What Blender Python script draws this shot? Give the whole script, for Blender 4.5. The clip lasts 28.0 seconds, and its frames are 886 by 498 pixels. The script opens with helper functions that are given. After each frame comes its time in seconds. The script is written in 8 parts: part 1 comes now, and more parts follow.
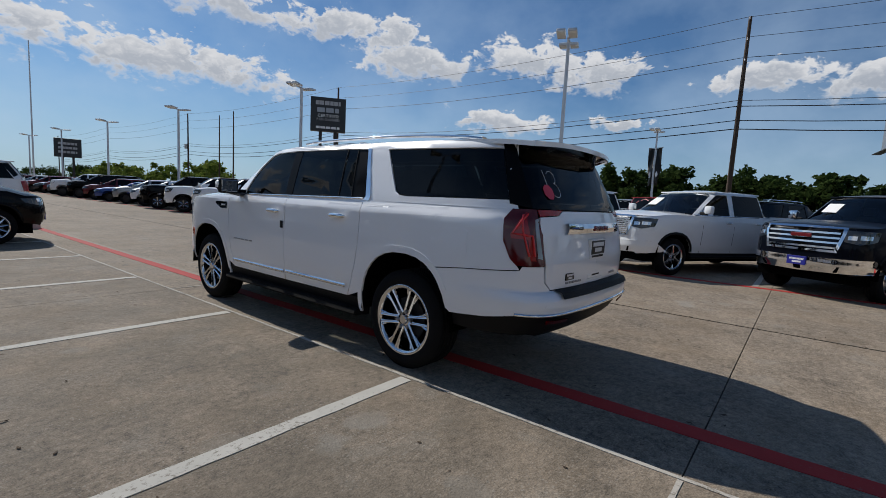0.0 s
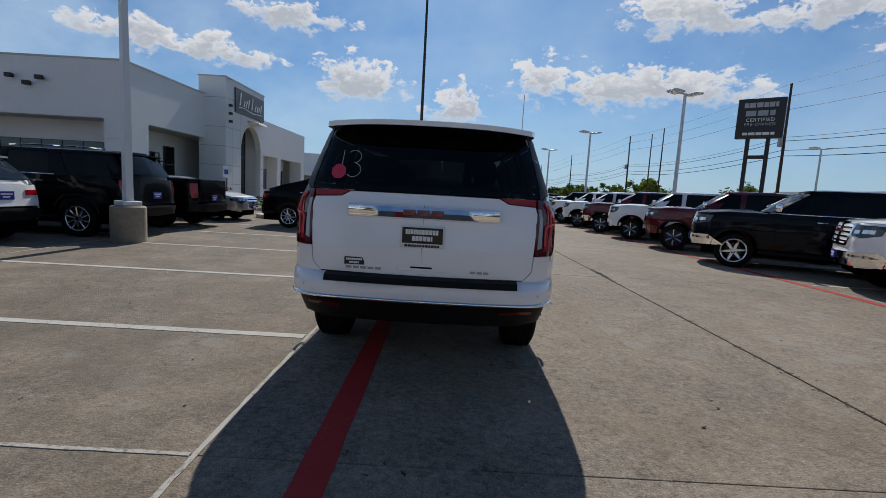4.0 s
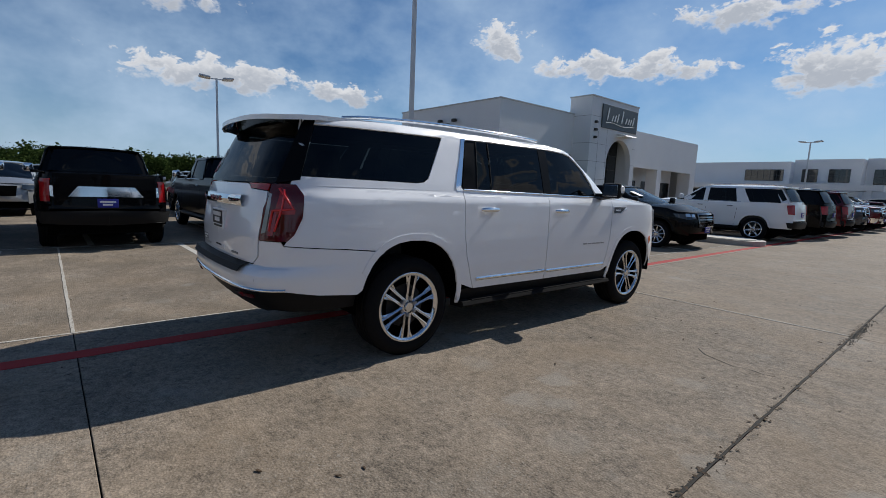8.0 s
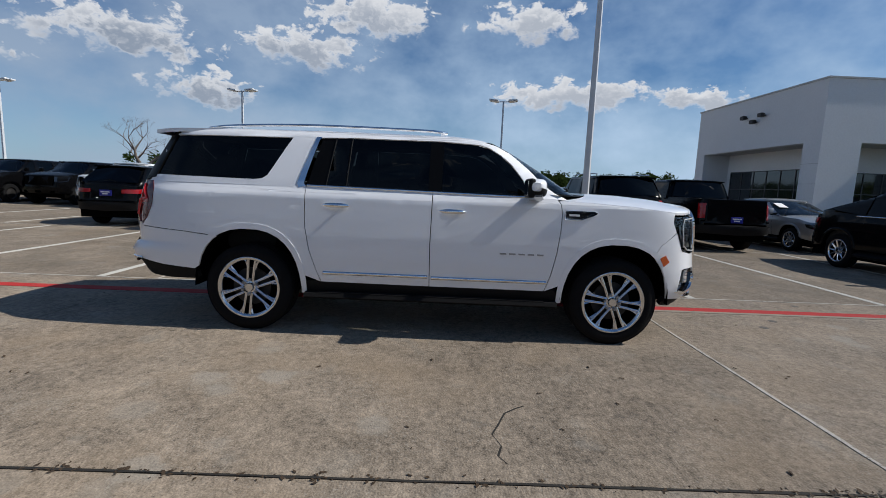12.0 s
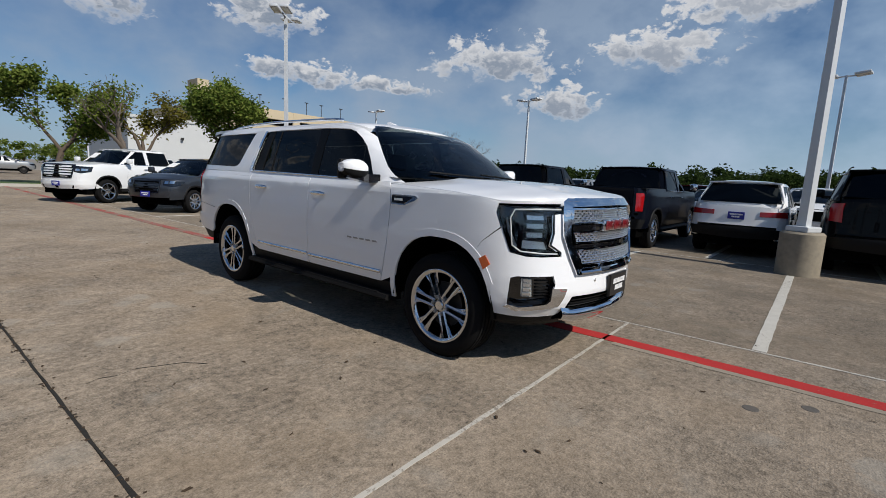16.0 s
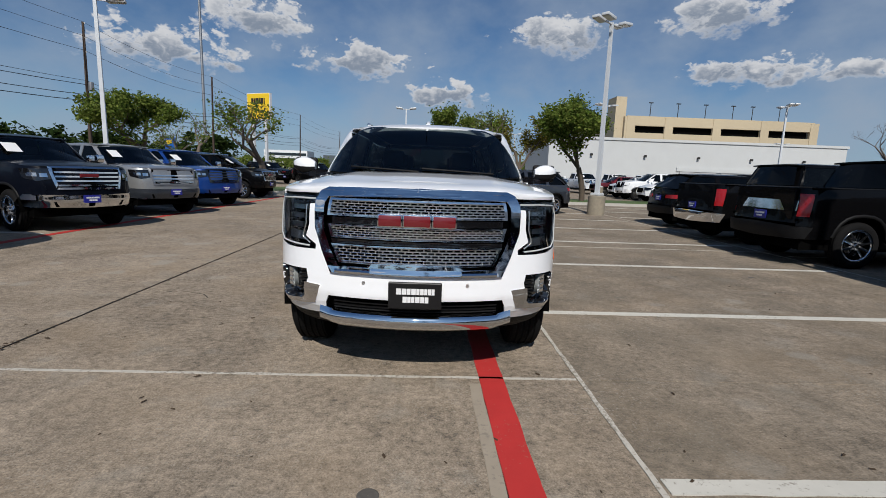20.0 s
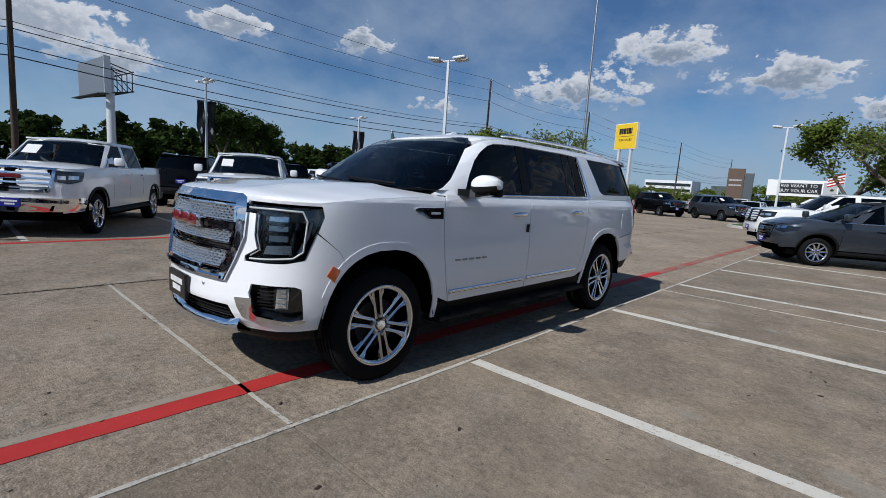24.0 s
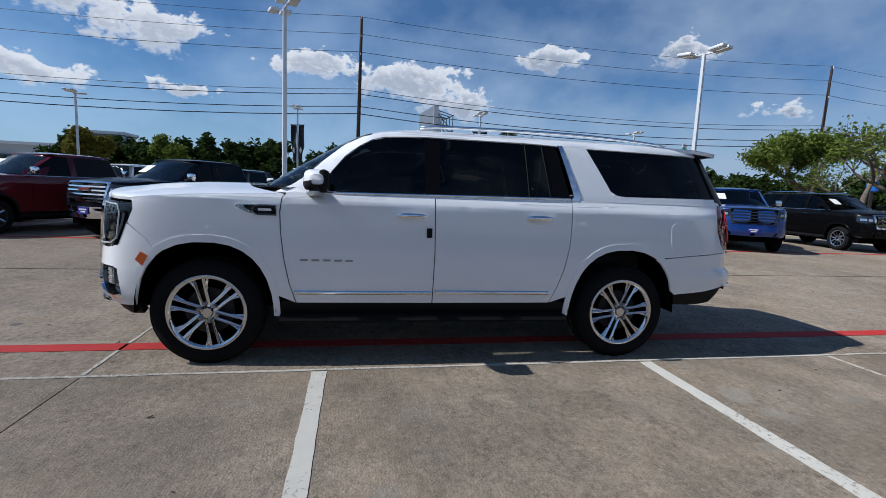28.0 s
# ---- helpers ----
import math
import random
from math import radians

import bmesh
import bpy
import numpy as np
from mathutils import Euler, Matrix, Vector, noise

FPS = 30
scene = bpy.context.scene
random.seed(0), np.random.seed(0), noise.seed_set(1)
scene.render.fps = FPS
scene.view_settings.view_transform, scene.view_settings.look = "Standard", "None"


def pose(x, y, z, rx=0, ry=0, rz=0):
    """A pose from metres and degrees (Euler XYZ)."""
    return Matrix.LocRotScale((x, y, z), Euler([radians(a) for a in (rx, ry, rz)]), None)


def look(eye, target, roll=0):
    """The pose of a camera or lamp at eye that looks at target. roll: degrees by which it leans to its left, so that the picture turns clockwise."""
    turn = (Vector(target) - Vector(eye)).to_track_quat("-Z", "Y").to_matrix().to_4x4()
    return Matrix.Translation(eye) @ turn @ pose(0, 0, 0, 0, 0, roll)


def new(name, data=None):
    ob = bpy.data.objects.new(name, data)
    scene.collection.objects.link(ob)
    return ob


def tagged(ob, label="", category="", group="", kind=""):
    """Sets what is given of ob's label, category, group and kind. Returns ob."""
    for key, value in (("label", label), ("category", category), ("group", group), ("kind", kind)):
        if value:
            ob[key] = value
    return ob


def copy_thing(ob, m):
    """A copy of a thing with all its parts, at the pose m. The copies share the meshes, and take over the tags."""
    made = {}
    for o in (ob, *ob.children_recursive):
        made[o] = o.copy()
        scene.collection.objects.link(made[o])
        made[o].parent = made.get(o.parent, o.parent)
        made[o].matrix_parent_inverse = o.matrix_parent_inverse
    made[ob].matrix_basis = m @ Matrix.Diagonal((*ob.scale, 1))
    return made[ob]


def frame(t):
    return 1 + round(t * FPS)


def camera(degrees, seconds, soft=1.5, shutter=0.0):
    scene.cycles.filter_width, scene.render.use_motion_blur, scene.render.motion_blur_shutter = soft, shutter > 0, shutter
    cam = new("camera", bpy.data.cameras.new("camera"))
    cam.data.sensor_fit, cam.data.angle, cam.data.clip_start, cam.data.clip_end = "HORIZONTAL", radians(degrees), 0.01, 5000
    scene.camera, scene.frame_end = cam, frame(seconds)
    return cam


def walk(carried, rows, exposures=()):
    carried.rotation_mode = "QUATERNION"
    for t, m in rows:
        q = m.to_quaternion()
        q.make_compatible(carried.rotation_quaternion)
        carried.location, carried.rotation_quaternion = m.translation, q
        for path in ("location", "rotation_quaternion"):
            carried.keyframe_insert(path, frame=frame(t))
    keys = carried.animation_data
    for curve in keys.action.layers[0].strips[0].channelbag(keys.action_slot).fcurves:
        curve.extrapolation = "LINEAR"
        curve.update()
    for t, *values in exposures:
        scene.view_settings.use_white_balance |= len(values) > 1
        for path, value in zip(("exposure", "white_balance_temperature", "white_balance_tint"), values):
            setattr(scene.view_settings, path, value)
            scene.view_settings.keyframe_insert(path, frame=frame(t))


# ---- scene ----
cam = camera(87.4, 28.0, .8)
PATH = [
    (0, (-3.79, -4.203, 1.413), (-2.217, -2.986, 1.198), 3.0),
    (0.5, (-3.386, -4.575, 1.407), (-1.954, -3.197, 1.18), 3.2),
    (1, (-3.014, -4.99, 1.385), (-1.74, -3.465, 1.155), 3.5),
    (1.5, (-2.573, -5.302, 1.384), (-1.475, -3.646, 1.15), 3.9),
    (2, (-2.105, -5.633, 1.367), (-1.196, -3.867, 1.128), 4.1),
    (2.5, (-1.595, -5.875, 1.372), (-0.9, -4.015, 1.133), 4.3),
    (3, (-1.046, -6.014, 1.367), (-0.577, -4.083, 1.14), 4.2),
    (3.5, (-0.496, -6.094, 1.374), (-0.259, -4.121, 1.146), 3.8),
    (4, (0.057, -6.033, 1.386), (0.062, -4.047, 1.147), 3.2),
    (4.5, (0.603, -5.986, 1.384), (0.379, -4.015, 1.131), 2.6),
    (6.5, (2.728, -5.089, 1.358), (1.682, -3.408, 1.076), 2.2),
    (7, (3.153, -4.732, 1.371), (1.938, -3.167, 1.092), 2.2),
    (7.5, (3.543, -4.341, 1.371), (2.178, -2.905, 1.102), 2.3),
    (8, (3.9, -3.944, 1.394), (2.396, -2.653, 1.131), 2.4),
    (8.5, (4.218, -3.492, 1.416), (2.593, -2.356, 1.159), 2.4),
    (9, (4.512, -3.041, 1.432), (2.788, -2.063, 1.17), 2.5),
    (9.5, (4.708, -2.541, 1.448), (2.903, -1.723, 1.181), 2.7),
    (10, (4.929, -2.067, 1.448), (3.063, -1.402, 1.173), 2.8),
    (10.5, (5.041, -1.554, 1.442), (3.127, -1.044, 1.164), 2.8),
    (11, (5.172, -1.029, 1.419), (3.222, -0.679, 1.141), 2.7),
    (11.5, (5.198, -0.503, 1.415), (3.225, -0.319, 1.144), 2.4),
    (13.5, (4.963, 1.601, 1.43), (3.034, 1.151, 1.154), 2.7),
    (14, (4.753, 2.09, 1.427), (2.872, 1.47, 1.146), 2.7),
    (14.5, (4.579, 2.589, 1.404), (2.762, 1.803, 1.124), 2.9),
    (15, (4.332, 3.049, 1.397), (2.589, 2.11, 1.11), 2.9),
    (15.5, (4.042, 3.483, 1.383), (2.39, 2.395, 1.089), 2.9),
    (16, (3.714, 3.898, 1.393), (2.174, 2.658, 1.092), 2.7),
    (16.5, (3.313, 4.259, 1.394), (1.905, 2.873, 1.087), 2.8),
    (17, (2.92, 4.599, 1.391), (1.661, 3.078, 1.074), 3.0),
    (17.5, (2.46, 4.861, 1.403), (1.368, 3.219, 1.069), 2.6),
    (18, (2.003, 5.148, 1.386), (1.091, 3.403, 1.038), 2.2),
    (18.5, (1.501, 5.313, 1.387), (0.782, 3.477, 1.051), 2.0),
    (19, (0.988, 5.467, 1.38), (0.472, 3.562, 1.055), 2.1),
    (19.5, (0.485, 5.528, 1.393), (0.186, 3.577, 1.073), 2.1),
    (20, (-0.021, 5.546, 1.402), (-0.098, 3.573, 1.081), 2.0),
    (20.5, (-0.483, 5.554, 1.42), (-0.346, 3.585, 1.097), 2.3),
    (21, (-0.937, 5.412, 1.436), (-0.597, 3.467, 1.115), 2.8),
    (21.5, (-1.418, 5.259, 1.426), (-0.892, 3.355, 1.111), 3.3),
    (23.5, (-3.042, 4.088, 1.413), (-1.846, 2.511, 1.128), 3.4),
    (24, (-3.407, 3.801, 1.423), (-2.069, 2.34, 1.149), 3.6),
    (24.5, (-3.71, 3.458, 1.426), (-2.25, 2.118, 1.156), 3.8),
    (25, (-4.011, 3.103, 1.395), (-2.442, 1.892, 1.125), 3.8),
    (25.5, (-4.204, 2.684, 1.382), (-2.537, 1.612, 1.114), 3.4),
    (26, (-4.392, 2.272, 1.387), (-2.64, 1.344, 1.124), 3.1),
    (26.5, (-4.553, 1.856, 1.408), (-2.727, 1.079, 1.159), 3.0),
    (27, (-4.588, 1.424, 1.418), (-2.707, 0.79, 1.177), 2.8),
    (27.5, (-4.681, 1.016, 1.413), (-2.762, 0.512, 1.168), 2.6),
    (28, (-4.654, 0.64, 1.403), (-2.706, 0.261, 1.155), 2.5),
]
walk(cam, [(t, look(eye, target, roll)) for t, eye, target, roll in PATH],
     [(0.0, .06, 6500, 10), (2.0, .14, 6500, 10), (4.0, .13, 6500, 10), (8.0, .12, 6450, 10), (11.0, .14, 6350, 10), (14.0, .02, 6480, 10), (17.0, -.02, 6550, 10), (20.0, -.10, 6480, 10), (22.0, -.10, 6350, 10), (24.0, -.04, 6100, 10), (26.0, .16, 5980, 10), (28.0, .20, 5980, 10)])


# ---- world and sun ----
SUN_AZ, SUN_EL = radians(2.5), radians(43)      # azimuth from +y towards +x
world = bpy.data.worlds.new("sky")
scene.world = world
world.use_nodes = True


class Nodes:
    """Short way to write node trees."""

    def __init__(self, tree):
        self.tree = tree
        tree.nodes.clear()

    def add(self, kind, ins=(), **props):
        n = self.tree.nodes.new(kind)
        for k, v in props.items():
            setattr(n, k, v)
        for k, v in (ins.items() if isinstance(ins, dict) else enumerate(ins)):
            if v is None:
                continue
            s = n.inputs[k]
            if isinstance(v, bpy.types.NodeSocket):
                self.tree.links.new(v, s)
            elif isinstance(v, bpy.types.Node):
                self.tree.links.new(v.outputs[0], s)
            else:
                s.default_value = v
        return n

    def math(self, op, a, b=None, c=None, clamp=False):
        return self.add("ShaderNodeMath", (a, b, c), operation=op, use_clamp=clamp).outputs[0]

    def noise(self, vec, scale, detail=4.0, rough=0.55, dist=0.0, out="Fac"):
        return self.add("ShaderNodeTexNoise", {"Vector": vec, "Scale": scale, "Detail": detail, "Roughness": rough, "Distortion": dist}).outputs[out]

    def ramp(self, fac, stops):
        n = self.add("ShaderNodeValToRGB", (fac,))
        e = n.color_ramp.elements
        while len(e) < len(stops):
            e.new(0.5)
        for el, (p, c) in zip(e, stops):
            el.position, el.color = p, (*c, 1) if len(c) == 3 else c
        return n.outputs[0]

    def mix(self, fac, a, b, blend="MIX"):
        n = self.add("ShaderNodeMix", data_type="RGBA", blend_type=blend)
        for s, v in ((n.inputs[0], fac), (n.inputs[6], a), (n.inputs[7], b)):
            if isinstance(v, bpy.types.NodeSocket):
                self.tree.links.new(v, s)
            else:
                s.default_value = (*v, 1) if isinstance(v, tuple) and len(v) == 3 else v
        return n.outputs[2]

    def map(self, v, a, b, c=0.0, d=1.0, smooth=False):
        return self.add("ShaderNodeMapRange", (v, a, b, c, d), interpolation_type="SMOOTHSTEP" if smooth else "LINEAR").outputs[0]

    def vmath(self, op, a, b=None, out=0):
        return self.add("ShaderNodeVectorMath", (a, b), operation=op).outputs[out]


# cumulus heads: azimuth clockwise from the lot's long axis, height, half width, half height, in degrees
CLOUDS_EAST = [(1, 10, 4, 3), (11, 13, 4, 3.5), (22, 12, 12, 3), (26, 19, 7, 3), (38, 18, 6, 2.4), (45, 18, 3, 2), (48, 15, 7, 2.6), (58, 9, 6, 1.6), (61, 16, 6, 2.4), (69, 14, 5, 3),
               (72, 9, 3, 1.5), (85, 13, 5, 1.9), (96, 12, 7, 2.7), (102, 10, 4, 2.2), (113, 15, 4, 1.7), (127, 15, 3, 2.3), (136, 9, 3, 1.5), (152, 11, 7, 2.6), (161, 15, 6, 2.6), (172, 12, 6, 2.2)]
CLOUDS_WEST = [(-179, 9, 4, 1.8), (-166, 15, 5, 2.6), (-149, 16, 5, 2.6), (-146, 10.5, 6, 1.9), (-137, 10, 5, 1.8), (-123, 13, 7, 3.2), (-116, 9, 5, 2.6), (-106, 14, 6, 3),
               (-98, 18, 7, 3), (-80, 18, 6, 2.6), (-75, 10.5, 9, 2.3), (-62, 10, 4, 1.6), (-43, 16, 3.5, 2.3), (-30, 13.5, 10, 1.6), (-20, 18, 6, 1.8), (-11, 12, 5, 3.2)]


def build_world():
    n = Nodes(world.node_tree)
    d = n.vmath("NORMALIZE", n.add("ShaderNodeTexCoord").outputs["Generated"])
    sky = n.add("ShaderNodeTexSky", sky_type="NISHITA", sun_disc=False, sun_elevation=SUN_EL, sun_rotation=SUN_AZ, air_density=1.0, dust_density=0.6, ozone_density=3.0)
    sep = n.add("ShaderNodeSeparateXYZ", (d,)).outputs
    el = n.math("MULTIPLY", n.math("ARCSINE", sep[2]), 57.2958)
    az = n.math("MULTIPLY", n.math("ARCTAN2", sep[0], sep[1]), 57.2958)
    turn = n.math("RADIANS", az)
    # noise on a cylinder round the viewer, so that it closes on itself
    flat = n.add("ShaderNodeCombineXYZ", (n.math("MULTIPLY", n.math("SINE", turn), 6.9), n.math("MULTIPLY", n.math("COSINE", turn), 6.9), n.math("MULTIPLY", el, 0.19))).outputs[0]
    wob = n.vmath("SUBTRACT", n.add("ShaderNodeTexNoise", {"Vector": flat, "Scale": 2.0, "Detail": 4.0, "Roughness": .6}).outputs["Color"], (.5, .5, .5))
    ws = n.add("ShaderNodeSeparateXYZ", (wob,)).outputs
    azw = n.math("ADD", az, n.math("MULTIPLY", ws[0], 9.0))
    elw = n.math("ADD", el, n.math("MULTIPLY", ws[1], 5.0))
    cover, tall, sums = None, None, None
    for a, h, ra, rh in CLOUDS_EAST + CLOUDS_WEST:
        da = n.math("DIVIDE", n.math("WRAP", n.math("SUBTRACT", azw, float(a)), 180.0, -180.0), ra * 1.30)
        dh = n.math("DIVIDE", n.math("SUBTRACT", elw, float(h)), rh * 1.15)
        low = n.math("MINIMUM", dh, 0.0)
        q = n.math("ADD", n.math("MULTIPLY", da, da), n.math("ADD", n.math("MULTIPLY", dh, dh), n.math("MULTIPLY", low, n.math("MULTIPLY", low, 1.4))))
        g = n.math("EXPONENT", n.math("MULTIPLY", q, -0.7))
        w = n.math("MULTIPLY", g, g)
        cover = g if cover is None else n.math("MAXIMUM", cover, g)
        tall = n.math("MULTIPLY", w, dh) if tall is None else n.math("MULTIPLY_ADD", w, dh, tall)
        sums = w if sums is None else n.math("ADD", sums, w)
    height = n.math("DIVIDE", tall, n.math("ADD", sums, .0004))
    # overhead: scattered broken cloud
    over = n.math("MULTIPLY", n.map(el, 20.0, 30.0, 0.0, 1.0, True), n.map(n.noise(flat, .8, 2.0), .42, .80, 0.0, .7, True))
    cover = n.math("MAXIMUM", cover, over)
    soft = n.noise(n.vmath("ADD", flat, n.vmath("MULTIPLY", wob, (.5, .5, .5))), 2.6, 8.0, 0.60)
    lump = n.add("ShaderNodeTexVoronoi", {"Vector": n.vmath("ADD", flat, n.vmath("MULTIPLY", wob, (.35, .35, .35))), "Scale": 4.2, "Detail": 3.0, "Roughness": .6}, feature="SMOOTH_F1").outputs["Distance"]
    puff = n.math("ADD", n.math("MULTIPLY", soft, .72), n.math("MULTIPLY", n.math("SUBTRACT", .62, lump), .42))
    high = n.noise(n.vmath("ADD", flat, (0.0, 0.0, 0.20)), 2.6, 5.0, 0.60)
    dens = n.math("ADD", n.math("MULTIPLY", cover, 1.1), n.math("MULTIPLY", n.math("SUBTRACT", puff, .49), 1.15))
    edge = n.map(height, -.8, .4, .95, .56, True)
    mask = n.map(dens, 0.38, edge, 0.0, 1.0, True)
    south = n.map(sep[1], -0.75, 0.3, 1.0, 0.0, True)
    veil = n.math("MULTIPLY", n.map(n.noise(flat, .7, 5.0, .55), 0.34, 0.68, 0.10, 0.85), n.map(el, 4.0, 45.0, 1.0, 0.1))
    veil = n.math("MULTIPLY", veil, n.math("ADD", .50, n.math("MULTIPLY", n.math("MAXIMUM", n.map(sep[0], 0.5, -0.7, 0.0, 1.0), n.math("MULTIPLY", south, 1.0)), .55)))
    thick = n.map(dens, 0.45, 0.80, 0.0, 1.0, True)
    lit = n.map(n.math("SUBTRACT", soft, high), -0.10, 0.14, 0.0, 1.0, True)
    base_grey = n.map(n.math("ADD", height, n.math("MULTIPLY", n.math("SUBTRACT", puff, .49), 2.4)), .55, -.55, 0.0, 1.0, True)
    shade = n.math("MULTIPLY", thick, n.math("MAXIMUM", base_grey, n.math("MULTIPLY", n.math("SUBTRACT", 1.0, lit), .30)))
    shade = n.math("MULTIPLY", shade, n.math("ADD", .62, n.math("MULTIPLY", south, .38)))
    white = n.mix(shade, CLOUD_LIT, CLOUD_SHADE)
    tint = n.mix(1.0, sky.outputs[0], SKY_TINT, "MULTIPLY")
    base = n.mix(n.map(el, -1.0, 14.0, 0.55, 0.0, True), tint, HAZE)
    col = n.mix(veil, base, n.mix(south, VEIL_NORTH, VEIL_SOUTH))
    col = n.mix(mask, col, white)
    bg = n.add("ShaderNodeBackground", (col, SKY_POWER))
    n.add("ShaderNodeOutputWorld", (bg.outputs[0],))


SKY_POWER = 0.060
SKY_TINT = (.54, .85, 1.12)
HAZE = (6.2, 8.4, 10.8)
VEIL_NORTH, VEIL_SOUTH = (7.0, 9.2, 11.8), (5.2, 6.4, 8.1)
CLOUD_LIT, CLOUD_SHADE = (11.0, 11.2, 11.6), (3.9, 4.7, 6.0)
build_world()
sun_data = bpy.data.lights.new("sun", "SUN")
sun_data.energy, sun_data.angle, sun_data.color = 4.4, radians(0.53), (1.0, 0.955, 0.88)
sun = new("sun", sun_data)
sun.matrix_world = look((30 * math.sin(SUN_AZ) * math.cos(SUN_EL), 30 * math.cos(SUN_AZ) * math.cos(SUN_EL), 30 * math.sin(SUN_EL)), (0, 0, 0))
sun.name = "sun"

# ---- materials ----
MATS = {}


def material(name):
    m = bpy.data.materials.new(name)
    m.use_nodes = True
    MATS[name] = m
    return m, Nodes(m.node_tree)


def principled(n, **kw):
    names = {"color": "Base Color", "rough": "Roughness", "metal": "Metallic", "bump": "Normal", "coat": "Coat Weight", "coat_rough": "Coat Roughness", "ior": "IOR", "emit": "Emission Color", "power": "Emission Strength", "alpha": "Alpha", "spec": "Specular IOR Level", "trans": "Transmission Weight", "sss": "Subsurface Weight", "matte": "Diffuse Roughness"}
    ins = {}
    for k, v in kw.items():
        ins[names[k]] = (*v, 1) if isinstance(v, tuple) and len(v) == 3 else v
    p = n.add("ShaderNodeBsdfPrincipled", ins)
    n.add("ShaderNodeOutputMaterial", (p.outputs[0],))
    return p


def place(n):
    return n.add("ShaderNodeTexCoord").outputs["Object"]


def simple(name, color, rough=0.5, metal=0.0, grain=0.06, scale=30.0, bump=0.0, coat=0.0, big=2.0, spec=0.5):
    """A surface with grain and broad uneven tone."""
    m, n = material(name)
    p = place(n)
    a = n.noise(p, scale, 5.0)
    b = n.noise(p, big, 3.0)
    k = n.math("ADD", n.math("MULTIPLY", n.math("SUBTRACT", a, 0.5), grain * 2), n.math("MULTIPLY", n.math("SUBTRACT", b, 0.5), grain * 2))
    c = n.mix(1.0, color, n.add("ShaderNodeCombineColor", (n.math("ADD", k, 1.0), n.math("ADD", k, 1.0), n.math("ADD", k, 1.0))).outputs[0], "MULTIPLY")
    r = n.math("ADD", rough, n.math("MULTIPLY", n.math("SUBTRACT", b, 0.5), 0.12), clamp=True)
    nb = n.add("ShaderNodeBump", {"Strength": bump, "Distance": 0.01, "Height": a}).outputs[0] if bump else None
    principled(n, color=c, rough=r, metal=metal, bump=nb, coat=coat, spec=spec)
    return m


def paint(name, color, metal=0.0, rough=0.35, flake=0.03, coat=1.0, dust=0.0):
    """Car paint: coloured base with fine flake under clear coat, and a light film of dust low down the grain."""
    m, n = material(name)
    p = place(n)
    f = n.noise(p, 900.0, 2.0)
    d = n.noise(p, 3.0, 5.0)
    k = n.math("ADD", 1.0, n.math("MULTIPLY", n.math("SUBTRACT", f, 0.5), flake * 4))
    c = n.mix(1.0, color, n.add("ShaderNodeCombineColor", (k, k, k)).outputs[0], "MULTIPLY")
    c = n.mix(n.map(d, 0.45, 0.8, 0.0, dust), c, (0.35, 0.32, 0.28))
    principled(n, color=c, rough=rough, metal=metal, coat=coat, coat_rough=n.map(d, 0.3, 0.8, 0.015, 0.05), spec=0.5 if max(color) > 0.2 else 0.05)
    return m


def glass(name, tint, gloss=1.0):
    """Tinted window: what is behind shows through the tint, with a clear reflection on top."""
    m, n = material(name)
    fr = n.add("ShaderNodeFresnel", {"IOR": 1.5}).outputs[0]
    t = n.add("ShaderNodeBsdfTransparent", ((*tint, 1),))
    g = n.add("ShaderNodeBsdfGlossy", {"Color": (1, 1, 1, 1), "Roughness": 0.015})
    s = n.add("ShaderNodeMixShader", (n.math("MULTIPLY", fr, gloss, clamp=True), t.outputs[0], g.outputs[0]))
    n.add("ShaderNodeOutputMaterial", (s.outputs[0],))
    return m


SATIN = simple("satin_chrome", (0.88, 0.89, 0.90), 0.28, 1.0, 0.02)
LAMPBLADE = simple("white_lamp_blade", (0.50, 0.52, 0.52), 0.3, 0, 0.03, coat=.5)
FOGLENS = simple("fog_lens", (0.36, 0.38, 0.38), 0.15, 0.3, 0.1)
WHITE = paint("white_tricoat_paint", (0.84, 0.85, 0.87), 0.0, 0.30, 0.02)
WHITE2 = paint("white_paint", (0.78, 0.79, 0.80), 0.0, 0.35, 0.01, dust=0.05)
BLACKP = paint("black_paint", (0.003, 0.003, 0.0035), 0.0, 0.25, 0.2, 0.2, dust=0.001)
NAVYP = paint("dark_blue_black_paint", (0.003, 0.004, 0.008), 0.0, 0.3, 0.25, 0.22, dust=0.001)
GREYP = paint("dark_grey_metallic_paint", (0.045, 0.052, 0.065), 0.5, 0.38, 0.25, dust=0.03)
SILVERP = paint("silver_metallic_paint", (0.34, 0.345, 0.35), 0.6, 0.36, 0.15, dust=0.03)
BLUEP = paint("bright_blue_paint", (0.006, 0.045, 0.23), 0.3, 0.32, 0.2)
MAROONP = paint("maroon_paint", (0.10, 0.008, 0.012), 0.2, 0.32, 0.2)
REDP = paint("red_paint", (0.33, 0.012, 0.012), 0.1, 0.32, 0.1)
CHROME = simple("chrome", (0.82, 0.83, 0.85), 0.06, 1.0, 0.01)
ALLOY = simple("polished_alloy", (0.68, 0.69, 0.71), 0.10, 1.0, 0.02)
DULLMETAL = simple("dull_metal", (0.35, 0.35, 0.36), 0.45, 0.9, 0.08)
DARKIRON = simple("dark_iron", (0.035, 0.033, 0.032), 0.5, 0.6, 0.15)
RUBBER = simple("tyre_rubber", (0.009, 0.009, 0.0095), 0.85, 0, 0.2, 60, 0.3, spec=.1)
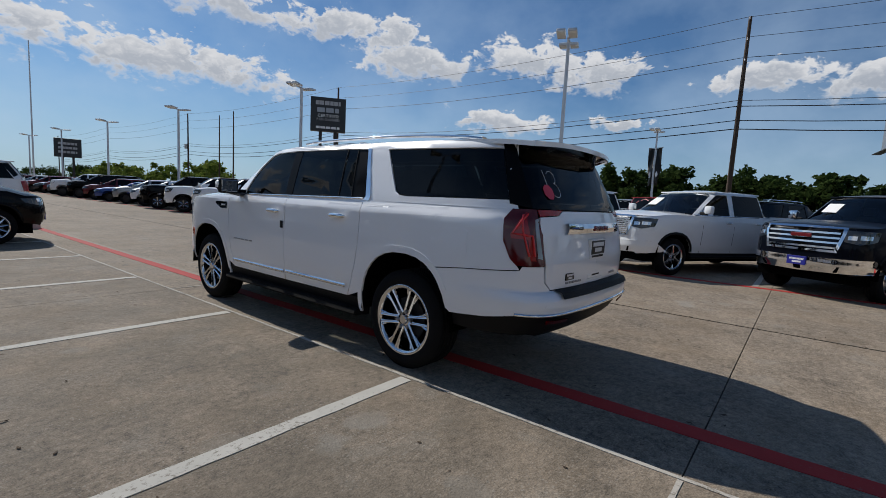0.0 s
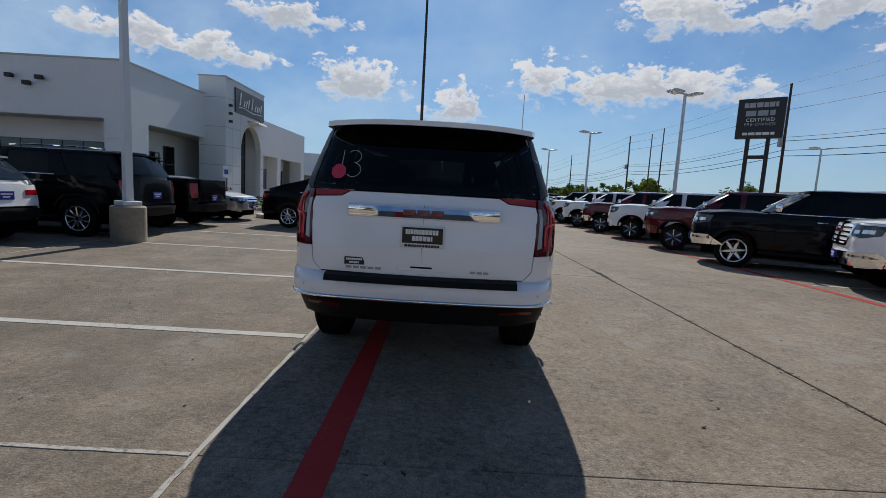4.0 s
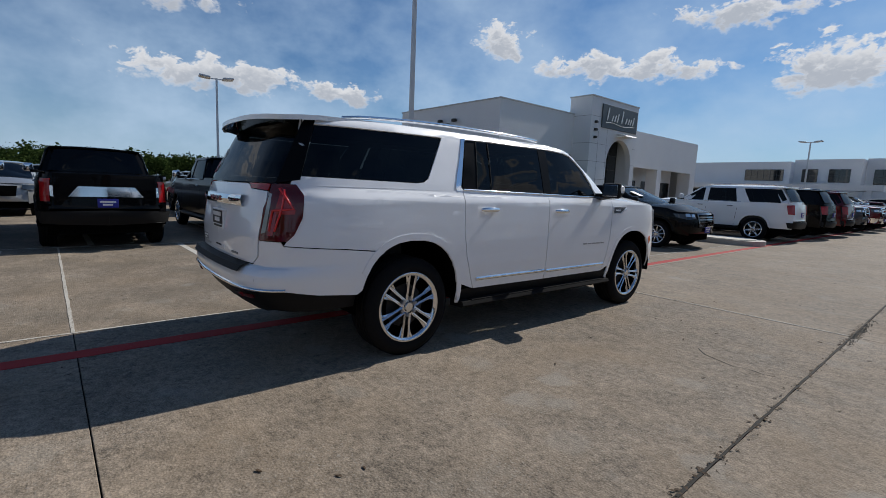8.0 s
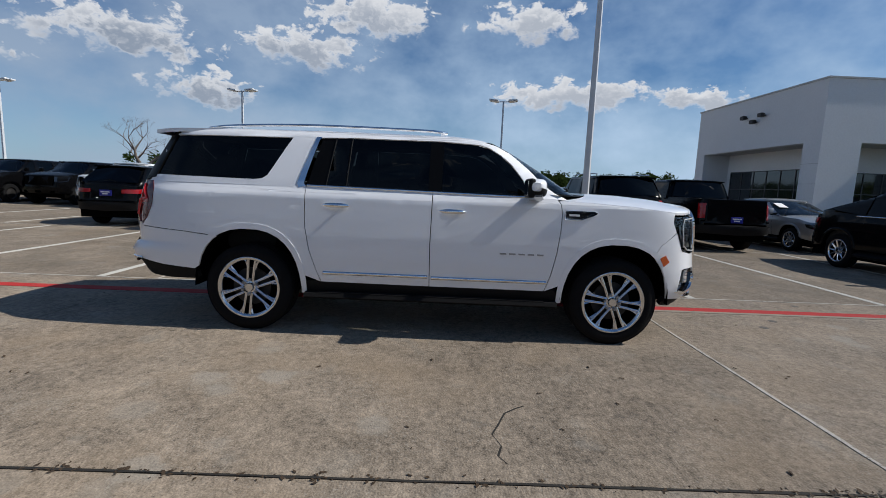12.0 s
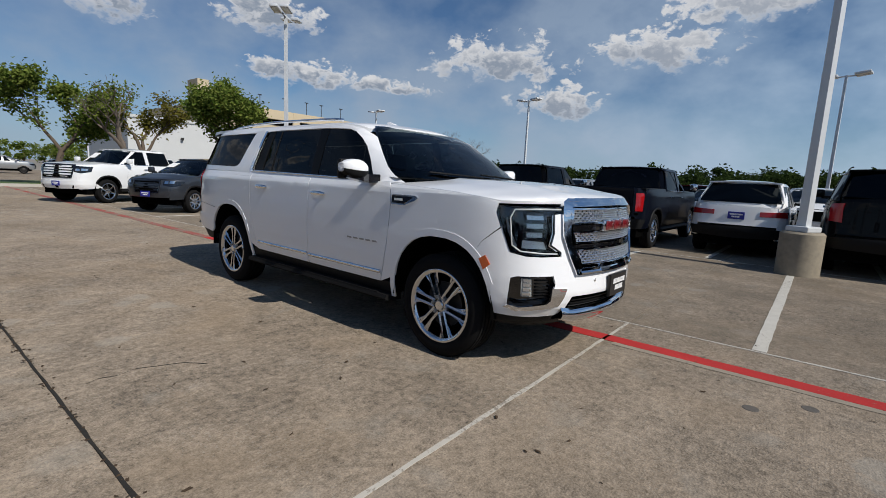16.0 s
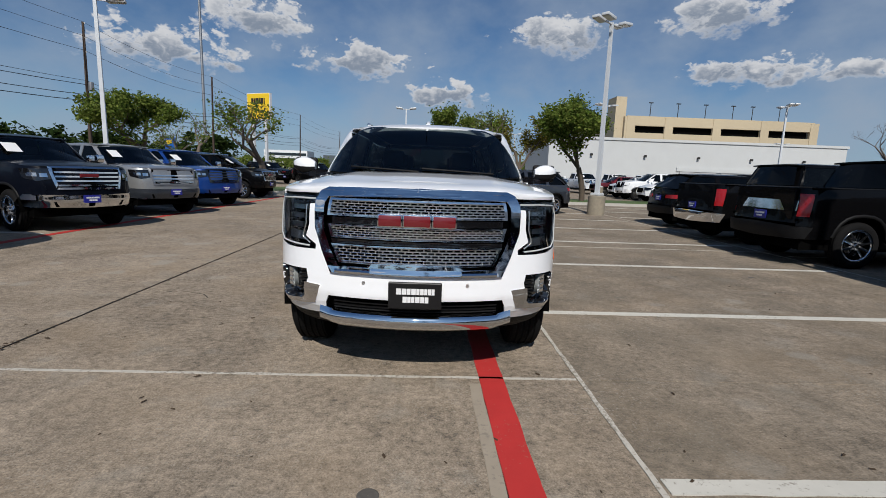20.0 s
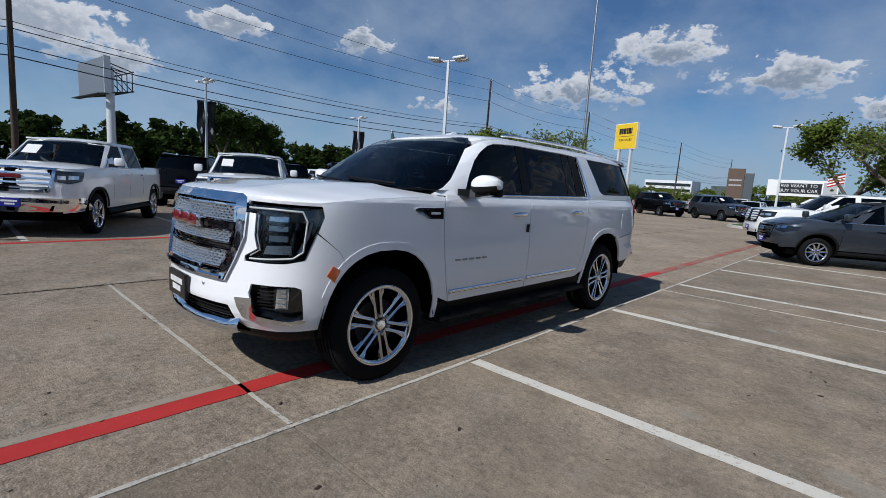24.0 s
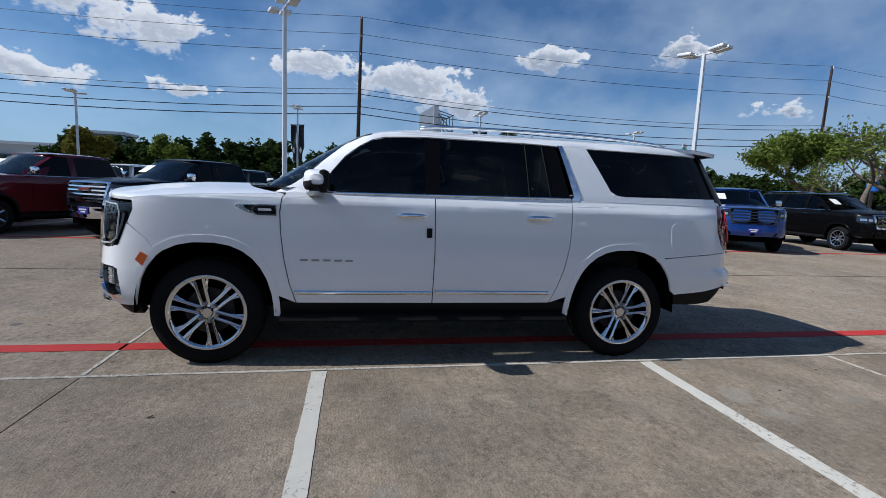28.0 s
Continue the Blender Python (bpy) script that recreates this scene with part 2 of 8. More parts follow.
TRIM = simple("black_plastic", (0.008, 0.008, 0.0085), 0.55, 0, 0.15, 200, 0.1, spec=.15)
GLOSSBLACK = simple("gloss_black", (0.006, 0.006, 0.007), 0.08, 0, 0.05, coat=1.0)
# near black for undersides, also stands in for shade in openings
VOID = simple("underbody_and_shade_black", (0.003, 0.003, 0.003), 0.95, 0, 0.2, spec=0.0)
CABIN = simple("cabin_dark_trim", (0.022, 0.022, 0.023), 0.7, 0, 0.15, 80, 0.1)
PRIVACY = glass("privacy_glass", (0.03, 0.034, 0.034), .5)
WINDSCREEN = glass("windscreen_glass", (0.36, 0.40, 0.39), .8)
CLEARGLASS = glass("clear_lens", (0.9, 0.92, 0.93), 1.0)
REDLENS = simple("red_lens", (0.30, 0.006, 0.008), 0.12, 0, 0.2, 60, 0, .3, 8)
REDBLADE = simple("bright_red_blade", (0.62, 0.02, 0.022), 0.15, 0, 0.1, 60, 0, .3, 8)
PILLAR = simple("pillar_gloss_black", (0.004, 0.004, 0.0045), 0.3, 0, 0.05, spec=.08)
REDMID = simple("deep_red_lens", (0.085, 0.003, 0.004), 0.10, 0, 0.2, 60, 0, .25, 8)
REDDARK = simple("dark_red_lens", (0.05, 0.003, 0.0035), 0.10, 0, 0.2, 60, 0, .6, 8)
AMBER = simple("amber_lens", (0.55, 0.09, 0.01), 0.15, 0, 0.1, coat=1.0)
REDTEXT = simple("red_enamel", (0.15, 0.010, 0.014), 0.25, 0, 0.03, coat=1.0)
PLATEBLACK = simple("plate_black", (0.008, 0.008, 0.009), 0.3, 0, 0.05)
PLATEWHITE = simple("plate_white", (0.75, 0.75, 0.75), 0.4, 0, 0.03)
PLATEBLUE = simple("plate_blue", (0.015, 0.02, 0.25), 0.35, 0, 0.05)
PAPER = simple("white_paper", (0.75, 0.75, 0.74), 0.8, 0, 0.03)
STICKER = simple("pink_sticker", (0.6, 0.04, 0.08), 0.5, 0, 0.05)
CHALK = simple("white_marker", (0.7, 0.7, 0.7), 0.8, 0, 0.1)

# ---- mesh helpers ----


def finish(name, bm, mat, parent=None, label="", smooth=False, angle=40, kind=""):
    """Links a bmesh as one mesh object."""
    if smooth:
        lim = radians(angle)
        for f in bm.faces:
            f.smooth = True
        for e in bm.edges:
            if len(e.link_faces) == 2 and e.calc_face_angle(0) > lim:
                e.smooth = False
    me = bpy.data.meshes.new(name)
    bm.to_mesh(me)
    bm.free()
    for mm in (mat if isinstance(mat, (list, tuple)) else [mat]):
        me.materials.append(mm)
    ob = new(name, me)
    if parent:
        ob.parent = parent
    if label or kind:
        tagged(ob, label, kind=kind)
    return ob


def part(name, bm, mat, parent, label="", smooth=False, angle=40):
    return finish(name, bm, mat, parent, label, smooth, angle)


def thing(name, label, category, at=None, group="", kind=""):
    ob = new(name)
    ob.empty_display_size = 0.2
    if at is not None:
        ob.matrix_world = at
    return tagged(ob, label, category, group, kind)


def box(bm, x0, x1, y0, y1, z0, z1, bev=0.0, m=None):
    vs = [bm.verts.new((x, y, z)) for x in (x0, x1) for y in (y0, y1) for z in (z0, z1)]
    fs = [bm.faces.new([vs[i] for i in q]) for q in ((0, 1, 3, 2), (4, 6, 7, 5), (0, 4, 5, 1), (2, 3, 7, 6), (0, 2, 6, 4), (1, 5, 7, 3))]
    if bev:
        es = list({e for f in fs for e in f.edges})
        r = bmesh.ops.bevel(bm, geom=es, offset=bev, segments=2, affect="EDGES", profile=0.5)
        vs = list({v for v in r["verts"]} | {v for v in vs if v.is_valid})
    if m is not None:
        bmesh.ops.transform(bm, matrix=m, verts=[v for v in vs if v.is_valid])
    return bm


def boxed(*a, **k):
    return box(bmesh.new(), *a, **k)


def lathe(bm, prof, axis="x", segs=32, m=None, close=False):
    """Turns (radius, along) pairs round an axis."""
    rings = []
    for i in range(segs):
        a = 2 * math.pi * i / segs
        c, s = math.cos(a), math.sin(a)
        ring = []
        for r, h in prof:
            p = Vector((h, r * c, r * s)) if axis == "x" else Vector((r * c, r * s, h))
            ring.append(bm.verts.new(m @ p if m else p))
        rings.append(ring)
    k = len(prof)
    for i in range(segs):
        A, B = rings[i], rings[(i + 1) % segs]
        for j in range(k if close else k - 1):
            q = (A[j], B[j], B[(j + 1) % k], A[(j + 1) % k])
            bm.faces.new(q)
    return bm


def tube(bm, pts, r, segs=8, caps=True):
    """A round bar along points; r is one radius or one for each point."""
    rs = r if isinstance(r, (list, tuple)) else [r] * len(pts)
    pts = [Vector(p) for p in pts]
    rings = []
    for i, p in enumerate(pts):
        d = (pts[min(i + 1, len(pts) - 1)] - pts[max(i - 1, 0)]).normalized()
        u = d.orthogonal().normalized() if i == 0 else (u - d * u.dot(d)).normalized()
        v = d.cross(u)
        rings.append([bm.verts.new(p + (u * math.cos(2 * math.pi * k / segs) + v * math.sin(2 * math.pi * k / segs)) * rs[i]) for k in range(segs)])
    for A, B in zip(rings, rings[1:]):
        for k in range(segs):
            bm.faces.new((A[k], A[(k + 1) % segs], B[(k + 1) % segs], B[k]))
    if caps:
        bm.faces.new(rings[0][::-1])
        bm.faces.new(rings[-1])
    return bm


def prism(bm, poly, axis, a, b):
    """Extrudes a 2D outline along x, y or z from a to b."""
    def p3(p, h):
        return {"x": (h, p[0], p[1]), "y": (p[0], h, p[1]), "z": (p[0], p[1], h)}[axis]
    A = [bm.verts.new(p3(p, a)) for p in poly]
    B = [bm.verts.new(p3(p, b)) for p in poly]
    bm.faces.new(A[::-1])
    bm.faces.new(B)
    n = len(poly)
    for i in range(n):
        bm.faces.new((A[i], A[(i + 1) % n], B[(i + 1) % n], B[i]))
    bmesh.ops.recalc_face_normals(bm, faces=bm.faces)
    return bm


def grid(bm, rows, closed=False):
    """Faces between rows of points."""
    vs = [[bm.verts.new(p) for p in r] for r in rows]
    for A, B in zip(vs, vs[1:]):
        for j in range(len(A) - (0 if closed else 1)):
            k = (j + 1) % len(A)
            bm.faces.new((A[j], A[k], B[k], B[j]))
    return bm


def flip_x(bm):
    bmesh.ops.scale(bm, vec=(-1, 1, 1), verts=bm.verts)
    bmesh.ops.reverse_faces(bm, faces=bm.faces)
    return bm


def both_sides(bm):
    """Adds the mirror image across x = 0."""
    g = bmesh.ops.duplicate(bm, geom=bm.verts[:] + bm.edges[:] + bm.faces[:])["geom"]
    bmesh.ops.scale(bm, vec=(-1, 1, 1), verts=[v for v in g if isinstance(v, bmesh.types.BMVert)])
    bmesh.ops.reverse_faces(bm, faces=[f for f in g if isinstance(f, bmesh.types.BMFace)])
    bmesh.ops.remove_doubles(bm, verts=bm.verts, dist=0.0005)
    return bm


class Shell:
    """A body whose outline in plan is a rounded box that changes with height; u runs along it from mid-side: forwards positive, backwards negative."""

    def __init__(self, width, front, rear, nf=7.0, nr=8.0, bow_f=0.1, bow_r=0.06, y0=0.0):
        self.w, self.f, self.r = [np.array(a, float).T for a in (width, front, rear)]
        self.nf, self.nr, self.bf, self.br, self.y0 = nf, nr, bow_f, bow_r, y0
        t = np.linspace(0, 1, 160)
        self.t = (math.pi / 2) * (t * t * (3 - 2 * t))
        self.cache = {}

    def table(self, z, front):
        key = (round(z * 400), front)
        if key not in self.cache:
            z = key[0] / 400
            w = np.interp(z, *self.w)
            L = np.interp(z, *self.f) - self.y0 if front else self.y0 - np.interp(z, *self.r)
            n, b = (self.nf, self.bf) if front else (self.nr, self.br)
            x = w * np.cos(self.t).clip(0) ** (2 / n)
            y = L * np.sin(self.t).clip(0) ** (2 / n)
            k = np.clip((y - 0.6 * L) / (0.4 * L), 0, 1)
            y = y - b * (x / w) ** 2 * k * k
            u = np.concatenate(([0], np.cumsum(np.hypot(np.diff(x), np.diff(y)))))
            self.cache[key] = (x, y, u)
        return self.cache[key]

    def flat(self, u, z):
        x, y, s = self.table(z, u >= 0)
        a = abs(u)
        px, py = np.interp(a, s, x), np.interp(a, s, y)
        if a > s[-1]:
            px = -(a - s[-1])
        return Vector((px, self.y0 + (py if u >= 0 else -py), z))

    def pt(self, u, z, off=0.0):
        p = self.flat(u, z)
        if off:
            p = p + self.normal(u, z) * off
        return p

    def normal(self, u, z):
        e = 0.012
        du = self.flat(u + e, z) - self.flat(u - e, z)
        dz = self.flat(u, z + e) - self.flat(u, z - e)
        return du.cross(dz).normalized()

    def sy(self, y, z):
        """u at a place given along the side."""
        y = y - self.y0
        x, yy, s = self.table(z, y >= 0)
        i = np.argmax(yy)
        u = np.interp(abs(y), yy[:i + 1], s[:i + 1])
        return u if y >= 0 else -u

    def sx(self, x, z, front=True):
        """u at a place given across the front or the rear."""
        xx, _, s = self.table(z, front)
        u = np.interp(-abs(x), -xx, s)
        return u if front else -u


def dense(loop, step):
    out = []
    for a, b in zip(loop, loop[1:] + loop[:1]):
        k = max(1, int(math.hypot(b[0] - a[0], b[1] - a[1]) / step))
        out += [(a[0] + (b[0] - a[0]) * i / k, a[1] + (b[1] - a[1]) * i / k) for i in range(k)]
    return out


def along(path, step):
    """The same for an open line."""
    out = []
    for a, b in zip(path, path[1:]):
        k = max(1, int(math.hypot(b[0] - a[0], b[1] - a[1]) / step))
        out += [(a[0] + (b[0] - a[0]) * i / k, a[1] + (b[1] - a[1]) * i / k) for i in range(k)]
    return out + [path[-1]]


def sheet(shell, loops, step=0.08, off=0.0, lip=0.015):
    """A panel on the shell: loops in (u, z), the first its outline, the others holes. Its rim turns inwards by lip."""
    from mathutils.geometry import tessellate_polygon
    def middle(p):
        return abs(shell.flat(*p).x) < 0.002

    fine = []
    for l in loops:
        out = []
        for a, b in zip(l, l[1:] + l[:1]):
            pts = dense([a, b], step * 1.2)[:max(1, int(math.hypot(b[0] - a[0], b[1] - a[1]) / (step * 1.2)))]
            if middle(a) and middle(b):
                pts = [(shell.sx(0, a[1] + (b[1] - a[1]) * i / 8, a[0] >= 0), a[1] + (b[1] - a[1]) * i / 8) for i in range(8)]
            out += pts
        fine.append(out)
    loops = fine
    bm = bmesh.new()
    flat = [p for l in loops for p in l]
    vs = [bm.verts.new((p[0], p[1], 0)) for p in flat]
    for tri in tessellate_polygon([[Vector((p[0], p[1], 0)) for p in l] for l in loops]):
        try:
            bm.faces.new([vs[i] for i in tri])
        except ValueError:
            pass
    us, zs = [p[0] for p in flat], [p[1] for p in flat]
    for axis, lo, hi in ((0, min(us), max(us)), (1, min(zs), max(zs))):
        k = max(1, int((hi - lo) / step))
        for i in range(1, k):
            c = lo + (hi - lo) * i / k
            co = (c, 0, 0) if axis == 0 else (0, c, 0)
            bmesh.ops.bisect_plane(bm, geom=bm.verts[:] + bm.edges[:] + bm.faces[:], dist=1e-5, plane_co=co, plane_no=(1, 0, 0) if axis == 0 else (0, 1, 0))
    bmesh.ops.remove_doubles(bm, verts=bm.verts, dist=1e-4)
    bmesh.ops.recalc_face_normals(bm, faces=bm.faces)
    if sum(f.normal.z * f.calc_area() for f in bm.faces) < 0:
        bmesh.ops.reverse_faces(bm, faces=bm.faces)
    inward = {}
    for v in bm.verts:
        u, z = v.co.x, v.co.y
        inward[v] = shell.normal(u, z)
        v.co = shell.flat(u, z) + inward[v] * off
    if lip:
        rim = [e for e in bm.edges if e.is_boundary]
        for e in rim:
            e.smooth = False
        r = bmesh.ops.extrude_edge_only(bm, edges=rim)["geom"]
        low = {v for v in r if isinstance(v, bmesh.types.BMVert)}
        for e in rim:
            for v in e.verts:
                for le in v.link_edges:
                    o = le.other_vert(v)
                    if o in low and v in inward:
                        o.co = v.co - inward[v] * lip
    for f in bm.faces:
        f.smooth = True
    return bm


def crisp(bm, angle=35):
    lim = radians(angle)
    for f in bm.faces:
        f.smooth = True
    for e in bm.edges:
        if len(e.link_faces) != 2 or e.calc_face_angle(0) > lim:
            e.smooth = False
    return bm


def panel(name, shell, loops, mat, parent, step=0.08, off=0.0, lip=0.015, label="", side=0, whole=False):
    """Links a panel: side 1 (x > 0), -1 mirrored, whole: both halves joined at the middle."""
    bm = sheet(shell, loops, step, off, lip)
    if whole:
        both_sides(bm)
        crisp(bm, 30)
    if side < 0:
        flip_x(bm)
    return part(name, bm, mat, parent, label)


def ribbon(shell, pts, half, off, lift=0.012):
    """A raised bead that follows (u, z) points on a shell."""
    bm = bmesh.new()
    rows = []
    for i, (u, z) in enumerate(pts):
        a, b = pts[max(i - 1, 0)], pts[min(i + 1, len(pts) - 1)]
        d = Vector((b[0] - a[0], b[1] - a[1]))
        d = d.normalized() if d.length else Vector((1, 0))
        nx, nz = -d.y * half, d.x * half
        rows.append([shell.pt(u + nx * k, z + nz * k, off + lift * h) for k, h in ((1, 0), (.7, .8), (0, 1), (-.7, .8), (-1, 0))])
    grid(bm, rows)
    bmesh.ops.recalc_face_normals(bm, faces=bm.faces)
    return crisp(bm, 60)


def text_mesh(text, size, depth=0.002, spacing=1.0):
    """Letters of the built-in font as a bmesh, centred, in the xz plane facing -y."""
    cu = bpy.data.curves.new("letters", "FONT")
    cu.body, cu.size, cu.extrude, cu.align_x, cu.align_y, cu.space_character = text, size, depth, "CENTER", "CENTER", spacing
    cu.resolution_u = 3
    ob = bpy.data.objects.new("letters", cu)
    scene.collection.objects.link(ob)
    dg = bpy.context.evaluated_depsgraph_get()
    me = bpy.data.meshes.new_from_object(ob.evaluated_get(dg))
    bm = bmesh.new()
    bm.from_mesh(me)
    bpy.data.objects.remove(ob)
    bpy.data.curves.remove(cu)
    bpy.data.meshes.remove(me)
    bmesh.ops.rotate(bm, verts=bm.verts, cent=(0, 0, 0), matrix=Matrix.Rotation(radians(90), 3, "X"))
    return bm


def word_bars(bm, x0, x1, y0, y1, z, seed=1, word=0.16):
    """Rows of bars in place of words, on the xz plane at depth y0..y1."""
    r = random.Random(seed)
    x = x0
    while x < x1 - 0.01:
        w = min(word * r.uniform(.6, 1.2), x1 - x)
        box(bm, x, x + w * .86, y0, y1, z[0], z[1])
        x += w
    return bm

# ---- ground ----


def concrete(name, base=(0.234, 0.191, 0.146)):
    m, n = material(name)
    geo = n.add("ShaderNodeNewGeometry").outputs["Position"]
    rnd = n.add("ShaderNodeObjectInfo").outputs["Random"]
    big = n.noise(geo, 0.35, 4.0, .6)
    mid = n.noise(geo, 1.7, 6.0, .65)
    fine = n.noise(geo, 22.0, 6.0, .7)
    peb = n.add("ShaderNodeTexVoronoi", {"Vector": geo, "Scale": 75.0}).outputs["Distance"]
    broom = n.add("ShaderNodeTexNoise", {"Vector": n.vmath("MULTIPLY", geo, (6.0, 90.0, 1.0)), "Scale": 1.0, "Detail": 3.0}).outputs["Fac"]
    k = n.math("ADD", n.math("MULTIPLY", n.math("SUBTRACT", big, .5), 1.0), n.math("MULTIPLY", n.math("SUBTRACT", mid, .5), 1.1))
    blot = n.noise(geo, 6.5, 5.0, .7, .6)
    k = n.math("ADD", k, n.math("MULTIPLY", n.math("SUBTRACT", blot, .5), 1.15))
    k = n.math("ADD", k, n.math("MULTIPLY", n.math("SUBTRACT", fine, .5), 2.1))
    grit = n.noise(geo, 85.0, 3.0, .7)
    k = n.math("ADD", k, n.math("MULTIPLY", n.math("SUBTRACT", grit, .5), 1.9))
    k = n.math("ADD", k, n.math("MULTIPLY", n.math("SUBTRACT", broom, .5), .22))
    k = n.math("ADD", k, n.math("MULTIPLY", n.math("SUBTRACT", rnd, .5), .13))
    k = n.math("ADD", k, 1.0)
    c = n.mix(1.0, base, n.add("ShaderNodeCombineColor", (k, k, k)).outputs[0], "MULTIPLY")
    # dark spots, pale patches, rust tint
    c = n.mix(n.map(n.noise(geo, 5.0, 3.0, .6, .8), .64, .73, 0.0, .42), c, (.08, .07, .06))
    c = n.mix(n.map(n.noise(geo, 2.6, 2.0, .4), .62, .70, 0.0, .28), c, (.27, .25, .215))
    c = n.mix(n.map(n.noise(geo, .8, 4.0, .6), .48, .72, 0.0, .42), c, (.20, .145, .09))
    # dried pools with soft rims, gathered in places
    cell = n.add("ShaderNodeTexVoronoi", {"Vector": n.vmath("ADD", geo, n.vmath("MULTIPLY", n.add("ShaderNodeTexNoise", {"Vector": geo, "Scale": 5.0, "Detail": 3.0}).outputs["Color"], (.22, .22, .0))), "Scale": 2.1, "Randomness": 1.0}).outputs["Distance"]
    pool = n.math("MULTIPLY", n.map(cell, .20, .32, 1.0, 0.0, True), n.math("MAXIMUM", n.map(n.noise(geo, .33, 2.0), .50, .60, 0.0, .55, True), n.map(n.vmath("DISTANCE", geo, (-2.35, -2.45, 0.0), 1), .45, .95, .75, 0.0, True)))
    c = n.mix(pool, c, (.30, .275, .235))
    # traffic grime where cars park: the bay slabs are dirtier than the lane
    bays = n.map(n.add("ShaderNodeSeparateXYZ", (geo,)).outputs[0], -1.11, -1.15, 0.0, 1.0)
    c = n.mix(n.math("MULTIPLY", bays, n.map(n.noise(geo, 1.1, 5.0, .65), .36, .64, .06, .55)), c, (.10, .086, .066))
    speck = n.noise(geo, 48.0, 3.0, .6)
    c = n.mix(n.math("MULTIPLY", n.map(speck, .56, .66, 0.0, .55), n.map(n.noise(geo, 1.3, 3.0), .44, .62, .15, 1.0)), c, (.34, .31, .265))
    c = n.mix(n.map(n.noise(geo, 60.0, 2.0), .64, .70, 0.0, .55), c, (.07, .062, .052))
    c = n.mix(n.map(peb, 0.0, .22, .35, 0.0), c, (.30, .275, .235))
    h = n.math("ADD", n.math("MULTIPLY", fine, .6), n.math("MULTIPLY", peb, .5))
    h = n.math("ADD", h, n.math("MULTIPLY", broom, .35))
    nb = n.add("ShaderNodeBump", {"Strength": .7, "Distance": .008, "Height": h}).outputs[0]
    principled(n, color=c, rough=n.map(mid, .3, .7, .72, .92), bump=nb, spec=.2, matte=.35)
    return m


def worn_paint(name, color, wear):
    m, n = material(name)
    geo = n.add("ShaderNodeNewGeometry").outputs["Position"]
    a = n.noise(geo, 30.0, 6.0, .75)
    b = n.noise(geo, 1.2, 3.0)
    k = n.math("ADD", a, n.math("MULTIPLY", n.math("SUBTRACT", b, .5), .5))
    c = n.mix(n.map(n.noise(geo, 6.0, 4.0), .3, .8, 0.0, .35), color, tuple(v * .6 for v in color))
    c = n.mix(n.map(k, .62 - wear, .72 - wear, 0.0, .85), c, (.19, .165, .135))
    nb = n.add("ShaderNodeBump", {"Strength": .3, "Distance": .004, "Height": a}).outputs[0]
    principled(n, color=c, rough=.8, bump=nb, spec=.25, matte=.35)
    return m


CONCRETE = concrete("weathered_concrete")
LINEWHITE = worn_paint("worn_white_line_paint", (.52, .50, .45), .05)
CAULK = worn_paint("pale_joint_filler", (.46, .43, .38), .10)
LINERED = worn_paint("worn_red_line_paint", (.42, .03, .028), .0)
LINEREDOLD = worn_paint("old_red_line_paint", (.30, .06, .05), .16)
GHOST = worn_paint("worn_off_line_trace", (.30, .255, .20), .06)
JOINT = simple("dirt_filled_joint", (.018, .016, .013), .95, 0, .4, 40, .4)
GRASS = simple("grass", (.07, .11, .03), .9, 0, .4, 25, .5, 0, .7)
FOOTING = simple("weathered_footing", (.26, .225, .17), .9, 0, .3, 12, .3)
KERB = simple("kerb_concrete", (.42, .40, .36), .85, 0, .15, 20, .2)
LEAFLITTER = simple("dry_leaves", (.05, .03, .015), .9, 0, .4)

XJ = [-19.1, -13.1, -7.12, -1.13, 3.12, 7.45, 13.4, 19.4]
YJ = [2.5 + 6.33 * k for k in range(-8, 7)]


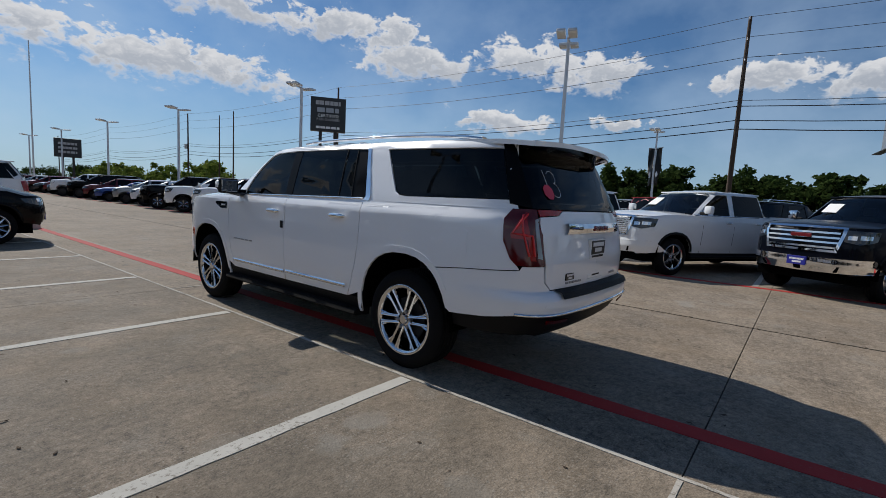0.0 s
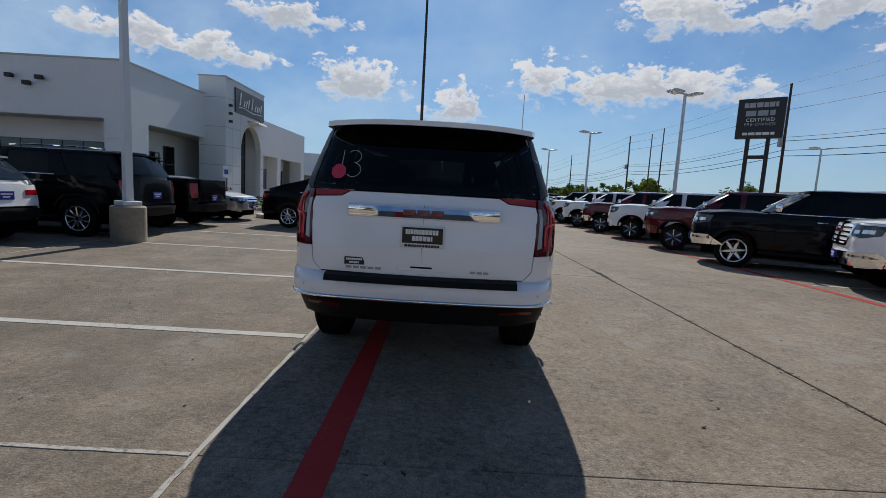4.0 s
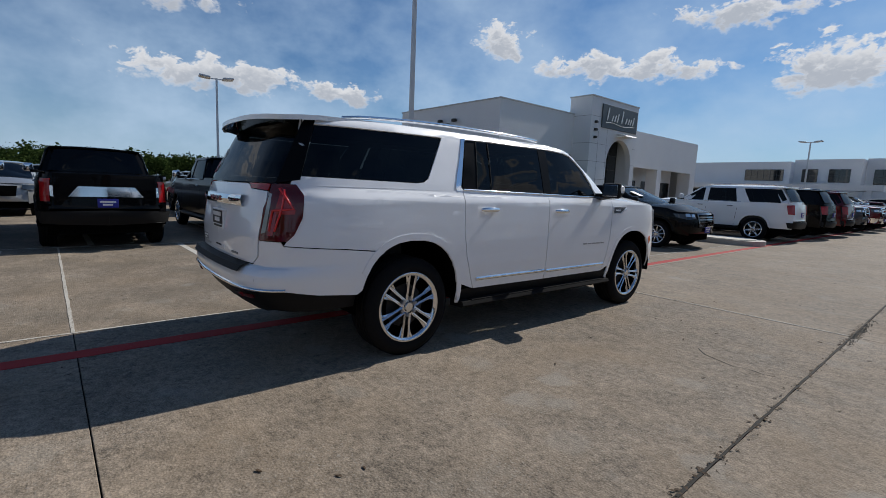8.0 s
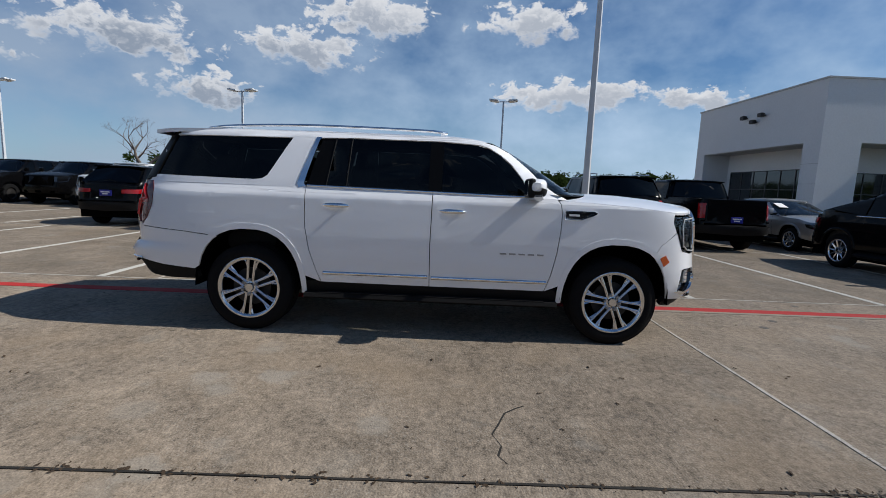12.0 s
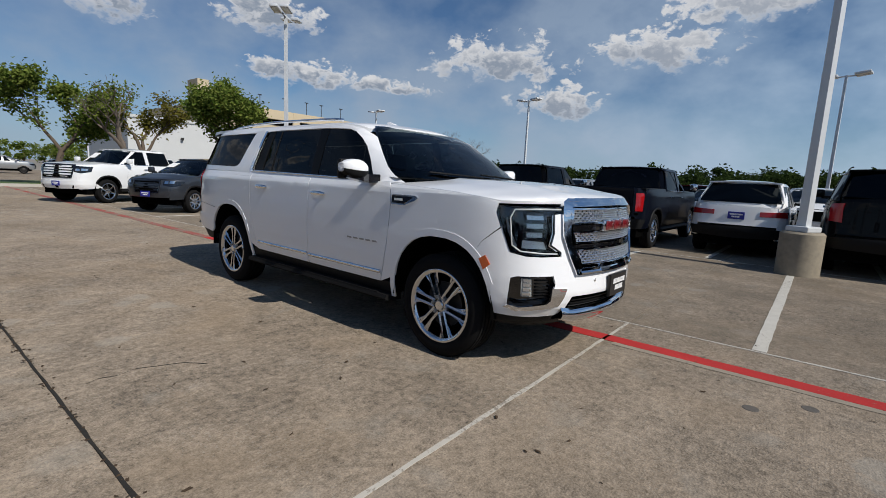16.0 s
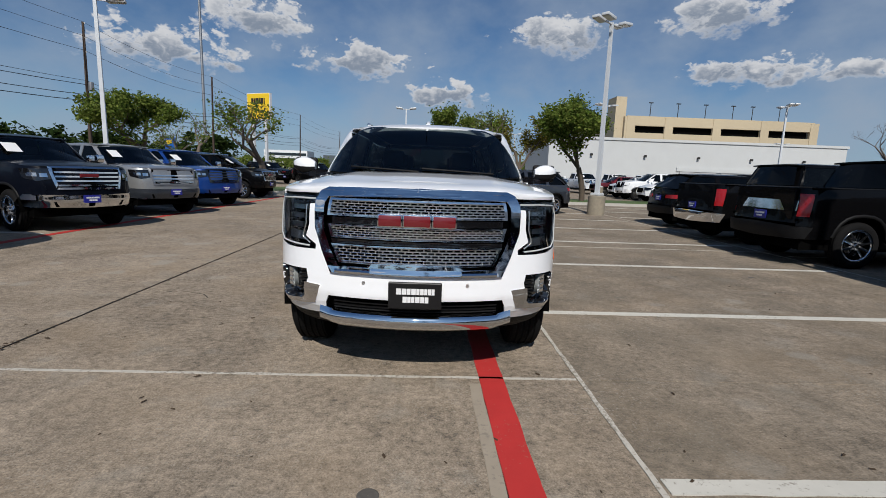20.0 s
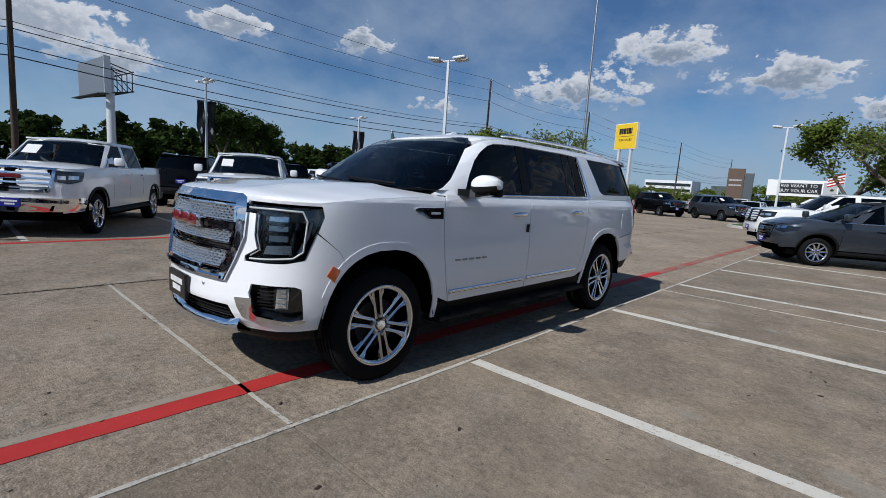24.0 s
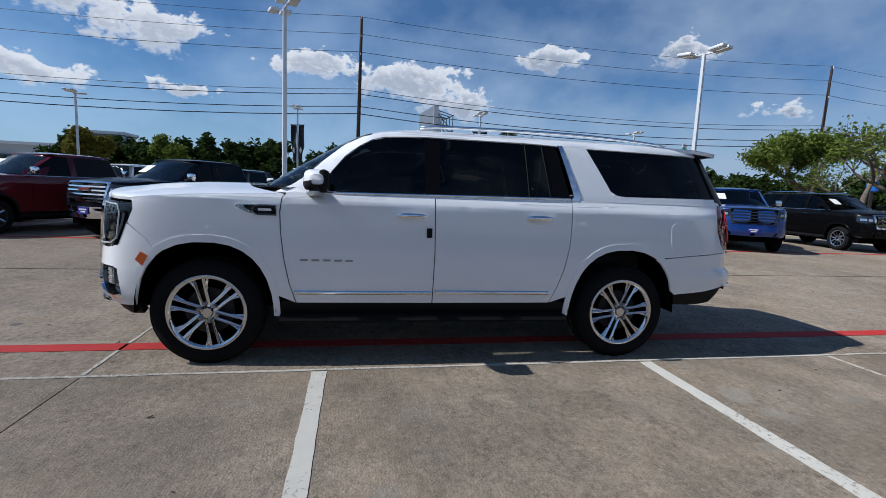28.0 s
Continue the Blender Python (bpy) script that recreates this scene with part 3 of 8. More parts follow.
def ground():
    m = simple("far_asphalt_and_soil", (.22, .20, .17), .9, 0, .2, 3, 0, 0, .05)
    bm = bmesh.new()
    vs = [bm.verts.new((x, y, -.13)) for x, y in ((-2500, -2500), (2500, -2500), (2500, 2500), (-2500, 2500))]
    bm.faces.new(vs)
    tagged(finish("ground", bm, m), "wide flat ground reaching the horizon", "ground", kind="structure")
    # pavement: slabs with open joints over a dark bed, outer pavement in one sheet round them
    pv = tagged(finish("pavement", boxed(-19.1, 19.4, YJ[0], YJ[-1], -.125, -.03), JOINT), "concrete car park in large slabs with dirty joints", "pavement", kind="structure")
    for nm, x0, x1, y0, y1 in (("outer_pavement_west", -60, -19.11, -75, 90), ("outer_pavement_east", 19.41, 42, -75, 120), ("outer_pavement_north", -19.1, 19.4, YJ[-1] + .01, 120), ("outer_pavement_south", -19.1, 19.4, -75, YJ[0] - .01)):
        tagged(finish(nm, boxed(x0, x1, y0, y1, -.125, 0), CONCRETE), "grey tan concrete pavement", "pavement", kind="structure")
    g = .007
    mesh = {}
    for x0, x1 in zip(XJ, XJ[1:]):
        for y0, y1 in zip(YJ, YJ[1:]):
            key = (round(x1 - x0, 3), round(y1 - y0, 3))
            if key not in mesh:
                bm = boxed(g, x1 - x0 - g, .0035, y1 - y0 - .0035, -.06, 0, .004)
                me = bpy.data.meshes.new("slab")
                bm.to_mesh(me)
                bm.free()
                me.materials.append(CONCRETE)
                mesh[key] = me
            ob = new("slab", mesh[key])
            ob.parent = pv
            ob.location = (x0, y0, 0)
    # painted lines
    z0, z1 = .0005, .0045

    def line(name, x0, x1, y0, y1, mat, label):
        bm = bmesh.new()
        n = max(2, int(max(x1 - x0, y1 - y0) / .12))
        r = random.Random(int((x0 + y0) * 100))
        rows = []
        for i in range(n + 1):
            t = i / n
            j0, j1 = r.uniform(-.004, .004), r.uniform(-.004, .004)
            if x1 - x0 > y1 - y0:
                rows.append([(x0 + (x1 - x0) * t, y0 + j0, z1), (x0 + (x1 - x0) * t, y1 + j1, z1)])
            else:
                rows.append([(x0 + j0, y0 + (y1 - y0) * t, z1), (x1 + j1, y0 + (y1 - y0) * t, z1)])
        grid(bm, rows)
        e = bmesh.ops.extrude_edge_only(bm, edges=[e for e in bm.edges if e.is_boundary])["geom"]
        bmesh.ops.translate(bm, vec=(0, 0, z0 - z1), verts=[v for v in e if isinstance(v, bmesh.types.BMVert)])
        bmesh.ops.recalc_face_normals(bm, faces=bm.faces)
        return tagged(finish(name, bm, mat), label, "road marking", kind="structure")
    line("red_line_west", -.59, -.42, -5.6, 60, LINERED, "red fire lane line on the concrete")
    line("red_line_west_south", -.60, -.42, -60, -5.62, LINEREDOLD, "faded red fire lane line on the concrete")
    line("red_line_east", 7.02, 7.19, -19, 60, LINERED, "red fire lane line along the parked row")
    line("line_ghost", -.42, -.345, 2.6, 11, GHOST, "pale trace of an older lane line")
    for k in range(-7, 4):
        y = .88 + 2.755 * k
        line("bay_line", -6.95, -1.17, y - .055, y + .055, LINEWHITE, "white parking bay line")
    for k in range(-7, 4):
        y = .88 + 2.755 * k + 1.3
        line("bay_line_west", -13.0, -7.3, y - .05, y + .05, LINEWHITE, "white parking bay line")
    for k in range(-6, 12):
        y = -.35 + 3.2 * k
        line("bay_line_east", 7.3, 13.0, y - .05, y + .05, LINEWHITE, "white parking bay line")
    line("joint_filler_long", -1.150, -1.118, -26, 26, CAULK, "pale filled joint between slabs")
    line("joint_filler_west", -7.14, -7.10, -26, 26, CAULK, "pale filled joint between slabs")
    line("joint_filler_cross", -1.11, 3.1, 2.488, 2.516, CAULK, "pale filled joint between slabs")
    line("joint_filler_cross_south", -7.1, -1.16, -3.845, -3.815, CAULK, "pale filled joint between slabs")
    # raised dark strip: joint dirt, with the edge's shadow put into its colour
    line("joint_dirt_bed", 3.112, 3.128, -30, 30, JOINT, "dark strip for the dirt and shadow in the open joint")
    gravel = bmesh.new()
    rg = random.Random(8)
    for _ in range(240):
        y = rg.gauss(2.75, .34)
        x, q = 3.125 + abs(rg.gauss(0, .030)) * (1 if y > 2.1 else .5), rg.uniform(.004, .011)
        tip = gravel.verts.new((x, y, q * 1.1 + .004))
        a = rg.uniform(0, 6.28)
        ring = [gravel.verts.new((x + q * rg.uniform(.7, 1.3) * math.cos(a + k * 1.26), y + q * rg.uniform(.7, 1.3) * math.sin(a + k * 1.26), .002 + q * .3)) for k in range(5)]
        for k in range(5):
            gravel.faces.new((tip, ring[k], ring[(k + 1) % 5]))
    bmesh.ops.recalc_face_normals(gravel, faces=gravel.faces)
    tagged(finish("joint_gravel", gravel, FOOTING), "loose pale grit crumbled along the open joint", "debris", kind="stuff")
    # dirt and leaves along the open joint
    bm = bmesh.new()
    r = random.Random(5)
    for _ in range(520):
        y = r.choice((r.uniform(-6, 8), r.gauss(2.6, .5), r.gauss(-2, 1.5)))
        x = 3.12 + r.gauss(0, .022)
        s = r.uniform(.006, .022)
        a = r.uniform(0, 6.28)
        q = [bm.verts.new((x + s * math.cos(a + k * 1.57) * (1 if k % 2 else .5), y + s * math.sin(a + k * 1.57) * (1 if k % 2 else .5), .001 + r.uniform(0, .008))) for k in range(4)]
        bm.faces.new(q)
    tagged(finish("joint_dirt", bm, LEAFLITTER), "dirt and leaf scraps along the slab joint", "debris", kind="stuff")
    bm = bmesh.new()
    for _ in range(420):
        x, y = r.uniform(-7, 7), r.uniform(-8, 9)
        s = r.uniform(.006, .026)
        a = r.uniform(0, 6.28)
        pts = [(1, 0, .002), (.5, .35, .008), (-.6, .3, .003), (-1, 0, .006), (-.4, -.35, .003), (.5, -.3, .006)]
        q = [bm.verts.new((x + s * (p * math.cos(a) - w * math.sin(a)), y + s * (p * math.sin(a) + w * math.cos(a)), h * s / .02 + .001)) for p, w, h in pts]
        bm.faces.new(q)
    tagged(finish("leaf_scraps", bm, LEAFLITTER), "small dry leaves and grit scattered on the concrete", "debris", kind="stuff")
    # small round plugs and a crack with broken edge
    for x, y in ((.199, 3.71), (-.086, 4.015), (-.9, 4.9), (-5.0, -1.2)):
        bm = bmesh.new()
        lathe(bm, [(.001, .003), (.045, .003), (.05, .0005)], "z", 20)
        bmesh.ops.translate(bm, vec=(x, y, 0), verts=bm.verts)
        tagged(finish("floor_plug", bm, simple("dark_plug", (.09, .08, .07), .8, 0, .3, 60)), "small dark round plug in the slab", "plug")
    bm = bmesh.new()
    pts = [(2.95, .44), (2.88, .40), (2.78, .43), (2.66, .39), (2.55, .44), (2.47, .47), (2.40, .50), (2.33, .58), (2.29, .64)]
    rows = []
    for i, (x, y) in enumerate(pts):
        w = .002 + .004 * random.random()
        rows.append([(x, y - w, .0015), (x + .01, y + w, .0015)])
    grid(bm, rows)
    tagged(finish("slab_crack", bm, JOINT), "short broken crack in the concrete", "crack", kind="structure")


ground()

# ---- the white long sport utility vehicle ----
HB = Shell([(.28, .93), (.42, .975), (.55, 1.0), (.72, 1.016), (.92, 1.020), (1.08, 1.016), (1.2, 1.011), (1.28, 1.008), (1.30, 1.000), (1.36, .968)],
           [(.28, 2.46), (.40, 2.60), (.52, 2.69), (.62, 2.71), (.72, 2.70), (.95, 2.67), (1.15, 2.655), (1.22, 2.64), (1.28, 2.60), (1.36, 2.5)],
           [(.38, -2.78), (.48, -2.88), (.60, -2.955), (.70, -2.975), (.775, -2.965), (.805, -2.90), (1.0, -2.905), (1.2, -2.875), (1.37, -2.835)], 9.5, 9.0, .30, .07)
HG = Shell([(1.31, .982), (1.36, .968), (1.42, .955), (1.6, .905), (1.78, .850), (1.83, .828), (1.88, .785), (1.92, .72)],
           [(1.31, 1.55), (1.36, 1.46), (1.42, 1.36), (1.6, 1.08), (1.80, .74), (1.86, .60), (1.90, .46), (1.93, .3)],
           [(1.31, -2.85), (1.37, -2.835), (1.42, -2.82), (1.80, -2.63), (1.88, -2.58), (1.93, -2.5)], 6.0, 9.0, .12, .06)


def arch(yc, zc=.41, rx=.485, rz=.545, a0=-8, a1=188, k=18):
    """Points over a wheel opening, from its front foot to its rear foot."""
    out = []
    for i in range(k + 1):
        a = radians(a0 + (a1 - a0) * i / k)
        c, s = math.cos(a), math.sin(a)
        out.append((yc + rx * math.copysign(abs(c) ** .82, c), zc + rz * math.copysign(abs(s) ** .9, s)))
    return out


def wheel_meshes(r_tyre, r_rim, width, kind):
    """bmeshes of a tyre and its rim round the x axis, outer face at x = 0 looking towards +x."""
    w = width
    ty = bmesh.new()
    prof = [(r_rim - .012, -.02), (r_rim + .012, -.006), (r_rim + .05, .002), (r_tyre - .05, -.004), (r_tyre - .018, -.022), (r_tyre - .004, -.045)]
    for k in range(5):
        c = -.05 - (w - .1) * k / 4
        prof += [(r_tyre, c + .012), (r_tyre, c - .012), (r_tyre - .010, c - .016), (r_tyre - .010, c - (w - .1) / 4 + .016)]
    prof += [(r_tyre - .02, -w + .02), (r_tyre - .06, -w), (r_rim, -w + .01)]
    lathe(ty, prof, "x", 48)
    bmesh.ops.recalc_face_normals(ty, faces=ty.faces)
    crisp(ty, 30)
    rim = bmesh.new()
    lathe(rim, [(r_rim - .006, -w + .02), (r_rim - .03, -.10), (r_rim - .033, -.035), (r_rim - .028, -.014), (r_rim - .012, -.006), (r_rim, -.002), (r_rim + .006, -.008), (r_rim + .004, -.02)], "x", 48)
    sp = bmesh.new()
    if kind == "double":
        for i in range(6):
            for s in (-1, 1):
                m = Matrix.Rotation(2 * math.pi * i / 6, 4, "X")
                for y0, y1, ra_, bow in ((.025, .033, .052, 0.0), (.036, .066, r_rim * .60, .006)):
                    rows = []
                    for t in np.linspace(0, 1, 6):
                        r = ra_ + (r_rim - .022 - ra_) * t
                        y = s * (y0 + (y1 - y0) * t ** 1.4)
                        hw = .0108 if not bow else .0065 + .004 * t
                        x = -.026 + .016 * r / r_rim - (bow if t < .5 else 0)
                        rows.append([m @ Vector((x - .035, y - hw * 1.2, r)), m @ Vector((x - .003, y - hw, r)), m @ Vector((x, y - hw * .5, r)), m @ Vector((x - .004, y + hw * .1, r)), m @ Vector((x, y + hw * .6, r)), m @ Vector((x - .003, y + hw, r)), m @ Vector((x - .035, y + hw * 1.2, r))])
                    grid(sp, rows)
    else:
        for i in range(kind):
            m = Matrix.Rotation(2 * math.pi * (i + .5) / kind, 4, "X")
            rows = []
            for t in np.linspace(0, 1, 5):
                r = .05 + (r_rim - .06) * t
                hw = .05 * (1 - .35 * t) * (5 / kind) ** .7
                x = -.035 + .022 * t
                rows.append([m @ Vector((x - .03, -hw, r)), m @ Vector((x, -hw * .8, r)), m @ Vector((x - .008, 0, r)), m @ Vector((x, hw * .8, r)), m @ Vector((x - .03, hw, r))])
            grid(sp, rows)
    bmesh.ops.recalc_face_normals(sp, faces=sp.faces)
    crisp(sp, 30)
    crisp(rim, 40)
    bmesh.ops.recalc_face_normals(rim, faces=rim.faces)
    hub = bmesh.new()
    lathe(hub, [(.001, -.012), (.034, -.012), (.038, -.018), (.042, -.03), (.07, -.036), (.078, -.05)], "x", 24)
    bmesh.ops.recalc_face_normals(hub, faces=hub.faces)
    crisp(hub)
    nuts = []
    for i in range(6):
        a = 2 * math.pi * (i + .5) / 6
        nut = bmesh.new()
        lathe(nut, [(.001, -.010), (.011, -.010), (.014, -.016), (.014, -.05)], "x", 8, Matrix.Translation((0, .070 * math.cos(a), .070 * math.sin(a))))
        nuts.append(("lug_nut", nut, DULLMETAL))
    disc = bmesh.new()
    lathe(disc, [(.001, -.085), (r_rim * .62, -.085), (r_rim * .62, -.10), (.001, -.10)], "x", 32)
    back = bmesh.new()
    lathe(back, [(.001, -.11), (r_rim - .02, -.11)], "x", 32)
    return [("tyre", ty, RUBBER), ("rim", rim, ALLOY), ("spokes", sp, ALLOY), ("hub_cap", hub, ALLOY), ("brake_disc", disc, DARKIRON), ("wheel_back", back, VOID)] + nuts


WHEELS = {}


def wheels(parent, xs, ys, zc, r_tyre=.41, r_rim=.285, width=.27, kind="double", finish_mat=None, steer=0):
    """Four wheels under a vehicle; alike wheels share their meshes."""
    key = (r_tyre, r_rim, width, kind, finish_mat.name if finish_mat else "")
    if key not in WHEELS:
        made = []
        for nm, bm, mt in wheel_meshes(r_tyre, r_rim, width, kind):
            me = bpy.data.meshes.new(nm)
            bm.to_mesh(me)
            bm.free()
            me.materials.append(finish_mat if finish_mat and nm in ("rim", "spokes", "hub_cap") else mt)
            made.append((nm, me))
        WHEELS[key] = made
    for y in ys:
        for s in (1, -1):
            base = None
            for nm, me in WHEELS[key]:
                ob = new("wheel" if base is None else nm, me)
                if base is None:
                    ob.parent = parent
                    ob.matrix_basis = Matrix.Translation((s * xs, y, zc)) @ Matrix.Rotation(0 if s > 0 else math.pi, 4, "Z") @ Matrix.Rotation(random.uniform(0, 6), 4, "X")
                    base = ob
                else:
                    ob.parent = base


def hero():
    car = thing("sport_utility_vehicle", "white long sport utility vehicle with chrome trim on concrete", "car", pose(-.02, 0, 0, 0, 0, -1.15))
    B, G = HB, HG
    AF, AR = 1.7035, -1.7035
    fa, ra = arch(AF, a0=-20, a1=188), arch(AR + .01, .41, .485, .555, -8, 196)
    meet = -1.975                                 # where the bumper's seam reaches the wheel opening
    ybelt = lambda y: 1.345 + (0.03 if y < -1.0 else 0.03 * max(0, -y))
    door_f = [(1.05, .495), (1.10, .65), (1.14, .85), (1.163, 1.05), (1.168, 1.2), (1.155, 1.30), (1.12, 1.345)]
    seam_b = [(-.015, .495), (-.02, .9), (-.01, 1.345)]
    seam_c = [(-1.02, .50), (-1.07, .62), (-1.13, .80), (-1.165, 1.0), (-1.17, 1.2), (-1.17, 1.37)]
    hood_line = [(1.14, 1.330), (1.5, 1.318), (1.85, 1.298), (2.1, 1.27), (2.3, 1.245)]
    g = .0038
    S = lambda pts, sh=B: [(sh.sy(y, z), z) for y, z in pts]
    for s in (1, -1):
        # front wing: seam with the door, over the wheel, up to the lamp and the bonnet line
        lamp_back = [(2.194, 1.235), (2.188, 1.18), (2.228, 1.083)]
        fw = [(y + g, z) for y, z in door_f[:-1]] + hood_line[:-1] + [(2.2, 1.252)] + lamp_back + [(2.09, .965), (2.03, .865)]
        af = [p for p in fa if p[1] > .5 and p[0] < 2.02]
        panel("front_wing", B, [S(fw + af)], WHITE, car, .042, side=s)
        fd = [(y - g, z) for y, z in door_f] + [(seam_b[2][0] + g, 1.345)] + [(y + g, z) for y, z in seam_b[::-1][1:]]
        panel("front_door", B, [S(fd)], WHITE, car, .042, side=s)
        rd = [(y - g, z) for y, z in seam_b] + [(y + g, z - (.0 if i < 5 else .0)) for i, (y, z) in enumerate(seam_c[::-1])]
        panel("rear_door", B, [S(rd)], WHITE, car, .042, side=s)
        tail_side = [(-2.62, 1.37), (-2.585, 1.30), (-2.60, 1.15), (-2.655, 1.03), (-2.70, .985)]
        ar = [p for p in ra if p[1] > .49]
        qp = [(y - g, z) for y, z in seam_c] + tail_side + [(-2.72, .955), (-2.3, .925), (-2.17, .912), (meet, .894)]
        arc_front = [p for p in ar if p[0] > meet + .005]
        panel("quarter_panel", B, [S(qp + arc_front[::-1])], WHITE, car, .042, side=s)
        # rear bumper corner joins in the full bumper below
        panel("arch_moulding", B, [S([(y, z) for y, z in arch(AF, rx=.535, rz=.60, a0=24, a1=182)] + [(y, z) for y, z in arch(AF, rx=.487, rz=.547, a0=24, a1=182)][::-1])], WHITE, car, .1, .004, .012, side=s)
        panel("arch_moulding", B, [S([(y, z) for y, z in arch(AR + .01, rx=.535, rz=.61, a0=-2, a1=150)] + [(y, z) for y, z in arch(AR + .01, rx=.487, rz=.557, a0=-2, a1=150)][::-1])], WHITE, car, .1, .004, .012, side=s)
        panel("sill", B, [S([(1.16, .50), (1.19, .40), (-1.19, .40), (-1.15, .50)])], TRIM, car, .2, -.01, .05, side=s)
        # rocker moulding in chrome, one piece on each door
        for nm, y0, y1 in (("front_door_moulding", 1.06, .0), ("rear_door_moulding", -.035, -1.0)):
            bm = ribbon(B, [(B.sy(y0 + (y1 - y0) * k / 10, .578 + .004 * k / 10), .578 + .02 * (0 if y0 > .5 else 1) * .4) for k in range(11)], .017, .0, .014)
            if s < 0:
                flip_x(bm)
            part(nm, bm, CHROME, car, "bright chrome strip")
        # belt line in chrome
        bm = ribbon(G, [(G.sy(.86 - 2.02 * k / 30, 1.350 + .001 * k), 1.350 + .001 * k) for k in range(31)], .010, .002, .010)
        if s < 0:
            flip_x(bm)
        part("belt_moulding", bm, CHROME, car, "thin chrome belt line")
        # greenhouse side with its openings
        SG = lambda pts: S(pts, G)
        open_f = [(.90, 1.362), (.86, 1.42), (.80, 1.52), (.70, 1.645), (.60, 1.725), (.50, 1.785), (.40, 1.812), (.05, 1.832), (-.80, 1.832), (-1.06, 1.822), (-1.09, 1.80), (-1.185, 1.45), (-1.20, 1.385), (-1.17, 1.375)]
        open_q = [(-1.325, 1.815), (-2.46, 1.806), (-2.60, 1.43), (-1.66, 1.418), (-1.58, 1.428), (-1.53, 1.46)]
        edge = [(1.24, 1.33), (1.10, 1.40), (1.00, 1.47), (.868, 1.60), (.705, 1.740), (.555, 1.812), (.38, 1.852), (.12, 1.878), (-1.2, 1.884), (-2.3, 1.872), (-2.50, 1.862), (-2.53, 1.80), (-2.63, 1.43), (-2.66, 1.36), (-1.2, 1.36), (-1.16, 1.342), (1.1, 1.338)]
        edge[0] = (1.22, 1.345)
        panel("body_side_upper", G, [SG(edge), SG(open_f), SG(open_q)], WHITE, car, .09, side=s)
        panel("front_door_window", G, [SG([(.885, 1.365), (.85, 1.43), (.79, 1.53), (.69, 1.65), (.59, 1.73), (.49, 1.786), (.39, 1.81), (.075, 1.826), (.068, 1.366)])], PRIVACY, car, .12, -.012, .004, "dark tinted glass", s)
        panel("rear_door_window", G, [SG([(-.045, 1.826), (-.77, 1.828), (-.80, 1.376), (-.05, 1.368)])], PRIVACY, car, .12, -.012, .004, "dark tinted glass", s)
        panel("rear_door_fixed_window", G, [SG([(-.785, 1.828), (-.925, 1.826), (-.995, 1.378), (-.815, 1.376)])], PRIVACY, car, .12, -.012, .004, "dark tinted glass", s)
        panel("quarter_window", G, [SG([(-1.34, 1.808), (-2.44, 1.80), (-2.58, 1.437), (-1.66, 1.426), (-1.585, 1.436), (-1.54, 1.465)])], PRIVACY, car, .12, -.010, .004, "dark tinted glass", s)
        panel("b_pillar_cover", G, [SG([(.078, 1.828), (-.048, 1.828), (-.053, 1.366), (.065, 1.366)])], PILLAR, car, .12, -.008, .01, "", s)
        panel("c_pillar_cover", G, [SG([(-.915, 1.826), (-1.05, 1.82), (-1.165, 1.38), (-.985, 1.378)])], PILLAR, car, .12, -.010, .01, "", s)
        for y0, y1 in ((-.775, -.805), (-.922, -.992)):
            bm = ribbon(G, [(G.sy(y0 + (y1 - y0) * k / 6, 1.827 - .45 * k / 6), 1.827 - .45 * k / 6) for k in range(7)], .006, -.012, .008)
            part("window_divider", flip_x(bm) if s < 0 else bm, TRIM, car)
        ch = [(G.sy(y, z), z) for y, z in ((-1.055, 1.825), (-1.075, 1.80), (-1.13, 1.62), (-1.175, 1.46), (-1.19, 1.40), (-1.165, 1.372), (-1.13, 1.366), (-1.235, 1.362), (-1.25, 1.40), (-1.22, 1.50), (-1.16, 1.66), (-1.105, 1.825))]
        panel("c_pillar_trim", G, [ch[:6] + ch[7:]], CHROME, car, .08, .006, .014, "bright chrome trim", s)
        dp = [(-2.425, 1.835), (-2.445, 1.80), (-2.585, 1.43), (-2.592, 1.405)]
        dl = [G.sx(.80, 1.372, False), G.sx(.80, 1.40, False), G.sx(.715, 1.80, False), G.sx(.69, 1.862, False)]
        panel("d_pillar_cover", G, [SG(dp) + [(dl[0], 1.376), (dl[1], 1.40), (dl[2], 1.80), (dl[3], 1.862)]], PILLAR, car, .08, .004, .02, "gloss black pillar cover", s)
        # handles
        for y, z in ((.175, 1.198), (-.88, 1.212)):
            h = bmesh.new()
            p, nn = B.flat(B.sy(y, z), z), None
            rows = []
            for k in range(9):
                t = -1 + 2 * k / 8
                yy, r = y + t * .118, .021 * (1 - .55 * t ** 4)
                c = B.pt(B.sy(yy, z), z, .022 + .022 * (1 - t ** 4))
                rows.append([c + Vector((math.cos(a) * r * .8, 0, math.sin(a) * r)) for a in np.linspace(0, 2 * math.pi, 9)[:-1]])
            grid(h, rows, True)
            h.faces.new([v for v in h.verts[:8]])
            h.faces.new([v for v in h.verts[-8:]])
            bmesh.ops.recalc_face_normals(h, faces=h.faces)
            crisp(h, 50)
            hd = part("door_handle", flip_x(h) if s < 0 else h, CHROME, car, "chrome pull handle")
            cup = sheet(B, [[(B.sy(y, z) + .092 * math.cos(a), z - .014 + .036 * math.sin(a)) for a in np.linspace(0, 2 * math.pi, 17)[:-1]]], .05, .002, .0)
            part("handle_recess", flip_x(cup) if s < 0 else cup, WHITE, hd)
            st = boxed(-.012, .035, y + .06, y + .085, z - .008, z + .008, .003)
            bmesh.ops.translate(st, vec=(B.flat(B.sy(y, z), z).x, 0, 0), verts=st.verts)
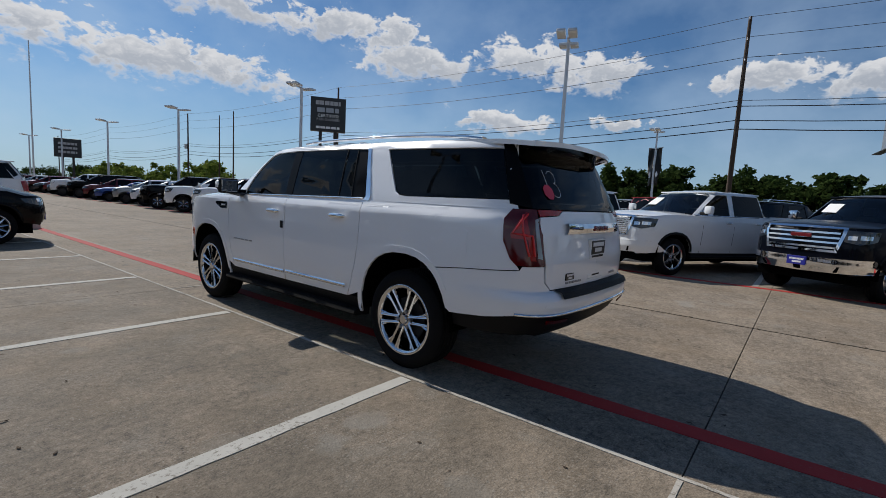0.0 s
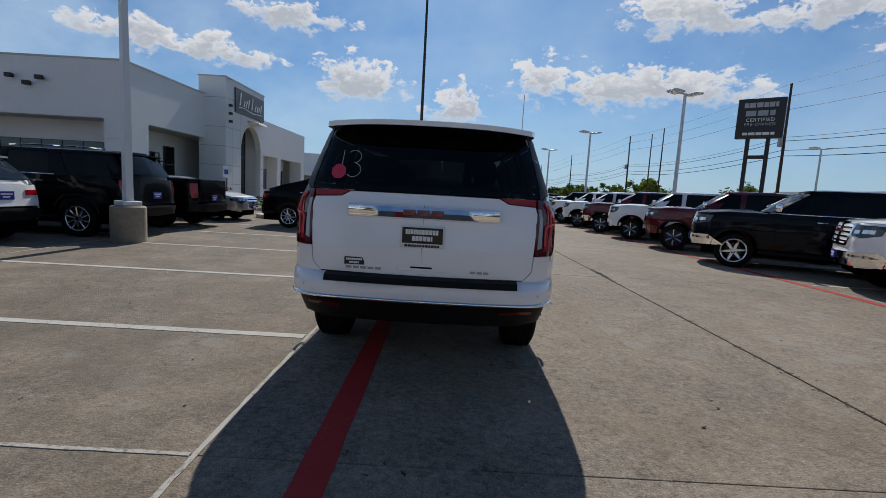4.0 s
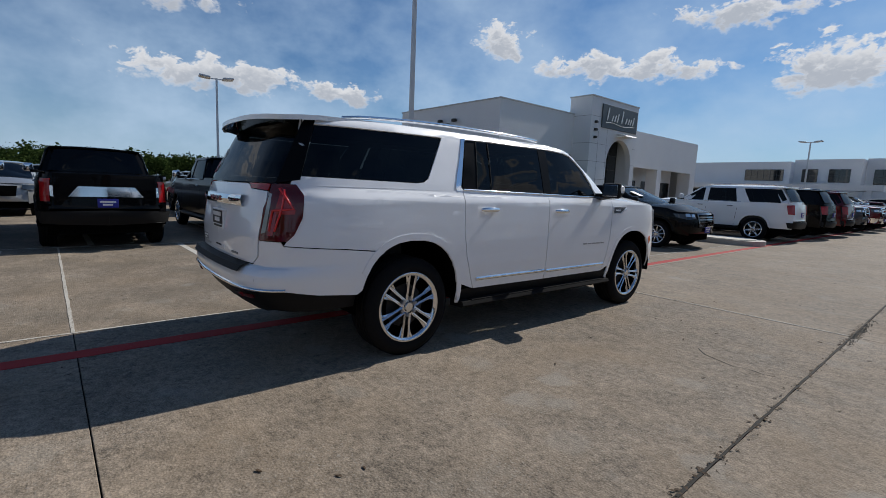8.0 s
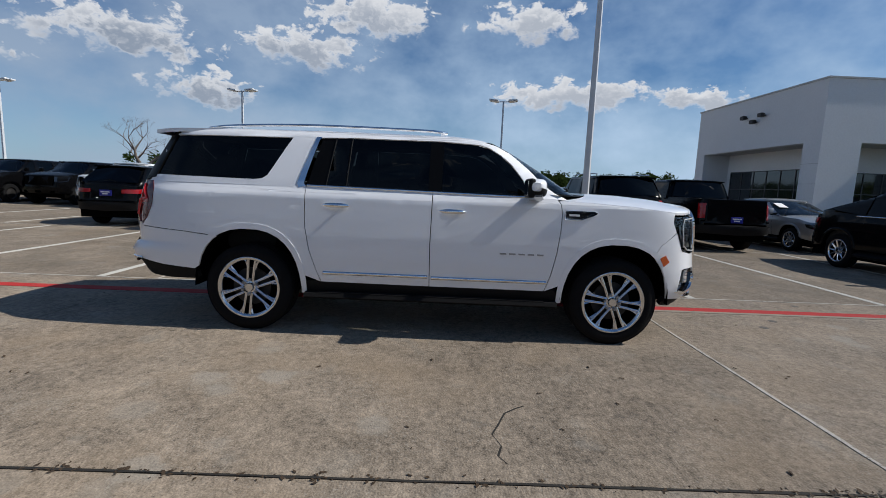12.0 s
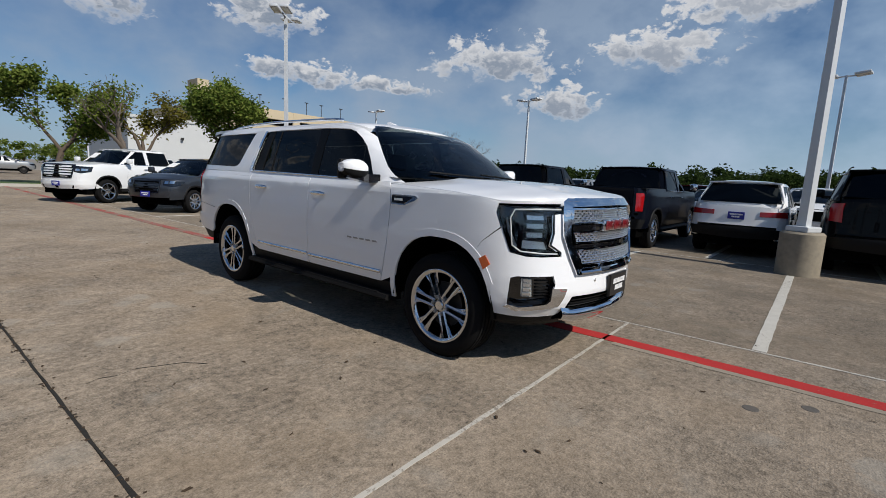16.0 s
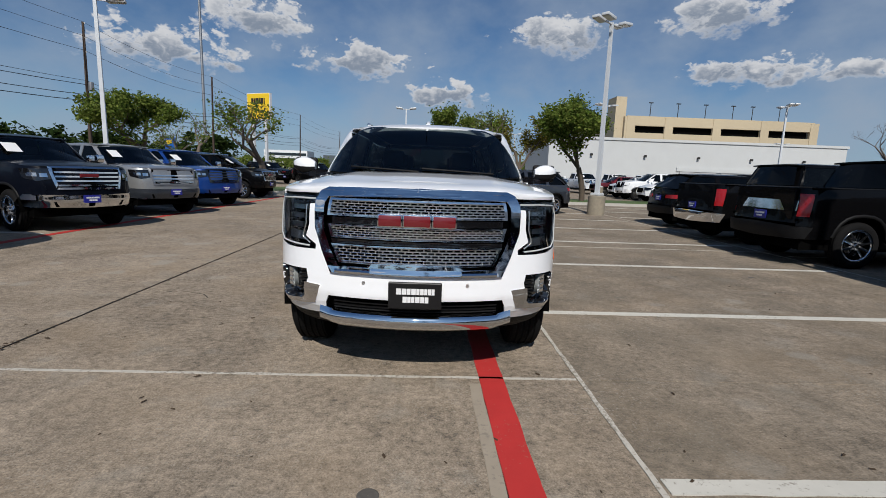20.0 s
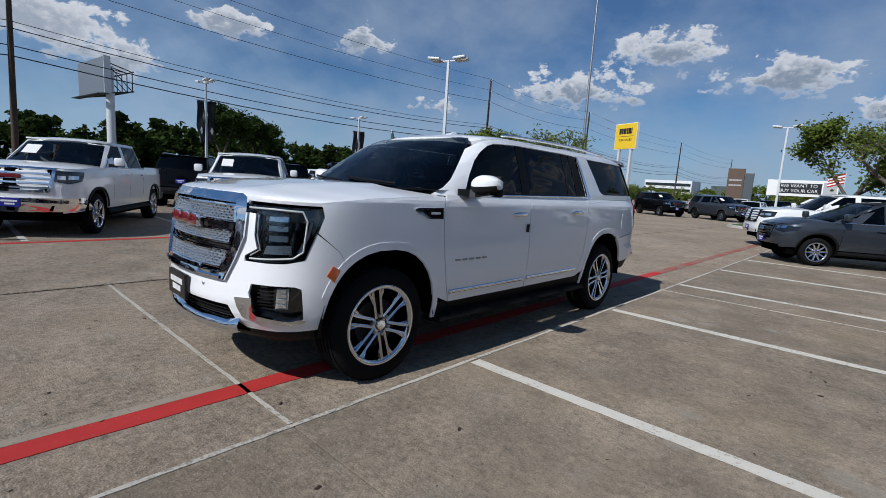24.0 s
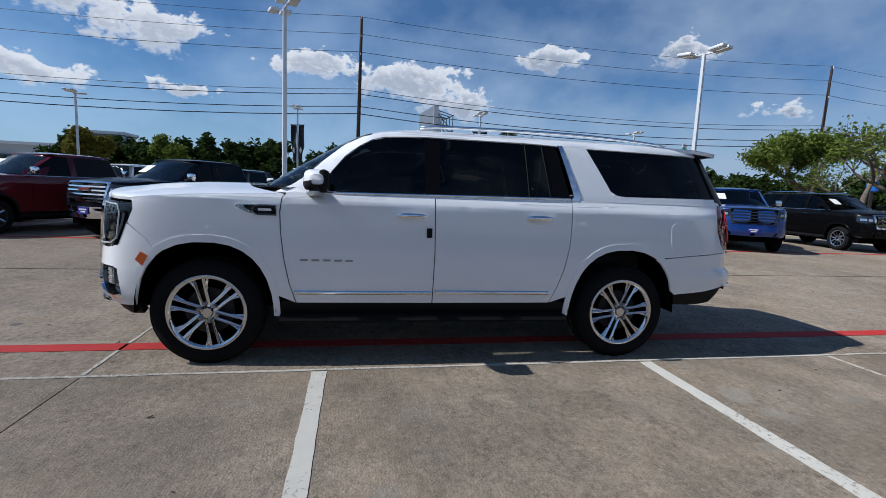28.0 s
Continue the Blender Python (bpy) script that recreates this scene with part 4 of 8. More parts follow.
            part("handle_mount", flip_x(st) if s < 0 else st, CHROME, hd)
        # wing badge
        bd = panel("wing_badge", B, [S([(1.19, 1.248), (1.45, 1.248), (1.485, 1.232), (1.45, 1.210), (1.34, 1.166), (1.19, 1.166)])], CHROME, car, .06, .012, .014, "chrome and black wing badge", s)
        panel("badge_inset", B, [S([(1.196, 1.238), (1.41, 1.238), (1.425, 1.228), (1.335, 1.178), (1.196, 1.178)])], GLOSSBLACK, bd, .06, .015, .004, "", s)
        panel("badge_lettering", B, [S([(1.225, 1.218), (1.32, 1.218), (1.32, 1.200), (1.225, 1.200)])], PLATEWHITE, bd, .06, .017, .002, "", s)
        # model lettering as bars
        bm = bmesh.new()
        for k in range(5):
            y = .62 + k * .085
            sub = sheet(B, [S([(y, .841), (y + .058, .841), (y + .061, .827), (y + .003, .827)])], .1, .006, .006)
            me = bpy.data.meshes.new("tmp")
            sub.to_mesh(me)
            sub.free()
            bm.from_mesh(me)
            bpy.data.meshes.remove(me)
        part("model_badge", flip_x(bm) if s < 0 else bm, DULLMETAL, car)
        panel("side_marker_lamp", B, [S([(2.085, .845), (2.135, .875), (2.175, .815), (2.125, .77)])], AMBER, car, .05, .008, .01, "amber reflector", s)
        # mirror
        mr = bmesh.new()
        rows = []
        for t in np.linspace(0, 1, 9):
            e = math.sin(math.pi * min(max(t, .04), .96)) ** .35
            x = 1.075 + .215 * t
            cz, hz = 1.435 + .012 * t, .082 * e * (1 - .12 * t)
            cy, hy = .915 - .045 * t, .085 * e
            rows.append([Vector((x, cy + hy * math.copysign(abs(math.cos(a)) ** .6, math.cos(a)), cz + hz * math.copysign(abs(math.sin(a)) ** .6, math.sin(a)))) for a in np.linspace(0, 2 * math.pi, 17)[:-1]])
        grid(mr, rows, True)
        mr.faces.new(mr.verts[:16])
        mr.faces.new(mr.verts[-16:])
        bmesh.ops.recalc_face_normals(mr, faces=mr.faces)
        crisp(mr, 50)
        mo = part("wing_mirror", flip_x(mr) if s < 0 else mr, WHITE, car, "white mirror cap on black arm")
        arm = bmesh.new()
        grid(arm, [[(.96, .98, 1.335), (.96, .86, 1.335), (.96, .86, 1.40), (.96, .98, 1.40)], [(1.06, .95, 1.325), (1.06, .85, 1.325), (1.06, .85, 1.40), (1.06, .95, 1.40)], [(1.13, .965, 1.34), (1.13, .84, 1.34), (1.13, .84, 1.40), (1.13, .965, 1.40)], [(1.25, .93, 1.365), (1.25, .83, 1.365), (1.25, .83, 1.39), (1.25, .93, 1.39)]], True)
        arm.faces.new(arm.verts[-4:])
        bmesh.ops.recalc_face_normals(arm, faces=arm.faces)
        part("mirror_arm", flip_x(arm) if s < 0 else arm, GLOSSBLACK, mo)
        lw = bmesh.new()
        rows = []
        for t in np.linspace(0, 1, 9):
            e = math.sin(math.pi * min(max(t, .04), .96)) ** .35
            rows.append([Vector((1.073 + .22 * t, .915 - .045 * t + .088 * e * math.copysign(abs(math.cos(a)) ** .6, math.cos(a)), 1.434 + .012 * t - .086 * e * (1 - .12 * t) * abs(math.sin(a)) ** .6)) for a in np.linspace(.06, math.pi - .06, 13)])
        grid(lw, rows, True)
        bmesh.ops.recalc_face_normals(lw, faces=lw.faces)
        part("mirror_lower_shell", flip_x(crisp(lw, 50)) if s < 0 else crisp(lw, 50), TRIM, mo, "black lower shell")
        bk = boxed(1.074, 1.288, .802, .862, 1.352, 1.517, .022)
        part("mirror_back_shell", flip_x(crisp(bk)) if s < 0 else crisp(bk), TRIM, mo, "black rear shell of the mirror")
        gl = boxed(1.095, 1.270, .796, .803, 1.372, 1.498, .004)
        part("mirror_glass", flip_x(gl) if s < 0 else gl, CHROME, mo)
        # running board with brackets
        rb = bmesh.new()
        prism(rb, [(.86, .335), (1.02, .345), (1.045, .365), (1.03, .395), (.86, .405)], "y", -1.17, 1.17)
        bo = part("running_board", flip_x(rb) if s < 0 else rb, RUBBER, car)
        st = boxed(.93, 1.03, -1.05, 1.05, .398, .404)
        part("tread_strip", flip_x(st) if s < 0 else st, RUBBER, bo)
        # roof rail
        rr = bmesh.new()
        tube(rr, [(.70 - .02 * abs(k - 8) / 8, .10 - 2.28 * k / 16, 1.922 + .022 * math.sin(math.pi * k / 16) ** .35 - .035 * (k > 8) * ((k - 8) / 8) ** 2) for k in range(17)], .015, 8)
        crisp(rr, 60)
        part("roof_rail", flip_x(rr) if s < 0 else rr, CHROME, car, "bright roof rail")
        # wheel house liners
        for yc in (AF, AR):
            ln = bmesh.new()
            pts = [q for q in arch(yc, rx=.50, rz=.56, a0=0, a1=180)]
            grid(ln, [[(x, y, z) for y, z in pts] for x in (.985, .55)])
            wall = ln.faces.new([v for v in ln.verts if v.co.x < .6])
            part("wheel_liner", flip_x(ln) if s < 0 else ln, VOID, car)
        # front lamp: housing, lens, led blade
        N = lambda pts: [(B.sx(x, z), z) for x, z in pts]
        lo = N([(.643, 1.233), (.648, 1.194), (.714, 1.186), (.719, 1.05), (.745, .966), (.668, .918), (.672, .897), (.80, .893), (.89, .898)]) + S([(2.30, .92), (2.235, 1.08), (2.195, 1.18), (2.201, 1.229)])
        hl = panel("headlamp", B, [lo], GLOSSBLACK, car, .06, -.05, .0, "clear headlamp in dark housing with bright blade", s)
        panel("lens", B, [lo], CLEARGLASS, hl, .06, .002, .03, "", s)
        led = N([(.66, 1.214), (.80, 1.214), (.925, 1.207), (.945, 1.15), (.944, .965), (.915, .925), (.80, .912), (.70, .908)])
        bm = ribbon(B, along(led, .03), .0055, .004, .006)
        part("daytime_light", flip_x(bm) if s < 0 else bm, LAMPBLADE, hl)
        bm = ribbon(B, along(S([(2.335, .955), (2.285, 1.06), (2.262, 1.15)]), .03), .010, -.012, .008)
        part("side_blade", flip_x(bm) if s < 0 else bm, LAMPBLADE, hl)
        bm = ribbon(B, along(N([(.728, 1.175), (.733, 1.05), (.758, .966), (.70, .926)]), .03), .004, .002, .005)
        part("inner_blade", flip_x(bm) if s < 0 else bm, SATIN, hl)
        panel("lamp_shelf", B, [N([(.775, .99), (.90, 1.0), (.905, .945), (.76, .94)])], SATIN, hl, .05, -.03, .02, "", s)
        for z0, z1, x0, x1 in ((1.135, 1.180, .765, .885), (1.075, 1.120, .768, .888), (1.012, 1.060, .775, .890)):
            panel("projector_lens", B, [N([(x0, z0), (x1, z0), (x1, z1), (x0, z1)])], CLEARGLASS, hl, .05, -.012, .03, "", s)
            panel("reflector", B, [N([(x0 + .010, z0 + .008), (x1 - .010, z0 + .008), (x1 - .010, z1 - .006), (x0 + .010, z1 - .006)])], SATIN, hl, .05, -.03, .02, "", s)
        # fog lamp pocket
        pk = N([(.735, .572), (.752, .550), (.915, .520), (.942, .545), (.950, .738), (.93, .752), (.727, .755), (.715, .70)])
        fo = panel("fog_lamp_pocket", B, [pk], GLOSSBLACK, car, .06, -.06, -.06, "black corner pocket with fog lamp", s)
        fg = panel("fog_lamp", B, [N([(.852, .60), (.905, .60), (.912, .735), (.86, .735)])], FOGLENS, fo, .05, -.028, .03, "clear upright fog lamp", s)
        for z in (.612, .645, .678, .708):
            panel("fog_cell", B, [N([(.862, z), (.900, z), (.902, z + .022), (.864, z + .022)])], SATIN, fg, .05, -.022, .01, "", s)
        panel("pocket_trim", B, [N([(.738, .668), (.622, .660), (.640, .600), (.662, .536), (.735, .522), (.90, .502), (.948, .528), (.936, .545), (.90, .530), (.758, .556), (.738, .580)])], CHROME, fo, .03, .006, .02, "chrome wedge trim", s)
        for k in range(6):
            z = .585 + k * .026
            panel("pocket_slat", B, [N([(.745, z), (.83, z), (.83, z + .009), (.745, z + .009)])], TRIM, fo, .08, -.04, .02, "", s)
        # tail lamp: outer body, red blades
        tl = S([(-2.62, 1.372), (-2.585, 1.30), (-2.60, 1.15), (-2.655, 1.03), (-2.70, .985)]) + [(B.sx(.776, .985, False), .985), (B.sx(.776, 1.2, False), 1.2), (B.sx(.780, 1.372, False), 1.372)]
        to = panel("tail_lamp", B, [tl], REDMID, car, .06, .006, .03, "dark red tail lamp with bright blades", s)
        panel("lamp_lens", B, [[(B.sx(.835, 1.35, False), 1.35), (B.sx(.835, 1.02, False), 1.02)] + S([(-2.775, 1.02), (-2.745, 1.16), (-2.65, 1.165), (-2.645, 1.20), (-2.70, 1.345)])[:1] + S([(-2.745, 1.165), (-2.648, 1.17), (-2.642, 1.20), (-2.70, 1.345)])], REDLENS, to, .05, .010, .012, "", s)
        bm = ribbon(B, along(S([(-2.715, 1.335), (-2.655, 1.205), (-2.735, 1.195), (-2.765, 1.19), (-2.79, 1.05)]), .04), .008, .012, .008)
        part("lamp_blade", flip_x(bm) if s < 0 else bm, REDBLADE, to)
        bm = ribbon(B, along([(B.sx(.86, 1.33, False), 1.33), (B.sx(.885, 1.2, False), 1.2), (B.sx(.87, 1.05, False), 1.05)], .04), .007, .012, .008)
        part("lamp_blade", flip_x(bm) if s < 0 else bm, REDBLADE, to)
        panel("reverse_lamp", B, [[(B.sx(.822, 1.04, False), 1.04), (B.sx(.790, 1.03, False), 1.03), (B.sx(.786, 1.31, False), 1.31), (B.sx(.812, 1.30, False), 1.30)]], FOGLENS, to, .06, .008, .01, "clear reverse lamp", s)
        panel("hatch_lamp", B, [[(B.sx(.770, 1.37, False), 1.37), (B.sx(.770, 1.325, False), 1.325), (B.sx(.58, 1.336, False), 1.336), (B.sx(.52, 1.372, False), 1.372)]], REDLENS, to, .06, .006, .012, "", s)
        panel("rear_reflector", B, [[(B.sx(.775, .608, False), .608), (B.sx(.775, .585, False), .585), (B.sx(.54, .576, False), .576), (B.sx(.54, .600, False), .600)]], REDMID, car, .06, .004, .01, "red reflector", s)
        ct = boxed(-.004, .004, -.012, .032, -.075, .0, .003)
        bmesh.ops.translate(ct, vec=(B.flat(B.sy(.03, 1.07), 1.07).x + .006, .02, 1.105), verts=ct.verts)
        if s < 0:
            part("door_edge_guard", flip_x(ct), TRIM, car, "black door tag")
            panel("fuel_flap", B, [S([(-2.10, 1.185), (-2.13, 1.205), (-2.30, 1.205), (-2.325, 1.185), (-2.33, 1.02), (-2.30, .995), (-2.13, .995), (-2.105, 1.02)])], WHITE, car, .06, .003, .006, "", s)
        else:
            ct.free()
    # front bumper and nose, white, both halves
    N = lambda pts: [(B.sx(x, z), z) for x, z in pts]
    nose = N([(0, .760), (.535, .760), (.595, .89), (.643, 1.03), (.640, 1.20), (.60, 1.255), (.634, 1.252), (.638, 1.188), (.707, 1.180), (.712, 1.05), (.735, .970), (.660, .920), (.663, .889), (.80, .886), (.89, .890)])
    nose += S([(2.306, .912), (2.236, 1.079), (2.0925, .963), (2.0335, .8645)]) + [(B.sy(y, z), z) for y, z in fa[::-1] if y > 2.04 and .45 < z < .86] + S([(2.20, .462), (2.35, .452)])
    nose += N([(.80, .448), (.628, .452), (.592, .50), (.566, .598), (0, .598)])
    pocket = N([(.735, .572), (.752, .550), (.915, .520), (.942, .545), (.950, .738), (.93, .752), (.727, .755), (.715, .70)])
    panel("front_bumper", B, [nose, pocket], WHITE, car, .05, whole=True)
    for x in (.33, -.33):
        lt = bmesh.new()
        lathe(lt, [(.001, .003), (.011, .003), (.013, .0)], "x", 12, Matrix.Translation((x, B.flat(B.sx(.33, .70), .70).y + .001, .70)) @ Matrix.Rotation(radians(90), 4, "Z"))
        part("parking_sensor", lt, SATIN, car)
    val = N([(0, .39), (.60, .40), (.635, .447), (.80, .442)]) + S([(2.35, .446), (2.19, .456), (2.16, .39), (2.3, .36)]) + N([(.7, .345), (0, .335)])
    panel("front_valance", B, [val], TRIM, car, .09, -.01, .05, whole=True)
    panel("lower_intake", B, [N([(0, .592), (.558, .592), (.58, .48), (0, .48)])], VOID, car, .1, -.05, -.05, whole=True)
    for z in (.498, .525, .552):
        panel("intake_slat", B, [N([(0, z + .009), (.54, z + .009), (.54, z), (0, z)])], TRIM, car, .1, -.02, .03, whole=True)
    lip = bmesh.new()
    rows = []
    for x in np.linspace(-.632, .632, 41):
        y = B.flat(B.sx(abs(x), .50), .50).y
        e = max(0.0, (abs(x) - .50) / .132)
        up = .03 * e ** 2
        rows.append([(x, y - .05, .505 + up), (x, y + .004, .498 + up), (x, y + .024, .470 + up * .6), (x, y + .030, .452 + up * .4), (x, y + .022, .425 + .012 * e), (x, y - .006, .396 + .03 * e), (x, y - .05, .384 + .04 * e)])
    grid(lip, rows)
    bmesh.ops.recalc_face_normals(lip, faces=lip.faces)
    part("skid_trim", crisp(lip, 50), CHROME, car, "bright chrome lower lip")
    # grille
    gr = panel("grille", B, [N([(0, 1.25), (.60, 1.25), (.625, 1.03), (.52, .765), (0, .765)])], VOID, car, .1, -.05, .0, "chrome grille with perforated inserts", whole=True)
    so = N([(0, 1.287), (.57, 1.281), (.618, 1.262), (.653, 1.205), (.655, 1.03), (.602, .88), (.545, .752), (0, .752), (0, .822), (.28, .822), (.32, .797), (.492, .797), (.555, .92), (.592, 1.02), (.590, 1.19), (.565, 1.226), (0, 1.236)])
    panel("grille_surround", B, [so], CHROME, gr, .04, .022, .06, "broad bright chrome frame", whole=True)
    for z0, z1, w0, w1, rows in ((1.128, 1.212, .560, .545, 5), (.990, 1.050, .535, .555, 4), (.832, .925, .478, .530, 5)):
        bm = bmesh.new()
        wide = lambda z: w0 + (w1 - w0) * (z - z0) / (z1 - z0)
        face = lambda x, z: B.flat(B.sx(abs(x), z), z).y
        dz = (z1 - z0) / rows
        for r in range(rows + 1):
            z = z0 + dz * r
            w = wide(z)
            grid(bm, [[(x, face(x, z) - .022, z + .0045), (x, face(x, z) - .002, z + .0028), (x, face(x, z) + .002, z - .0012), (x, face(x, z) - .022, z - .0045)] for x in np.linspace(-w, w, 33)])
        for r in range(rows):
            z = z0 + dz * (r + .5)
            w = wide(z)
            k = int(w / .0235)
            for c in range(-k, k + 1):
                x = (c + (.5 if r % 2 else 0)) * .0470
                if abs(x) < w - .004:
                    y = face(x, z)
                    grid(bm, [[(x - .0055, y - .02, q), (x - .003, y, q), (x + .003, y, q), (x + .0055, y - .02, q)] for q in (z - dz / 2, z + dz / 2)])
        bmesh.ops.recalc_face_normals(bm, faces=bm.faces)
        ins = part("grille_insert", bm, SATIN, gr, "chrome perforated insert")
        panel("insert_frame", B, [N([(0, z1 + .013), (w1 + .018, z1 + .012), (w0 + .018, z0 - .012), (0, z0 - .014), (0, z0 - .002), (w0, z0 - .001), (w1, z1 + .001), (0, z1 + .002)])], CHROME, ins, .05, .008, .035, whole=True)
    for z0, z1 in ((1.066, 1.108), (.942, .968)):
        panel("grille_bar", B, [N([(0, z1), (.555, z1), (.55, z0), (0, z0)])], GLOSSBLACK, gr, .1, -.004, .03, whole=True)
    low = bmesh.new()
    grid(low, [[(x, B.flat(B.sx(abs(x), .78), .78).y + d, z) for d, z in ((-.03, .826 if abs(x) < .29 else .802), (.006, .822 if abs(x) < .29 else .798), (.034, .772), (.034, .760), (.01, .750))] for x in sorted([-.292, -.288, .288, .292] + list(np.linspace(-.52, .52, 27)))])
    bmesh.ops.recalc_face_normals(low, faces=low.faces)
    part("grille_lower_bar", crisp(low, 40), CHROME, gr, "bright chrome sill of the grille")
    yb = B.flat(B.sx(.1, 1.09), 1.09).y + .02
    for nm, mt, d, e in (("badge_rim", CHROME, 0, .007), ("badge_letter_block", REDTEXT, .004, 0)):
        for x0, x1 in ((-.242, -.098), (-.085, .085), (.098, .242)):
            o = boxed(x0 - e, x1 + e, yb - .035, yb + .008 + d, 1.066 - e, 1.138 + e, .010)
            part(nm, crisp(o), mt, gr, "red enamel badge shape" if e == 0 else "")
    fpl = part("front_plate", boxed(-.168, .168, B.flat(B.sx(.15, .62), .62).y + .002, B.flat(B.sx(0, .62), .62).y + .022, .555, .725, .006), PLATEBLACK, car, "black dealer plate with white bars")
    yp = B.flat(B.sx(0, .62), .62).y + .0225
    bm = bmesh.new()
    for z, w in ((.668, .122), (.616, .085)):
        word_bars(bm, -w, w, yp, yp + .002, (z - .019, z + .019), int(z * 100), .030)
    part("plate_lettering", bm, PLATEWHITE, fpl)
    # bonnet
    rows = []
    for v in np.linspace(0, 1, 22):
        row = []
        for s in np.linspace(-1, 1, 31):
            a = abs(s)
            ye = 1.15 + v * (2.192 - 1.15)
            ze = np.interp(ye, [1.14, 1.5, 1.85, 2.1, 2.3], [1.334, 1.322, 1.302, 1.275, 1.25])
            xe = B.flat(B.sy(ye, ze), ze).x - .006
            yc, zc = 1.52 + v * (2.615 - 1.52), np.interp(v, [0, .3, .6, .85, .95, 1], [1.405, 1.40, 1.375, 1.33, 1.305, 1.278])
            if v > .9:
                ye_f = 2.145 + (v - .9) / .1 * .02
            k = a ** 2.4
            x = s * (xe if v < 1 else xe)
            front = B.flat(B.sx(abs(x), 1.262), 1.262).y
            y = yc * (1 - a ** 4) + ye * a ** 4
            if v > .75:
                y = y + (min(front, 9) - y) * ((v - .75) / .25) ** 1.5 * .985
            ridge = .012 * math.exp(-((a - .52) / .10) ** 2) * (1 - v) ** .3
            row.append((x, y, zc + (ze - zc) * k + ridge))
        rows.append(row)
    bm = bmesh.new()
    grid(bm, rows)
    rim = [e for e in bm.edges if e.is_boundary]
    r = bmesh.ops.extrude_edge_only(bm, edges=rim)["geom"]
    bmesh.ops.translate(bm, vec=(0, -.004, -.02), verts=[v for v in r if isinstance(v, bmesh.types.BMVert)])
    bmesh.ops.recalc_face_normals(bm, faces=bm.faces)
    part("bonnet", crisp(bm, 38), WHITE, car)
    # windscreen, cowl, wipers
    side = [(.585, 1.825), (.705, 1.745), (.86, 1.60), (.985, 1.47), (1.075, 1.40)]
    ws = [(G.sx(0, 1.875), 1.875), (G.sx(.40, 1.872), 1.872), (G.sx(.60, 1.858), 1.858)] + [(G.sy(y, z), z) for y, z in side] + [(G.sx(.5, 1.375), 1.375), (G.sx(0, 1.37), 1.37)]
    panel("windscreen", G, [ws], WINDSCREEN, car, .1, -.004, .004, "windscreen glass", whole=True)
    seal = [(G.sx(0, 1.882), 1.882), (G.sx(.44, 1.880), 1.880), (G.sx(.61, 1.866), 1.866)] + [(G.sy(y, z) - .012, z) for y, z in side] + [(G.sy(y, z) + .022, z) for y, z in side[::-1]] + [(G.sx(.57, 1.85), 1.85), (G.sx(.40, 1.864), 1.864), (G.sx(0, 1.867), 1.867)]
    panel("windscreen_seal", G, [seal], GLOSSBLACK, car, .1, -.008, .0, whole=True)
    bm = bmesh.new()
    grid(bm, [[(x, 1.52 - .36 * (abs(x) / .93) ** 3, 1.375) for x in np.linspace(-.93, .93, 15)], [(x, 1.36 - .30 * (abs(x) / .93) ** 3, 1.385) for x in np.linspace(-.93, .93, 15)]])
    part("cowl", bm, TRIM, car)
    for x0, x1 in ((-.62, .02), (.05, .66)):
        pts = [G.pt(G.sx(abs(x), 1.40 + .03 * k / 6), 1.40 + .03 * k / 6, .012) for k, x in enumerate(np.linspace(x0, x1, 7))]
        pts = [Vector((x, p.y, p.z)) for p, x in zip(pts, np.linspace(x0, x1, 7))]
        part("wiper", tube(bmesh.new(), pts, .009, 6), TRIM, car)
    # roof with spoiler
    rows = []
    ys = [.60, .50, .36, .2, -.2, -.8, -1.4, -2.0, -2.4, -2.58, -2.70, -2.775]
    for y in ys:
        row = []
        for s in np.linspace(-1, 1, 25):
            a = abs(s)
            zc = np.interp(-y, [-.60, -.5, -.36, -.2, .2, .8, 1.6, 2.2, 2.58, 2.775], [1.868, 1.898, 1.918, 1.93, 1.942, 1.945, 1.938, 1.918, 1.892, 1.872])
            ze = np.interp(-y, [-.6, -.46, -.2, 1.2, 2.3, 2.5, 2.775], [1.835, 1.868, 1.882, 1.885, 1.873, 1.866, 1.85])
            xe = np.interp(-y, [-.6, -.46, -.2, 1.5, 2.3, 2.58, 2.775], [.63, .71, .775, .783, .785, .765, .72])
            yy = y - (.14 * (a ** 3) * max(0, (y - .0) / .6) if y > 0 else 0) + (.10 * a ** 3 * max(0, (-y - 2.4) / .35))
            row.append((s * xe, yy, zc + (ze - zc) * a ** 2.6))
        rows.append(row)
    bm = bmesh.new()
    grid(bm, rows)
    rim = [e for e in bm.edges if e.is_boundary]
    r = bmesh.ops.extrude_edge_only(bm, edges=rim)["geom"]
    low = [v for v in r if isinstance(v, bmesh.types.BMVert)]
    bmesh.ops.translate(bm, vec=(0, 0, -.035), verts=low)
    bmesh.ops.recalc_face_normals(bm, faces=bm.faces)
    part("roof", crisp(bm, 35), WHITE, car)
    bm = bmesh.new()
    grid(bm, [[(x, -2.76 + .10 * (abs(x) / .72) ** 3, 1.838 - .015 * (abs(x) / .72) ** 2) for x in np.linspace(-.70, .70, 13)], [(x, -2.56, 1.80) for x in np.linspace(-.70, .70, 13)]])
    part("spoiler_underside", bm, GLOSSBLACK, car)
    part("brake_light", boxed(-.16, .16, -2.765, -2.74, 1.842, 1.853), REDDARK, car)
    # antenna fin
    bm = bmesh.new()
    prism(bm, [(.02, 1.935), (.17, 1.935), (.145, 1.955), (.05, 1.985), (.02, 1.985)], "x", -.028, .028)
